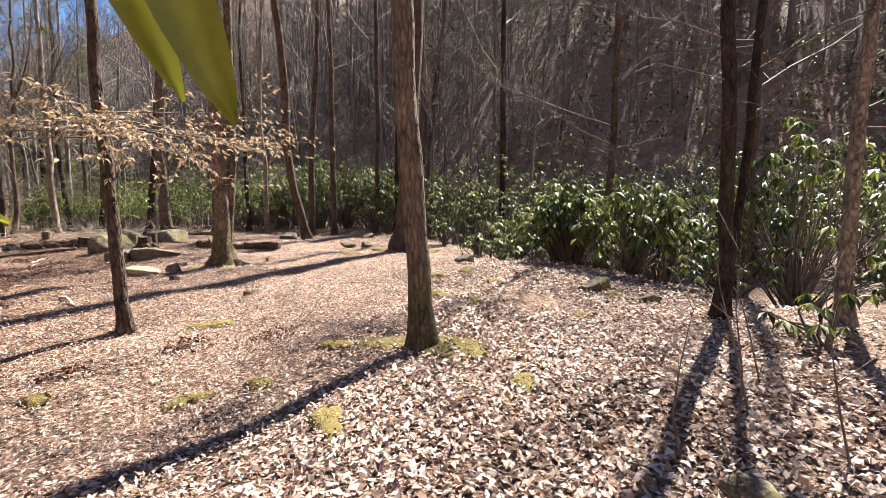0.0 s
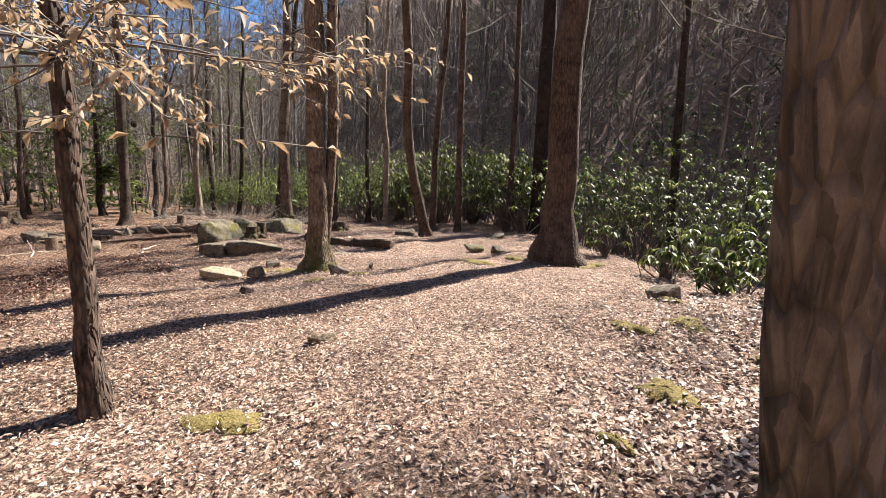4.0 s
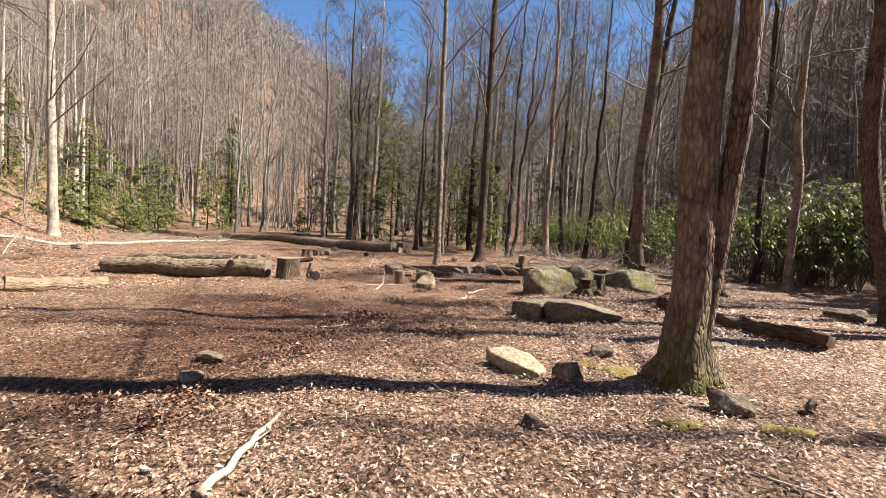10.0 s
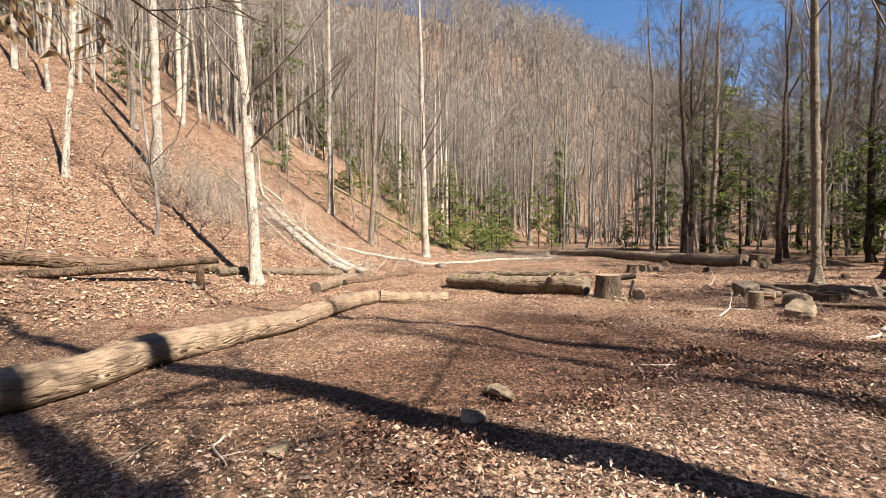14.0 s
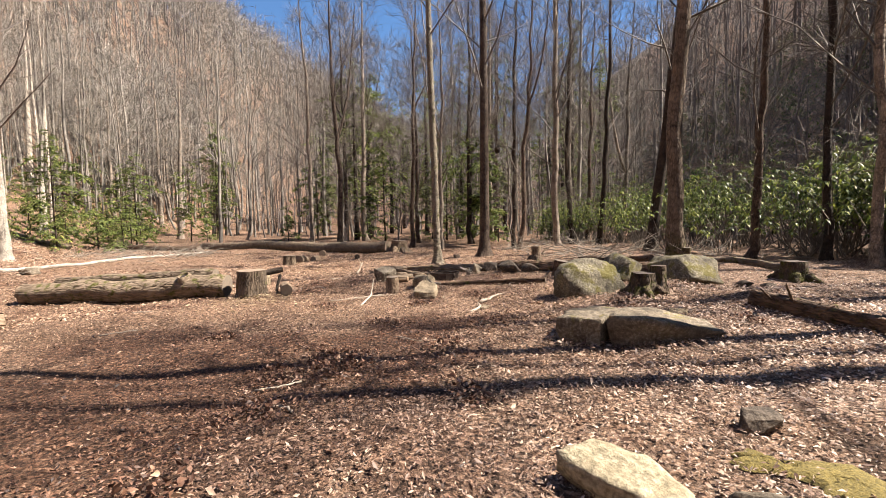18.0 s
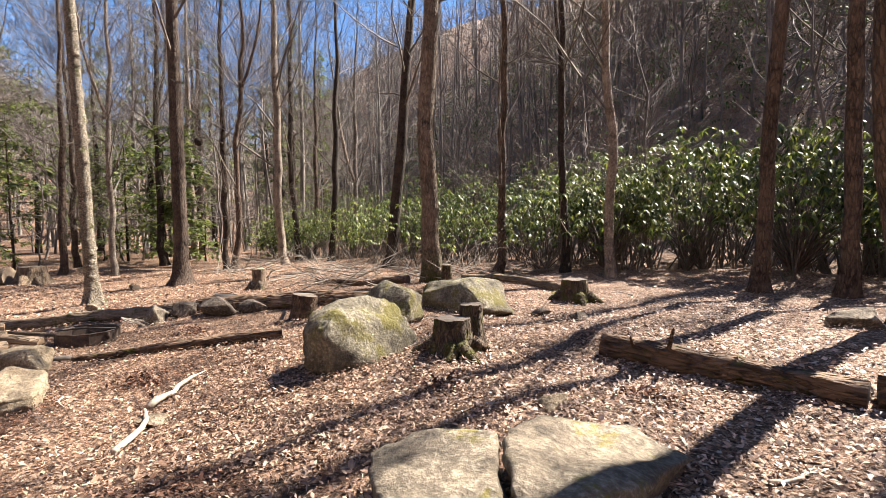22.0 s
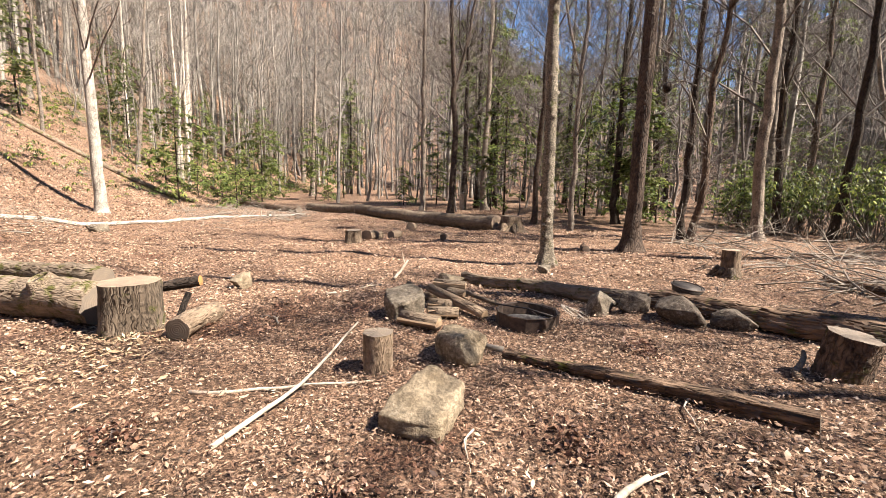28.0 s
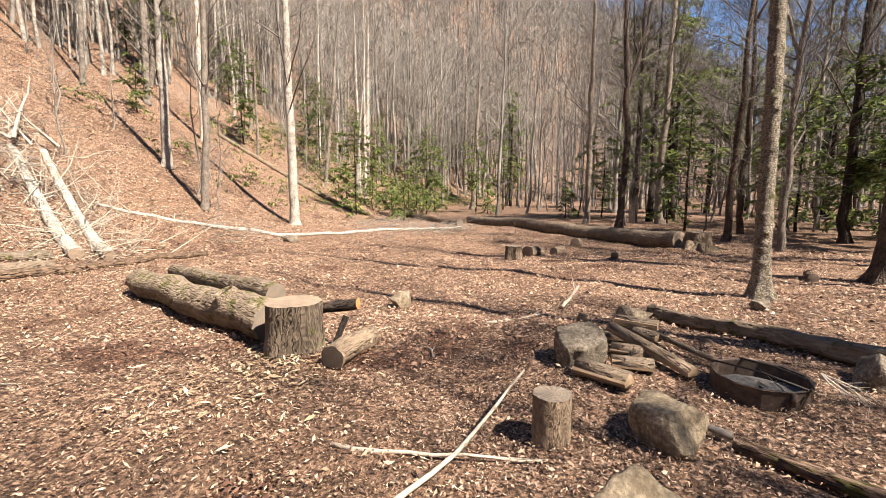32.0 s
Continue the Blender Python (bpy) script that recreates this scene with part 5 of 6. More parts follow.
def log(x0, y0, x1, y1, r0, r1, label, material=None, ends=None, seed=1, lift=0.0, z0=None, z1=None, bow=0.0, name="log", sides=18, rough=0.05, sink=0.12, stubs=0, group=""):
    """A felled trunk lying from one point to another: bark and two sawn ends. Local z runs along it."""
    rs = np.random.RandomState(seed + 400)
    za = gz(x0, y0) + r0 * (1 - 2 * sink) + lift if z0 is None else z0
    zb = gz(x1, y1) + r1 * (1 - 2 * sink) + lift if z1 is None else z1
    a, b = Vector((x0, y0, za)), Vector((x1, y1, zb))
    L = (b - a).length
    m = Matrix.Translation(a) @ (b - a).to_track_quat("Z", "Y").to_matrix().to_4x4()
    t = thing(name, m, label, "log", group)
    k = max(6, int(L / 0.22))
    s = np.linspace(0, 1, k)
    if z0 is None and z1 is None:
        g = terrain(x0 + (x1 - x0) * s, y0 + (y1 - y0) * s) - (gz(x0, y0) + (gz(x1, y1) - gz(x0, y0)) * s)
    else:
        g = np.zeros(k)
    inv = np.array(m.to_3x3().inverted())
    P = np.outer(s, (0, 0, L)) + np.outer(g, inv[:, 2]) + np.outer(np.sin(s * np.pi) * bow, inv[:, 0])
    R = r0 + (r1 - r0) * s
    geo, lob = bark_tube(rs, P, R, sides, rough)
    part("bark", geo, material, t)
    V = geo[0]
    for e, way in ((0, -1), (k - 1, 1)):
        ring = V[e * sides : (e + 1) * sides]
        c = ring.mean(0)
        inner = c + (ring - c) * 0.55 + (0, 0, way * 0.004)
        vv = np.concatenate([ring * 1.0, inner, [c + (0, 0, way * 0.006)]])
        i = np.arange(sides)
        j = (i + 1) % sides
        tt = np.concatenate([np.stack([i, j, sides + j], -1), np.stack([i, sides + j, sides + i], -1), np.stack([sides + i, sides + j, np.full(sides, 2 * sides)], -1)])
        if way < 0:
            tt = tt[:, ::-1]
        part("cut_end", (vv, tt), ends or CUT_OLD, t, smooth=False)
    for _ in range(stubs):
        f = rs.uniform(0.1, 0.9)
        c = P[int(f * (k - 1))]
        az = rs.rand() * 6.28
        d = np.array((math.cos(az), math.sin(az), rs.uniform(-0.4, 0.6)))
        part("branch_stub", prisms([(*c, *(c + d * rs.uniform(0.25, 0.5)), 0.03, 0.012)]), material, t)
    return t


def stump(x, y, r, h, label, material=None, top=None, seed=1, flare=0.6, lobes=0.3, tilt=(0, 0), name="tree_stump", sides=28, sink=0.05, second=None, roots=()):
    """A sawn stump: bark with root flare, and the sawn top."""
    rs = np.random.RandomState(seed + 900)
    t = thing(name, pose(x, y, gz(x, y) - sink, tilt[0], tilt[1], 0), label, "stump")

    def column(ox, oy, rr, hh, fl, lb):
        z = np.concatenate([[-0.08, 0.0, 0.04, 0.09], np.linspace(0.15, hh + sink, 6)])
        P = np.stack([np.full(10, ox), np.full(10, oy), z], 1)
        lob = root_lobes(rs, P, rr, sides, lb) + rs.normal(0, 0.025, (1, sides))
        R = rr * (1 + fl * np.exp(-np.maximum(z, 0) / (0.06 + rr * 0.35)))
        geo = tube(P, R, sides, False, lob)
        part("bark", geo, material, t)
        ring = geo[0][-sides:].copy()
        ring[:, 2] += rs.normal(0, 0.004, sides)
        c = ring.mean(0) + (0, 0, 0.006)
        inner = c + (ring - c) * 0.6
        i = np.arange(sides)
        j = (i + 1) % sides
        vv = np.concatenate([ring, inner, [c]])
        tt = np.concatenate([np.stack([i, j, sides + j], -1), np.stack([i, sides + j, sides + i], -1), np.stack([sides + i, sides + j, np.full(sides, 2 * sides)], -1)])
        part("sawn_top", (vv, tt[:, ::-1]), top or CUT_OLD, t, smooth=False)

    column(0, 0, r, h, flare, lobes)
    if second:
        column(*second, 0.8, 0.25)
    for az, reach, thick in roots:
        c, d = math.cos(radians(az)), math.sin(radians(az))
        f = np.array((0.55, 0.85, 1.1, 1.4, 1.75, 2.1)) / 2.1
        out = r * 0.6 + f * reach
        wob = np.cumsum(rs.normal(0, 0.025, 6))
        gx, gy = c * out - d * wob, d * out + c * wob
        lie = terrain(x + gx, y + gy) - gz(x, y) + sink
        zz = lie + np.array((h * 0.34, h * 0.2, h * 0.1, 0.03, -0.01, -0.06))
        root = tube(np.stack([gx, gy, zz], 1), thick * np.array((1.15, 1.1, 0.95, 0.75, 0.5, 0.25)), 9, True, 1 + rs.normal(0, 0.08, (6, 9)))
        part("root", root, material, t)
    return t


BARK_STUMP = bark("stump_bark", (0.047, 0.033, 0.022), (0.165, 0.127, 0.091), moss=0.12, vertical=0.12, furrow=0.5)
BARK_STUMP_DARK = bark("dark_mossy_stump_bark", (0.022, 0.016, 0.011), (0.135, 0.10, 0.072), moss=0.5, vertical=0.3)
stump(-15.42, 9.93, 0.30, 0.57, "large pale sawn stump with furrowed bark", BARK_STUMP, CUT_FRESH, 1, 0.22, 0.12)
stump(-9.05, 14.48, 0.165, 0.34, "dark mossy double stump with spreading roots", BARK_STUMP_DARK, CUT_DARK, 2, 0.7, 0.3, second=(0.12, 0.22, 0.115, 0.45), roots=((-35, 0.40, 0.06), (-80, 0.28, 0.055), (170, 0.44, 0.06), (100, 0.36, 0.05), (20, 0.36, 0.055)))
stump(-8.28, 18.25, 0.19, 0.36, "mossy sawn stump at the edge of the leaves", BARK_STUMP_DARK, CUT_DARK, 3, 0.5, roots=((-60, 0.35, 0.08), (200, 0.35, 0.08), (10, 0.4, 0.07)))
stump(-11.25, 19.95, 0.11, 0.40, "short mossy stump beside a tree", BARK_STUMP_DARK, CUT_OLD, 4, 0.5)
stump(-16.30, 19.55, 0.165, 0.50, "upright stump with mossy root", BARK_STUMP, CUT_FRESH, 5, 0.7, roots=((-160, 0.35, 0.06), (-40, 0.35, 0.06), (-100, 0.3, 0.05)))
stump(-12.12, 16.02, 0.185, 0.36, "upright log round used as a seat, leaning a little", BARK_ROT, CUT_OLD, 6, 0.04, 0.05, (-5, 7), name="log_stool", sink=0.03)
stump(-13.64, 12.42, 0.135, 0.36, "small upright log round by the fire ring", BARK_LOG, CUT_OLD, 7, 0.02, 0.03, name="log_stool", sink=0.01)
stump(-24.3, 13.30, 0.24, 0.42, "mossy stump with a cut log leaning on it", BARK_STUMP, CUT_OLD, 8, 0.15)
stump(-26.5, 19.75, 0.34, 0.62, "broken yellowish stump at the end of a felled trunk", BARK_STUMP, CUT_OLD, 9, 0.75, 0.4, roots=((-60, 0.6, 0.13), (0, 0.65, 0.12), (60, 0.6, 0.11)))
stump(-39.6, 22.2, 0.17, 1.1, "tall pale snag stump on the valley floor", BARK_PALE, CUT_FRESH, 10, 0.2, 0.1)

# near-black colour for the shade inside the felled trunk's knot hole
HOLE_SHADE = plain("knot_hole_shade", (0.008, 0.006, 0.005), (0.03, 0.02, 0.015), 30, 0.95)


def knot(trunk, far, way, r, depth):
    """A raised collar round a dark disc, the painted shade of a lost bough's hole; far: metres along the trunk, way:
    world direction, depth: trunk's radius.
    """
    d = (trunk.matrix_basis.to_3x3().inverted() @ Vector(way)).normalized()
    d = (d - Vector((0, 0, d.z))).normalized()
    m = Matrix.Translation(Vector((0, 0, far)) + d * depth) @ d.to_track_quat("Z", "Y").to_matrix().to_4x4()
    rs = np.random.RandomState(61)
    n = 20
    a = np.linspace(0, 2 * np.pi, n, endpoint=False)
    w = 1 + 0.08 * np.cos(a * 2 + 0.5) + rs.normal(0, 0.03, n)

    def turned(prof):
        V = np.concatenate([np.stack([np.cos(a) * p * w, np.sin(a) * p * w, np.full(n, h)], 1) for p, h in prof])
        i = np.arange(n)
        j = (i + 1) % n
        T = np.concatenate([np.concatenate([np.stack([k * n + i, k * n + j, k * n + n + j], -1), np.stack([k * n + i, k * n + n + j, k * n + n + i], -1)]) for k in range(len(prof) - 1)])
        return moved((V, T), m)

    collar = part("knot_collar", turned(((r * 1.7, -0.07), (r * 1.45, 0.0), (r * 1.25, 0.045), (r * 1.08, 0.055), (r * 0.95, 0.04), (r * 0.9, 0.0))), BARK_MOSSLOG, trunk)
    part("shade_disc", turned(((r * 0.95, 0.012), (r * 0.5, 0.008), (0.001, 0.006))), HOLE_SHADE, collar, "dark disc standing for the shade in the knot hole")


felled = log(-15.80, 9.50, -18.75, 5.75, 0.25, 0.22, "thick felled trunk with a knot hole, butted against a stump", BARK_MOSSLOG, CUT_OLD, 1, lift=0.07)
knot(felled, 0.90, (0.7, 0.35, 0.7), 0.095, 0.262)
log(-16.35, 9.35, -18.9, 6.35, 0.15, 0.13, "mossy log lying behind a thicker trunk", BARK_MOSSLOG, CUT_OLD, 2, lift=0.32)
log(-14.87, 10.50, -15.72, 10.72, 0.13, 0.12, "short pale sawn log propped beside a stump", BARK_LOG, CUT_DARK, 3, lift=0.03, rough=0.03)
log(-15.62, 10.02, -15.52, 10.62, 0.06, 0.065, "short dark log with a bright orange sawn end", BARK_DARK, CUT_ORANGE, 4, z0=0.10, z1=0.20, sides=12)
log(-15.25, 10.38, -15.38, 10.52, 0.03, 0.035, "thin dark stick leaning on a stump", BARK_DARK, CUT_FRESH, 5, z0=-0.28, z1=0.1, sides=10)
log(-7.2, 2.55, -14.75, 4.15, 0.22, 0.17, "long pale border log lying across leaves", BARK_LOG, CUT_OLD, 6, bow=-0.05)
log(-15.0, 4.25, -15.6, 5.9, 0.17, 0.15, "short border log with furrowed bark", BARK_LOG, CUT_OLD, 7)
log(-18.1, 1.45, -21.0, 1.95, 0.20, 0.17, "sawn pale log in front of a fallen tree", BARK_LOG, CUT_OLD, 8)
log(-19.6, 1.95, -25.5, 3.2, 0.12, 0.10, "thin dark log lying on leaves", BARK_ROT, CUT_DARK, 9)
log(-17.0, -1.2, -22.0, 1.05, 0.13, 0.13, "mossy fallen trunk with a dark sawn end", BARK_MOSSLOG, CUT_DARK, 10)
log(-10.5, -4.6, -17.2, -1.35, 0.20, 0.16, "dark mossy fallen trunk at the slope's foot", BARK_ROT, CUT_DARK, 11)
log(-7.66, 15.0, -5.9, 14.25, 0.115, 0.10, "decaying log with peeling bark half in leaves", BARK_ROT, CUT_DARK, 12, rough=0.2, sink=0.25, bow=0.05, stubs=2)
log(-5.85, 14.25, -4.65, 13.82, 0.105, 0.09, "rotten end piece of a decaying log", BARK_ROT, CUT_DARK, 13, rough=0.2, sink=0.25)
log(-11.52, 14.90, -13.5, 13.62, 0.085, 0.045, "thin bark-covered log lying by the fire ring", BARK_ROT, CUT_OLD, 14, rough=0.15, bow=0.03)
log(-17.05, 14.45, -14.45, 16.1, 0.10, 0.13, "long mossy log behind the fire ring", BARK_MOSSLOG, CUT_OLD, 15, rough=0.12)
log(-14.42, 16.12, -10.6, 17.95, 0.13, 0.15, "long decaying log reaching to the boulders", BARK_ROT, CUT_OLD, 16, rough=0.13)
log(-26.95, 19.35, -41.0, 12.2, 0.36, 0.26, "huge felled trunk lying across the valley floor", BARK_LOG, CUT_FRESH, 17, sides=22)
log(-24.55, 13.75, -25.2, 14.25, 0.18, 0.18, "short tan sawn log lying against a stump", BARK_LOG, CUT_FRESH, 18)
log(-25.6, 14.75, -26.0, 15.1, 0.15, 0.15, "sawn log round with dark bark", BARK_LOG, CUT_OLD, 19)
log(-27.6, 15.9, -28.0, 16.1, 0.16, 0.16, "small pale log round", BARK_LOG, CUT_FRESH, 20)
log(-23.6, 16.05, -23.9, 16.15, 0.10, 0.10, "small dark log round", BARK_DARK, CUT_DARK, 21)
log(-20.6, 19.3, -21.1, 19.55, 0.11, 0.11, "short rotten log at a tree foot", BARK_ROT, CUT_OLD, 22)
log(-26.6, -1.4, -30.4, 2.3, 0.06, 0.085, "white fallen trunk lying at the slope's foot", BARK_PALE, CUT_FRESH, 23, bow=0.1, sides=10, stubs=3)
log(-30.5, 2.4, -36.2, 11.9, 0.09, 0.07, "white fallen trunk on open leaves", BARK_PALE, CUT_FRESH, 24, sides=10, stubs=3)
log(-45.5, 4.6, -46.0, -7.0, 0.19, 0.16, "mossy fallen trunk lying down the slope", BARK_MOSSLOG, CUT_OLD, 25, sides=12)
log(-38.2, 11.6, -60.0, 2.0, 0.2, 0.16, "dark fallen trunk lying down the slope", BARK_ROT, CUT_OLD, 26, sides=12)
log(-12.2, 19.9, -15.3, 20.6, 0.10, 0.06, "dark dead branch log on a brush pile", BARK_ROT, CUT_DARK, 27, sides=12, lift=0.06)
log(-8.6, 19.5, -11.2, 20.9, 0.09, 0.07, "mossy thin log beside a stump", BARK_MOSSLOG, CUT_OLD, 28, sides=12)
for i, (a, b, c, d, r) in enumerate(((-22.4, 1.4, -27.3, -5.0, 0.18), (-22.9, 1.9, -28.3, -4.7, 0.16))):
    log(a, b, c, d, r, r * 0.7, "pale fallen tree trunk lying up the slope", BARK_PALE, CUT_FRESH, 30 + i, sides=14, stubs=4, group="fallen pale trunks")


# ---- sticks, brush and firewood ----
def stick(pts, r, label, material=None, forks=2, seed=1, name="stick"):
    """A dead branch on the ground: a bent stem and its forks."""
    rs = np.random.RandomState(seed + 70)
    P = np.array([(x, y, gz(x, y) + h) for x, y, h in pts])
    o = P[0].copy()
    k = 4 * (len(P) - 1) + 1
    s, u = np.linspace(0, len(P) - 1, k), np.arange(len(P))
    Q = np.stack([np.interp(s, u, P[:, a]) for a in range(3)], 1) - o
    Q[1:-1] += rs.normal(0, r * 0.35, (k - 2, 3))
    t = thing(name, pose(*o), label, "stick")
    part("stem", tube(Q, np.linspace(r, r * 0.45, k), 8), material, t)
    for _ in range(forks):
        side = []
        i = rs.randint(k // 3, k - 1)
        d = unit(Q[min(i + 1, k - 1)] - Q[i - 1] + rs.normal(0, 0.07, 3) * (1, 1, 0.4))
        twigs(rs, Q[i], d, rs.uniform(0.15, 0.4), r * 0.45, 0, side, 0.0)
        part("fork", prisms(side), material, t)
    return t


GREY_STICK = plain("grey_dead_wood", (0.121, 0.102, 0.083), (0.242, 0.209, 0.171), 16, 0.85, 0, (1, 1, 1))
stick(((-12.6, 11.2, 0.02), (-13.3, 11.75, 0.07), (-14.35, 12.32, 0.20)), 0.021, "long pale stick propped on a log seat", BLEACHED, 0, 1)
stick(((-13.45, 10.9, 0.02), (-13.35, 11.6, 0.03), (-13.35, 12.35, 0.02)), 0.018, "thin pale forked branch on the ground", BLEACHED, 3, 2)
stick(((-11.3, 12.95, 0.03), (-11.4, 13.25, 0.05), (-11.52, 13.6, 0.05)), 0.034, "bleached bent branch stub lying on leaves", BLEACHED, 1, 3)
stick(((-10.75, 12.3, 0.03), (-11.05, 12.75, 0.05), (-11.28, 12.9, 0.04)), 0.028, "bleached curved branch lying on leaves", BLEACHED, 0, 4)
stick(((-5.2, 6.6, 0.02), (-5.55, 6.92, 0.05), (-5.95, 7.2, 0.03)), 0.028, "short bleached branch on leaf litter", BLEACHED, 1, 5)
stick(((-17.5, 13.30, 0.02), (-17.62, 13.45, 0.13), (-17.78, 13.62, 0.28)), 0.03, "bleached forked branch sticking up from the ground", BLEACHED, 3, 6)
stick(((-16.4, 12.1, 0.02), (-17.0, 13.0, 0.03)), 0.022, "pale stick lying on open ground", BLEACHED, 1, 7)
stick(((-13.6, 13.65, 0.06), (-14.05, 13.2, 0.04)), 0.03, "rough dark stick by a tan rock", GREY_STICK, 1, 8)
stick(((-12.15, 15.6, 0.02), (-12.35, 15.9, 0.16)), 0.035, "short stub leaning on a log seat", BARK_LOG, 0, 9)
rs = np.random.RandomState(77)
for i in range(34):
    x, y = rs.uniform(-19, -2), rs.uniform(3.5, 19)
    a, L = rs.rand() * 6.28, rs.uniform(0.25, 0.8)
    stick(((x, y, 0.015), (x + math.cos(a) * L * 0.5, y + math.sin(a) * L * 0.5, 0.03), (x + math.cos(a + 0.3) * L, y + math.sin(a + 0.3) * L, 0.015)), rs.uniform(0.006, 0.014), "small dead twig on leaf litter", GREY_STICK if i % 2 else BLEACHED, 2, 100 + i, "twig")


def firewood(x, y, z, L, w, yaw, tilt, label, seed):
    """A split billet: a wedge with bark on its round side."""
    rs = np.random.RandomState(seed)
    n = 7
    a = np.linspace(0.2, 2.9, n)
    prof = np.concatenate([[(-w * 0.5, -w * 0.1), (w * 0.45, -w * 0.2)], np.stack([np.cos(a) * w * 0.55, np.sin(a) * w * 0.5], 1)])
    prof += rs.normal(0, w * 0.04, prof.shape)
    k = len(prof)
    V = np.concatenate([np.c_[prof, np.zeros(k)], np.c_[prof * 0.97, np.full(k, L)], [[0, w * 0.1, -0.003], [0, w * 0.1, L + 0.003]]])
    i = np.arange(k)
    j = (i + 1) % k
    T = np.concatenate([np.stack([i, j, k + j], -1), np.stack([i, k + j, k + i], -1), np.stack([np.full(k, 2 * k), j, i], -1), np.stack([np.full(k, 2 * k + 1), k + i, k + j], -1)])
    t = thing("firewood_billet", pose(x, y, z, 90 - tilt, 0, yaw), label, "firewood", "split firewood by the fire ring")
    part("split_wood", (V, T), SPLIT, t, smooth=False)
    part("bark_side", tube(np.array(((0, w * 0.12, 0.005), (0, w * 0.12, L * 0.5), (0, w * 0.12, L - 0.005))), np.array((w * 0.5, w * 0.52, w * 0.5)), 12), BARK_LOG, t)
    return t


def billet(p, q, w, seed, label="split log of pale firewood with bark"):
    """A billet lying from p to q, given in plan and height over the ground."""
    dx, dy, dz = q[0] - p[0], q[1] - p[1], q[2] - p[2]
    run = math.hypot(dx, dy)
    firewood(p[0], p[1], gz(p[0], p[1]) + p[2] + w * 0.3, math.hypot(run, dz), w, math.degrees(math.atan2(dx, -dy)), math.degrees(math.atan2(dz, run)), label, seed)


billet((-14.64, 12.84, 0.02), (-14.31, 13.20, 0.02), 0.165, 500, "thick dark split log with its sawn end showing")
billet((-14.77, 13.19, 0.03), (-14.69, 13.55, 0.02), 0.13, 501)
billet((-15.51, 13.41, 0.16), (-14.55, 13.84, 0.03), 0.12, 502, "long split log sloping across the firewood")
billet((-15.97, 13.61, 0.10), (-15.76, 14.02, 0.08), 0.15, 503, "pale barkless billet on the firewood")
billet((-15.14, 13.30, 0.03), (-15.01, 13.65, 0.02), 0.13, 504)
billet((-15.36, 13.62, 0.02), (-14.86, 13.46, 0.02), 0.12, 505)
billet((-15.95, 13.72, 0.02), (-15.55, 13.95, 0.02), 0.13, 506)
billet((-15.62, 13.30, 0.02), (-15.50, 13.72, 0.02), 0.11, 507)
billet((-15.70, 13.92, 0.08), (-14.89, 14.29, 0.02), 0.06, 508, "thin split stick leaning towards the fire ring")


# ---- fire ring ----
def fire_ring(x, y):
    t = thing("fire_ring", pose(x, y, gz(x, y) - 0.02), "round rusty steel fire ring full of ash", "fire ring")
    n = 12
    a = np.linspace(0, 2 * np.pi, n, endpoint=False)
    prof = ((0.355, 0.0), (0.355, 0.185), (0.372, 0.195), (0.378, 0.185), (0.367, 0.175), (0.367, 0.0))
    V = np.concatenate([np.stack([np.cos(a) * r, np.sin(a) * r, np.full(n, z)], 1) for r, z in prof])
    T = []
    for k in range(len(prof)):
        k2 = (k + 1) % len(prof)
        for i in range(n):
            j = (i + 1) % n
            T += [(k * n + i, k2 * n + j, k * n + j), (k * n + i, k2 * n + i, k2 * n + j)]
    wall = part("steel_wall", (V, np.array(T)[:, ::-1]), RUST, t, smooth=False)
    rs = np.random.RandomState(5)
    rr = np.array((0.0, 0.12, 0.24, 0.345))
    V = np.concatenate([np.stack([np.cos(a) * r, np.sin(a) * r, 0.09 - 0.05 * (r / 0.4) + rs.normal(0, 0.012, n)], 1) for r in rr])
    T = []
    for k in range(3):
        for i in range(n):
            j = (i + 1) % n
            T += [(k * n + i, (k + 1) * n + i, (k + 1) * n + j), (k * n + i, (k + 1) * n + j, k * n + j)]
    part("ash_bed", (V, np.array(T)), ASH, t)
    for s in (-1, 1):
        part("hinge_lug", moved(tube(np.array(((0, 0, 0), (0, 0, 0.05), (0, 0, 0.1))), np.array((0.02, 0.022, 0.02)), 8), pose(0.38 * s, 0.02, 0.08)), RUST, wall)
    part("grate_bar", tube(np.array(((-0.37, 0.04, 0.195), (-0.08, 0.18, 0.22), (0.17, 0.28, 0.21), (0.30, 0.22, 0.198))), np.full(4, 0.009), 8), BLACK, t)
    part("grate_bar", tube(np.array(((-0.29, -0.24, 0.198), (0.04, -0.02, 0.22), (0.34, 0.15, 0.20))), np.full(3, 0.009), 8), BLACK, t)
    return t


fire_ring(-14.38, 14.31)
t = thing("dead_branch", pose(-13.98, 14.62, gz(-13.98, 14.62)), "bleached twiggy branch hanging over the ring's edge", "branch")
rs = np.random.RandomState(91)
sticks = []
for k in range(6):
    a = rs.uniform(-0.6, 1.6)
    twigs(rs, (-0.1, -0.05, 0.26), (math.cos(a), math.sin(a), -0.35), rs.uniform(0.3, 0.5), 0.012, 1, sticks, -0.3, (1, 2))
part("twig_spray", prisms(sticks), BLEACHED, t)


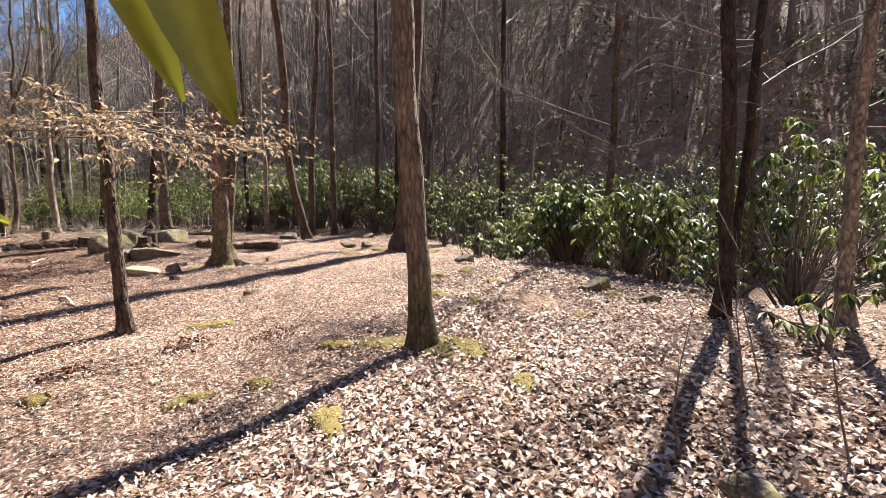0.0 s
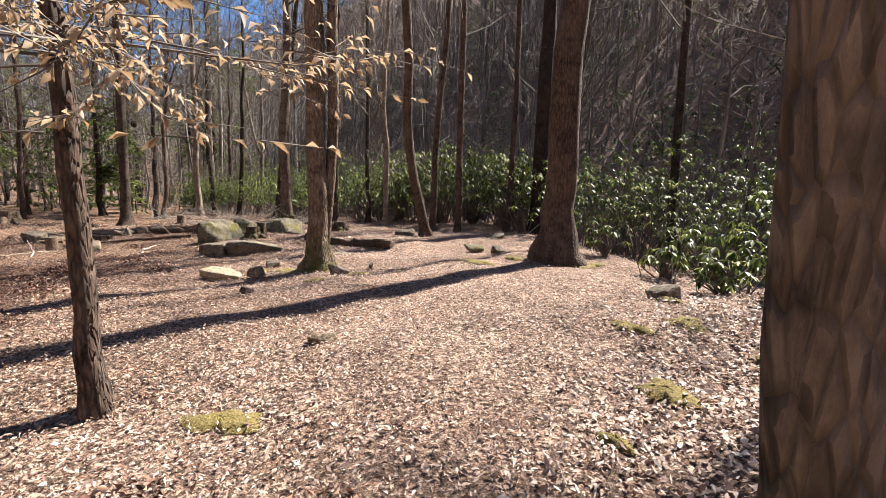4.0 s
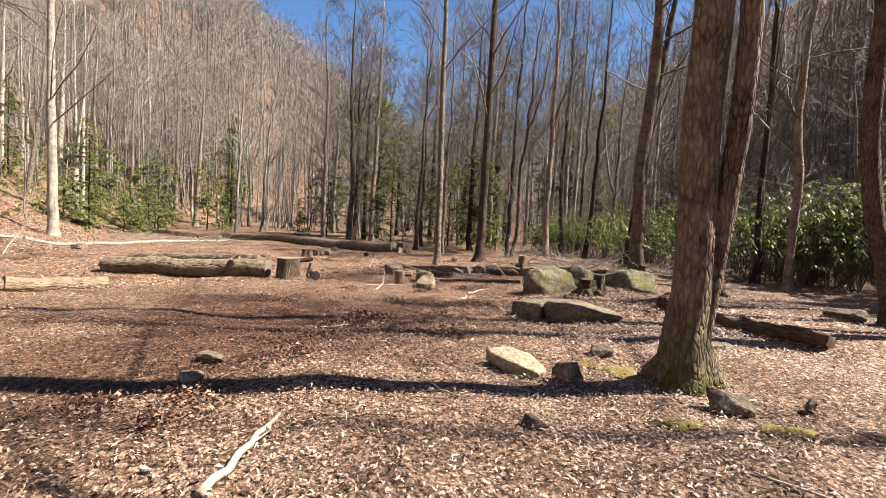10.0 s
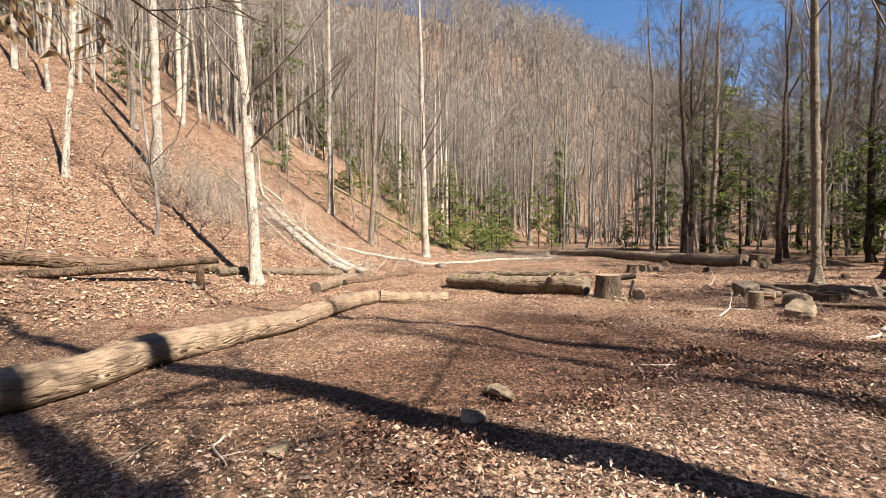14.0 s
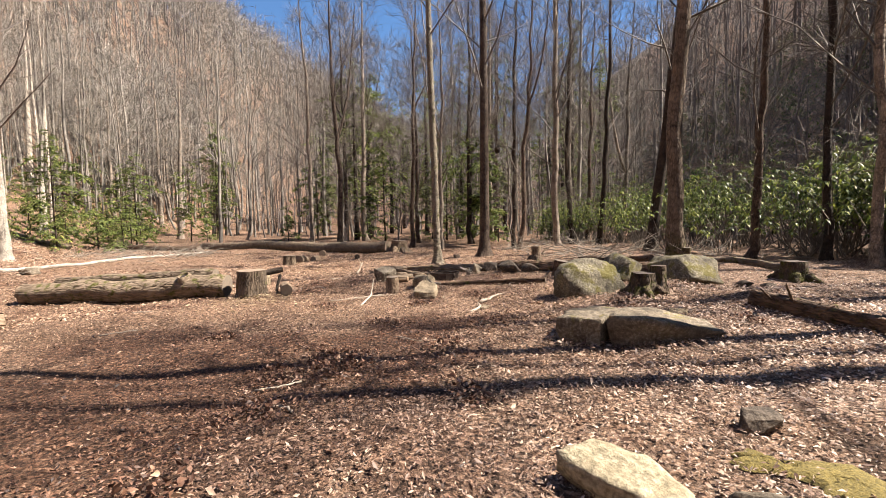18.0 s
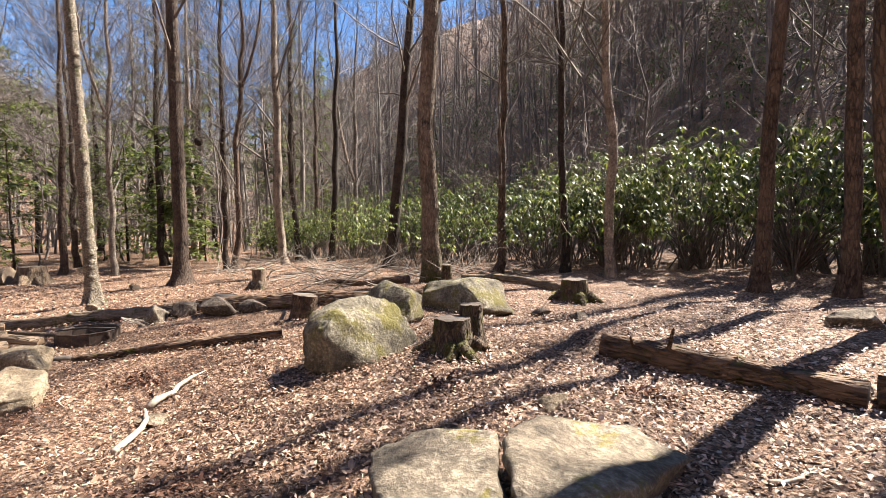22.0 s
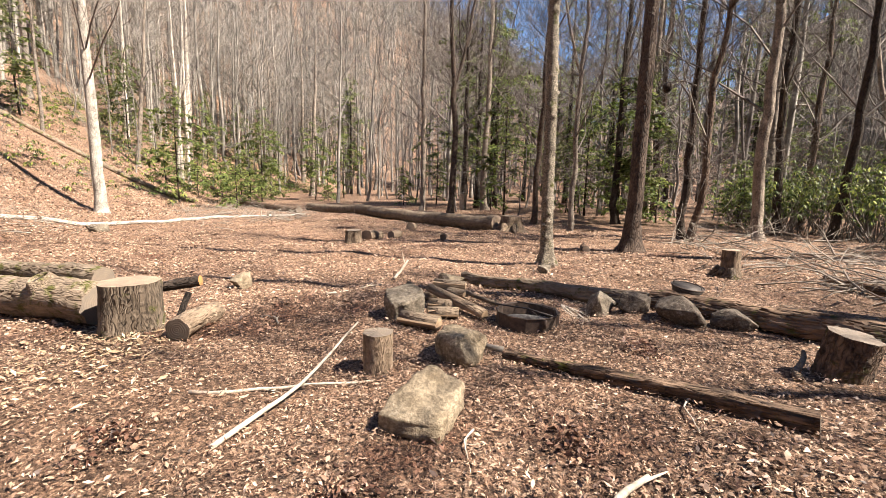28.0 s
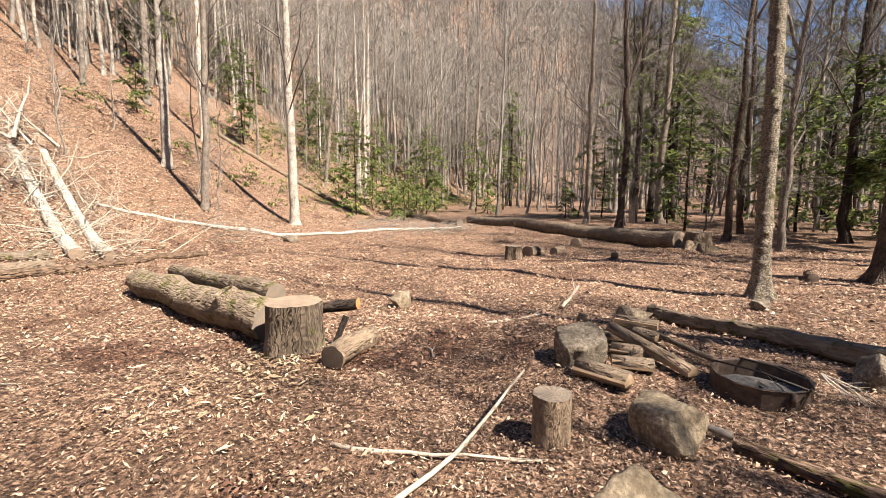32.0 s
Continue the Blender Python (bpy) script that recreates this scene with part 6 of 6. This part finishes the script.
def pan(x, y):
    """A blackened iron pan standing on edge upon the log."""
    t = thing("iron_pan", pose(x, y, gz(x, y) + 0.02, 0, 8, 20), "blackened round iron pan lying on leaves behind a log", "pan")
    P = np.array(((0, 0, 0), (0, 0, 0.01), (0, 0, 0.12)))
    part("bowl", tube(P, np.array((0.16, 0.19, 0.23)), 24), BLACK, t)
    a = np.linspace(0, 2 * np.pi, 25)
    part("rim", tube(np.stack([np.cos(a) * 0.23, np.sin(a) * 0.23, np.full(25, 0.125)], 1), np.full(25, 0.009), 6, False), RUST, t)
    b = np.linspace(0, np.pi, 9)
    part("bail", tube(np.stack([np.cos(b) * 0.22, np.full(9, -0.02), 0.12 + np.sin(b) * 0.1], 1), np.full(9, 0.005), 6), BLACK, t)


pan(-15.05, 17.3)


def wood_chips(x, y, rad, n, seed):
    """Saw shreds and bark slivers lying round a stump."""
    rs = np.random.RandomState(seed)
    px, py = x + rs.normal(0, rad * 0.5, n), y + rs.normal(0, rad * 0.5, n)
    a = rs.rand(n) * 6.283
    P = np.stack([px - x, py - y, terrain(px, py) - gz(x, y) + rs.uniform(0.02, 0.05, n)], 1)
    L = rs.uniform(0.03, 0.14, n)
    ob = part("wood_chips", blades(P, np.stack([np.cos(a), np.sin(a), rs.normal(0, 0.12, n)], 1), rs.normal(0, 0.35, (n, 3)) + (0, 0, 1), L, L * rs.uniform(0.1, 0.3, n), 0.05, 0.1), CHIP)
    ob.matrix_basis = pose(x, y, gz(x, y))
    tagged(ob, "pale saw shreds and bark slivers strewn round a stump", "wood chips", kind="stuff")


CHIP = leafy_material("wood_chip", ((0.0, (0.12, 0.075, 0.045)), (0.5, (0.30, 0.215, 0.13)), (1.0, (0.52, 0.42, 0.28))), 0.8, 0.0, 0.2)
wood_chips(-14.95, 10.0, 0.7, 420, 41)
wood_chips(-14.3, 9.6, 0.9, 260, 42)
wood_chips(-15.5, 13.7, 0.7, 200, 43)

# ---- the log bench ----
t = thing("log_bench", pose(-15.3, -0.65, gz(-15.3, -0.65)), "rustic bench rail of a dark log on a post", "bench")
part("post", tube(np.array(((0, 0, -0.1), (0, 0, 0.3), (0, 0, 0.66))), np.array((0.105, 0.10, 0.095)), 12), BARK_ROT, t)
part("rail", tube(np.array(((-0.35, 0.30, 0.76), (0.2, -0.25, 0.735), (1.4, -1.3, 0.66), (3.2, -2.9, 0.6))), np.array((0.10, 0.10, 0.105, 0.11)), 12), BARK_ROT, t)
part("far_post", tube(np.array(((3.0, -2.7, -0.3), (3.0, -2.7, 0.2), (3.0, -2.7, 0.56))), np.array((0.105, 0.10, 0.095)), 12), BARK_ROT, t)


# ---- brush piles ----
def brush(x, y, rad, n, label, material, seed, h=0.5, way=None, spread=0.5, up=(-0.05, 0.35), reach=(0.7, 1.9)):
    rs = np.random.RandomState(seed)
    t = thing("brush_pile", pose(x, y, 0), label, "brush pile")
    tagged(t, kind="stuff")
    out = []
    for _ in range(n):
        px, py = x + rs.normal(0, rad * 0.5), y + rs.normal(0, rad * 0.5)
        a = rs.rand() * 6.283 if way is None else way + rs.normal(0, spread)
        twigs(rs, (px - x, py - y, gz(px, py) + abs(rs.normal(0, h * 0.4))), (math.cos(a), math.sin(a), rs.uniform(*up)), rs.uniform(*reach), rs.uniform(0.009, 0.024), 1, out, 0.05, (1, 3))
    part("branches", prisms(out), material, t)


brush(-14.6, 20.9, 2.2, 80, "heap of dead grey branches before the thicket", GREY_STICK, 1, 0.5)
brush(-18.2, 22.8, 2.4, 70, "heap of dead grey branches before the thicket", GREY_STICK, 2, 0.5)
brush(-11.6, 21.4, 1.6, 40, "dead branches on the ground by the thicket", GREY_STICK, 3, 0.3)
brush(-21.6, -4.3, 2.4, 250, "tall tangle of grey brush on the slope", GREY_STICK, 4, 1.2, up=(0.1, 2.5))
brush(-24.8, -2.6, 2.2, 170, "grey crown of a fallen tree", GREY_STICK, 5, 0.9, -2.0)
brush(-23.6, 0.6, 1.8, 70, "bleached branches of a fallen tree", BLEACHED, 6, 0.5, 0.3)
brush(-34.5, 9.5, 3.0, 110, "spread of grey dead branches beside a felled trunk", GREY_STICK, 7, 0.3)
brush(-29.5, 1.6, 2.2, 50, "dead twigs along a fallen white trunk", GREY_STICK, 8, 0.3)
brush(-40.0, 6.0, 3.5, 60, "dead branches at the foot of the slope", GREY_STICK, 9, 0.3)
brush(-25.6, -2.2, 2.4, 70, "long bleached limbs heaped over fallen trunks", BLEACHED, 11, 0.9, -2.25, 0.5, (0.1, 0.7), (2.0, 4.5))
brush(-24.0, 0.3, 1.6, 40, "pale poles lying beside fallen trunks", BLEACHED, 12, 0.4, -2.6, 0.6, (-0.05, 0.3), (1.5, 3.5))
brush(-22.6, -6.0, 2.0, 60, "upright thin shoots on the slope", GREY_STICK, 13, 0.3, up=(1.0, 4.0), reach=(1.4, 3.2))
brush(-26.6, -6.5, 2.2, 120, "grey crown of a fallen tree on the slope", GREY_STICK, 10, 1.3)


def fallen_crown():
    """The bleached limbs of the fallen tree, spread up the slope."""
    rs = np.random.RandomState(55)
    t = thing("fallen_tree_crown", pose(-27.6, -5.0, gz(-27.6, -5.0)), "bleached white forked limbs of a fallen tree", "dead tree")
    for k in range(9):
        out = []
        a = -1.9 + rs.normal(0, 0.5)
        twigs(rs, (rs.normal(0, 0.6), rs.normal(0, 0.6), rs.uniform(0.0, 0.4)), (math.cos(a), math.sin(a), rs.uniform(0.5, 1.1)), rs.uniform(2.2, 4.4), rs.uniform(0.05, 0.095), 2, out, 0.1, (1, 3))
        part("limb", prisms(out), BLEACHED, t)


fallen_crown()


# ---- moss on the ground ----
def moss_patch(x, y, rad, seed, squash=0.6, yaw=0.0):
    rs = np.random.RandomState(seed)
    n, rings = 26, 6
    a = np.linspace(0, 2 * np.pi, n, endpoint=False)
    edge = rad * (1 + 0.25 * np.cos(a * 2 + rs.rand() * 6) + 0.18 * np.cos(a * 3 + rs.rand() * 6) + 0.14 * np.cos(a * 7 + rs.rand() * 6) + rs.normal(0, 0.08, n))
    V = []
    for k in range(rings + 1):
        f = k / rings
        px, py = np.cos(a) * edge * f, np.sin(a) * edge * f * squash
        qx, qy = x + px * math.cos(yaw) - py * math.sin(yaw), y + px * math.sin(yaw) + py * math.cos(yaw)
        V.append(np.stack([qx - x, qy - y, terrain(qx, qy) - gz(x, y) + 0.042 * (1 - f ** 4) - 0.004 + rs.normal(0, 0.004, n) + 0.012], 1))
    V = np.concatenate(V)
    T = []
    for k in range(rings):
        for i in range(n):
            j = (i + 1) % n
            T += [(k * n + i, (k + 1) * n + i, (k + 1) * n + j), (k * n + i, (k + 1) * n + j, k * n + j)]
    ob = part("moss_patch", (V, np.array(T)), MOSS, None, "patch of yellow-green moss between fallen leaves")
    ob.matrix_basis = pose(x, y, gz(x, y))
    tagged(ob, category="moss", group="moss patches")


for i, (x, y, r) in enumerate(((0.14, 4.22, 0.36), (-0.42, 4.48, 0.34), (0.3, 3.95, 0.22), (-0.68, 2.86, 0.2), (-0.98, 4.38, 0.16), (-1.86, 3.36, 0.16), (0.68, 3.35, 0.17), (0.55, 8.05, 0.24), (0.0, 7.85, 0.18), (-5.5, 10.6, 0.3), (-5.85, 10.5, 0.16), (0.05, 6.5, 0.22), (0.62, 9.2, 0.16), (-2.75, 5.6, 0.24), (-1.4, 3.6, 0.12),
                               (1.6, 5.0, 0.12), (0.5, 5.7, 0.14), (-0.35, 5.8, 0.1), (-3.1, 3.5, 0.14), (-0.1, 12.3, 0.3), (-3.9, 10.2, 0.2), (-1.6, 12.6, 0.2), (-2.2, 11.9, 0.28), (0.9, 7.2, 0.12), (-4.4, 9.7, 0.16), (2.4, 6.05, 0.18), (-8.6, 19.0, 0.24))):
    moss_patch(x, y, r, 40 + i, 0.65, i * 0.7)


# ---- young beech leaves, saplings, the branch at the start ----
def beech_branches():
    rs = np.random.RandomState(17)
    t = thing("beech_branch", pose(-3.80, 5.62, gz(-3.80, 5.62)), "thin spreading beech branches hung with tan dry leaves", "branch")
    sticks, pts, way = [], [], []
    for az, z, L in ((-0.25, 2.5, 2.3), (-0.35, 2.4, 2.3), (-0.15, 2.55, 2.3), (-0.05, 2.65, 2.2), (0.05, 2.5, 2.2), (-0.45, 2.5, 2.0), (0.1, 2.6, 1.9), (-0.75, 2.5, 1.7), (3.4, 2.35, 1.7), (3.6, 2.5, 1.6), (3.9, 2.4, 1.5), (5.0, 2.4, 1.5), (4.6, 2.55, 1.3)):
        own = []
        twigs(rs, (-0.02 * z, 0, z), (math.cos(az), math.sin(az), -0.2 if az < 1 else 0.0), L, 0.013, 2, own, -0.02, (1, 3))
        flat = []
        for s in own:
            ends = []
            for q in (s[:3], s[3:6]):
                line = z - (0.2 * math.hypot(q[0], q[1]) if az < 1 else 0.0)
                ends += [q[0], min(q[1], 0.45), max(1.76, line + 0.4 * (q[2] - line))]
            flat.append((*ends, *s[6:]))
        own = flat
        part("branch", prisms(own), TWIG, t)
        for s in own:
            if s[6] < 0.008 and (s[4] < 0.0 or s[3] > 1.3):
                p0, p1 = np.array(s[:3]), np.array(s[3:6])
                for f in rs.rand(3):
                    pts.append(p0 + (p1 - p0) * f)
                    d = p1 - p0
                    way.append(unit(d) + rs.normal(0, 0.5, 3) - (0, 0, 0.35))
    pts, way = np.array(pts), np.array(way)
    n = len(pts)
    part("foliage", blades(pts, way, rs.normal(0, 0.6, (n, 3)) + (0, 0, 1), rs.uniform(0.05, 0.085, n), rs.uniform(0.02, 0.034, n), 0.2, 0.35), BEECH_LEAF, t)


beech_branches()


def sapling(x, y, h, lean, seed, label="thin bare sapling with a few twigs", material=None):
    rs = np.random.RandomState(seed)
    t = thing("sapling", pose(x, y, gz(x, y) - 0.03), label, "sapling", "thin saplings")
    out = []
    twigs(rs, (0, 0, 0), unit(np.array((*lean, 1.0))), h, 0.008 + h * 0.0015, 1, out, 0.1, (1, 2))
    part("stem", prisms(out), material or TWIG, t)


for i, (x, y, h, lx, ly) in enumerate(((1.35, 2.35, 0.95, -0.25, 0.1), (1.75, 2.5, 1.2, -0.1, 0.05), (1.95, 2.7, 1.3, -0.3, 0.0), (2.3, 3.1, 1.1, -0.2, 0), (2.1, 2.15, 1.0, -0.25, 0.1), (1.05, 11.0, 1.5, 0.1, 0), (0.7, 11.6, 1.6, 0, 0), (1.3, 10.6, 1.3, -0.1, 0), (0.85, 12.3, 1.9, 0.05, 0),
                                       (-13.2, -3.5, 3.2, 0.05, 0.05), (-17.5, -4.4, 3.5, 0, 0.05), (-20.0, -5.2, 3.0, 0.05, 0), (-15.3, -6.0, 3.0, 0, 0), (-29.5, -6.5, 3.5, 0.05, 0.1), (-28.0, -4.0, 3.0, 0, 0.05), (-27.8, -9.0, 4.0, 0, 0), (-31.5, 14.2, 2.6, 0, 0), (-33.2, -8.5, 3.2, 0, 0))):
    sapling(x, y, h, (lx, ly), 700 + i)


def hanging_nest():
    """A dark round nest hung from a side branch of a thin tree."""
    t = thing("hanging_nest", pose(-22.0, 23.9, gz(-22.0, 23.9)), "dark round nest hanging on a bare side branch", "nest")
    z = 4.72 - gz(-22.0, 23.9)
    part("branch", tube(np.array(((0.0, 0.0, z - 0.1), (-0.4, -0.1, z + 0.12), (-0.9, -0.26, z + 0.16), (-1.3, -0.35, z + 0.1))), np.array((0.03, 0.024, 0.016, 0.008)), 7), TWIG, t)
    u, v = np.meshgrid(np.linspace(0, np.pi, 9), np.linspace(0, 2 * np.pi, 12, endpoint=False), indexing="ij")
    rs = np.random.RandomState(5)
    q = 0.16 * (1 + rs.normal(0, 0.05, u.shape))
    V = np.stack([np.sin(u) * np.cos(v) * q - 0.95, np.sin(u) * np.sin(v) * q - 0.27, np.cos(u) * q * 1.1 + z], -1).reshape(-1, 3)
    T = [f for i in range(8) for j in range(12) for f in ((i * 12 + j, (i + 1) * 12 + j, (i + 1) * 12 + (j + 1) % 12), (i * 12 + j, (i + 1) * 12 + (j + 1) % 12, i * 12 + (j + 1) % 12))]
    part("nest", (V, np.array(T)), BARK_DARK, t)


hanging_nest()


def near_leaves():
    """The shoot of a rhododendron beside the starting point."""
    t = thing("rhododendron_shoot", pose(-0.62, 0.30, gz(-0.62, 0.30)), "overhanging rhododendron shoot with long leathery leaves", "shrub")
    stem = np.array(((-0.25, -0.2, -0.1), (-0.2, -0.05, 0.8), (-0.02, 0.1, 1.55), (0.1, 0.16, 1.86)))
    part("stem", tube(stem, np.array((0.016, 0.013, 0.009, 0.006)), 8), TWIG, t)

    def leaf(p, q, w, up):
        p, q = np.array(p), np.array(q)
        d = q - p
        L = np.linalg.norm(d)
        d /= L
        s = unit(np.cross(d, np.array(up)))
        n = np.cross(s, d)
        V, T = [], []
        for k in range(10):
            f = k / 9
            ww = w * 0.5 * (math.sin(math.pi * min(1, f * 0.94 + 0.05)) ** 0.7)
            for e in (-1, -0.5, 0, 0.5, 1):
                V.append(p + d * L * f + s * ww * e + n * (w * 0.22 * abs(e) - 0.10 * L * f * f))
        for k in range(9):
            for e in range(4):
                i = k * 5 + e
                T += [(i, i + 1, i + 6), (i, i + 6, i + 5)]
        return np.array(V), np.array(T)

    o = np.array((0.62, -0.30, -gz(-0.62, 0.30)))
    for p, q, w, up in (((-0.32, 0.42, 1.78), (-0.215, 0.47, 1.535), 0.05, (0.9, -1, 0.35)), ((-0.27, 0.44, 1.79), (-0.175, 0.48, 1.51), 0.064, (0.35, -1, 0.1)), ((-0.56, 0.42, 1.50), (-0.40, 0.47, 1.42), 0.03, (0, -0.3, 1)), ((-0.56, 0.42, 1.46), (-0.455, 0.46, 1.38), 0.035, (0.2, -1, 0.5)), ((-0.56, 0.44, 1.33), (-0.455, 0.46, 1.30), 0.025, (0, -0.4, 1))):
        part("leaf", leaf(np.array(p) + o, np.array(q) + o, w, up), RHODO_NEAR, t)


RHODO_NEAR = leafy_material("sunlit_rhododendron_leaf", ((0.0, (0.17, 0.19, 0.02)), (1.0, (0.26, 0.27, 0.03))), 0.35, 0.5, 0.5)
near_leaves()


# ---- heaps of damp leaves ----
HEAPS = ((-2.56, 4.74, 0.30), (-1.71, 4.81, 0.28), (-3.38, 4.12, 0.24), (-6.70, 6.06, 0.30), (-6.58, 6.72, 0.28), (-6.15, 6.45, 0.2), (-9.0, 9.41, 0.42), (-9.19, 8.76, 0.32), (-7.65, 9.88, 0.30), (-10.63, 10.68, 0.34),
         (-8.97, 10.51, 0.30), (-9.39, 9.38, 0.36), (-12.79, 10.59, 0.28), (-8.79, 13.63, 0.24), (-8.91, 9.23, 0.3), (-7.29, 7.71, 0.28), (-11.25, 8.65, 0.3), (-11.77, 11.95, 0.24), (-8.3, 8.4, 0.3), (-13.1, 14.9, 0.25), (-12.0, 13.4, 0.22), (-7.3, 13.9, 0.22))
LEAF_HEAP = leafy_material("damp_leaf", ((0.0, (0.03, 0.015, 0.010)), (0.5, (0.11, 0.055, 0.036)), (0.85, (0.22, 0.125, 0.083)), (1.0, (0.36, 0.25, 0.175))), 0.5, 0.15, 0.3)


def leaf_heap(x, y, rad, seed):
    rs = np.random.RandomState(seed)
    n = int(620 * rad)
    px, py = x + rs.normal(0, rad * 0.55, n), y + rs.normal(0, rad * 0.4, n)
    d = np.hypot(px - x, py - y) / rad
    P = np.stack([px - x, py - y, terrain(px, py) - gz(x, y) + 0.01 + rs.rand(n) * 0.09 * np.exp(-d * d)], 1)
    a = rs.rand(n) * 6.283
    D = np.stack([np.cos(a), np.sin(a), rs.normal(0.15, 0.45, n)], 1)
    N = rs.normal(0, 0.8, (n, 3)) + (0, 0, 1)
    L = rs.uniform(0.03, 0.065, n)
    ob = part("leaf_heap", blades(P, D, N, L, L * rs.uniform(0.4, 0.7, n), rs.uniform(-0.3, 0.4, n)[:, None], rs.uniform(-0.4, 0.6, n)[:, None]), LEAF_HEAP)
    ob.matrix_basis = pose(x, y, gz(x, y))
    tagged(ob, "small heap of damp red-brown curled leaves", "fallen leaves", kind="stuff")


for i, (x, y, r) in enumerate(HEAPS):
    leaf_heap(x, y, r, 900 + i)


# ---- fallen leaves ----
def fallen_leaves():
    rs = np.random.RandomState(123)
    way = np.array(((0.0, -0.5), (-0.6, 3.5), (-2.0, 6.0), (-3.8, 7.2), (-6.5, 9.0), (-8.5, 12.0), (-10.2, 12.2), (-13.0, 12.2)))
    trail = np.concatenate([way[:-1] + (way[1:] - way[:-1]) * f for f in np.linspace(0, 1, 8, endpoint=False)])
    X, Y = rs.uniform(-22, 6, 1200000), rs.uniform(-1, 22, 1200000)
    d = np.full(len(X), 99.0)
    for a, b in trail:
        d = np.minimum(d, np.hypot(X - a, Y - b))
    clump = np.zeros_like(X)
    for k in range(14):
        f, w = rs.uniform(0.4, 2.6), rs.rand() * 6.28
        clump += np.sin((X * math.cos(w) + Y * math.sin(w)) * f + rs.rand() * 6.28)
    keep = rs.rand(len(X)) < np.clip(1.15 - d / 5.5, 0.15, 0.95) * np.clip(0.88 + clump * 0.05, 0.6, 1)
    keep &= (np.interp(X, FOOT_X, FOOT_Y) - Y) < 2
    keep &= rs.rand(len(X)) < np.clip(np.hypot(X - 1.15, (Y - 5.75) * 0.75) * 2.2 - 0.55, 0.12, 1)
    X, Y = X[keep], Y[keep]
    n = len(X)
    big = np.maximum(np.clip((1.2 * X - 0.35 * (Y - 3) + 2.2) / 2, 0, 1), np.clip(1.7 - np.hypot((X + 8.2) / 2.4, (Y - 15) / 2.8), 0, 0.4))
    L = np.where(rs.rand(n) < 0.12 + 0.42 * big, rs.uniform(0.032, 0.066, n), rs.uniform(0.017, 0.042, n)) * (1.0 + 0.2 * big)
    a = rs.rand(n) * 6.283
    D = np.stack([np.cos(a), np.sin(a), rs.normal(0.05, 0.4, n)], 1)
    N = np.stack([rs.normal(0, 0.65, n), rs.normal(0, 0.65, n), np.ones(n)], 1)
    Z = terrain(X, Y) + rs.uniform(0.004, 0.042, n)
    args = (np.stack([X, Y, Z], 1), D, N, L, L * (rs.uniform(0.16, 0.5, n) + 0.16 * big), rs.uniform(-0.2, 0.3, n)[:, None], rs.uniform(-0.25, 0.45, n)[:, None])
    near = (d[keep] < 1.3) & (L > 0.026)
    geo = joined([blades(*(q[near] for q in args)), blades(*(q[~near] for q in args), True)])
    hx, hy = rs.uniform(-50, -4, 90000), rs.uniform(-22, 6, 90000)
    up = np.interp(hx, FOOT_X, FOOT_Y) - hy
    ok = (up > -2) & (up < 22)
    hx, hy = hx[ok], hy[ok]
    m = len(hx)
    ha = rs.rand(m) * 6.283
    hill = blades(np.stack([hx, hy, terrain(hx, hy) + rs.uniform(0.02, 0.06, m)], 1), np.stack([np.cos(ha), np.sin(ha), rs.normal(0, 0.3, m)], 1), rs.normal(0, 0.5, (m, 3)) + (0, 0.4, 1), rs.uniform(0.07, 0.14, m), rs.uniform(0.04, 0.08, m), 0.1, 0.2, True)
    fx, fy = rs.uniform(-44, -15, 70000), rs.uniform(2, 24, 70000)
    ok = (np.interp(fx, FOOT_X, FOOT_Y) - fy < -1) & (rs.rand(70000) < 0.85)
    fx, fy = fx[ok], fy[ok]
    m = len(fx)
    fa = rs.rand(m) * 6.283
    floor = blades(np.stack([fx, fy, terrain(fx, fy) + rs.uniform(0.005, 0.03, m)], 1), np.stack([np.cos(fa), np.sin(fa), rs.normal(0, 0.3, m)], 1), rs.normal(0, 0.5, (m, 3)) + (0, 0, 1), rs.uniform(0.05, 0.10, m), rs.uniform(0.02, 0.05, m), 0.1, 0.2, True)
    tagged(part("fallen_leaves", joined([geo, hill, floor]), DRY_LEAF), "dry curled tan, pale and red-brown leaves covering the ground", "fallen leaves", kind="stuff")


fallen_leaves()
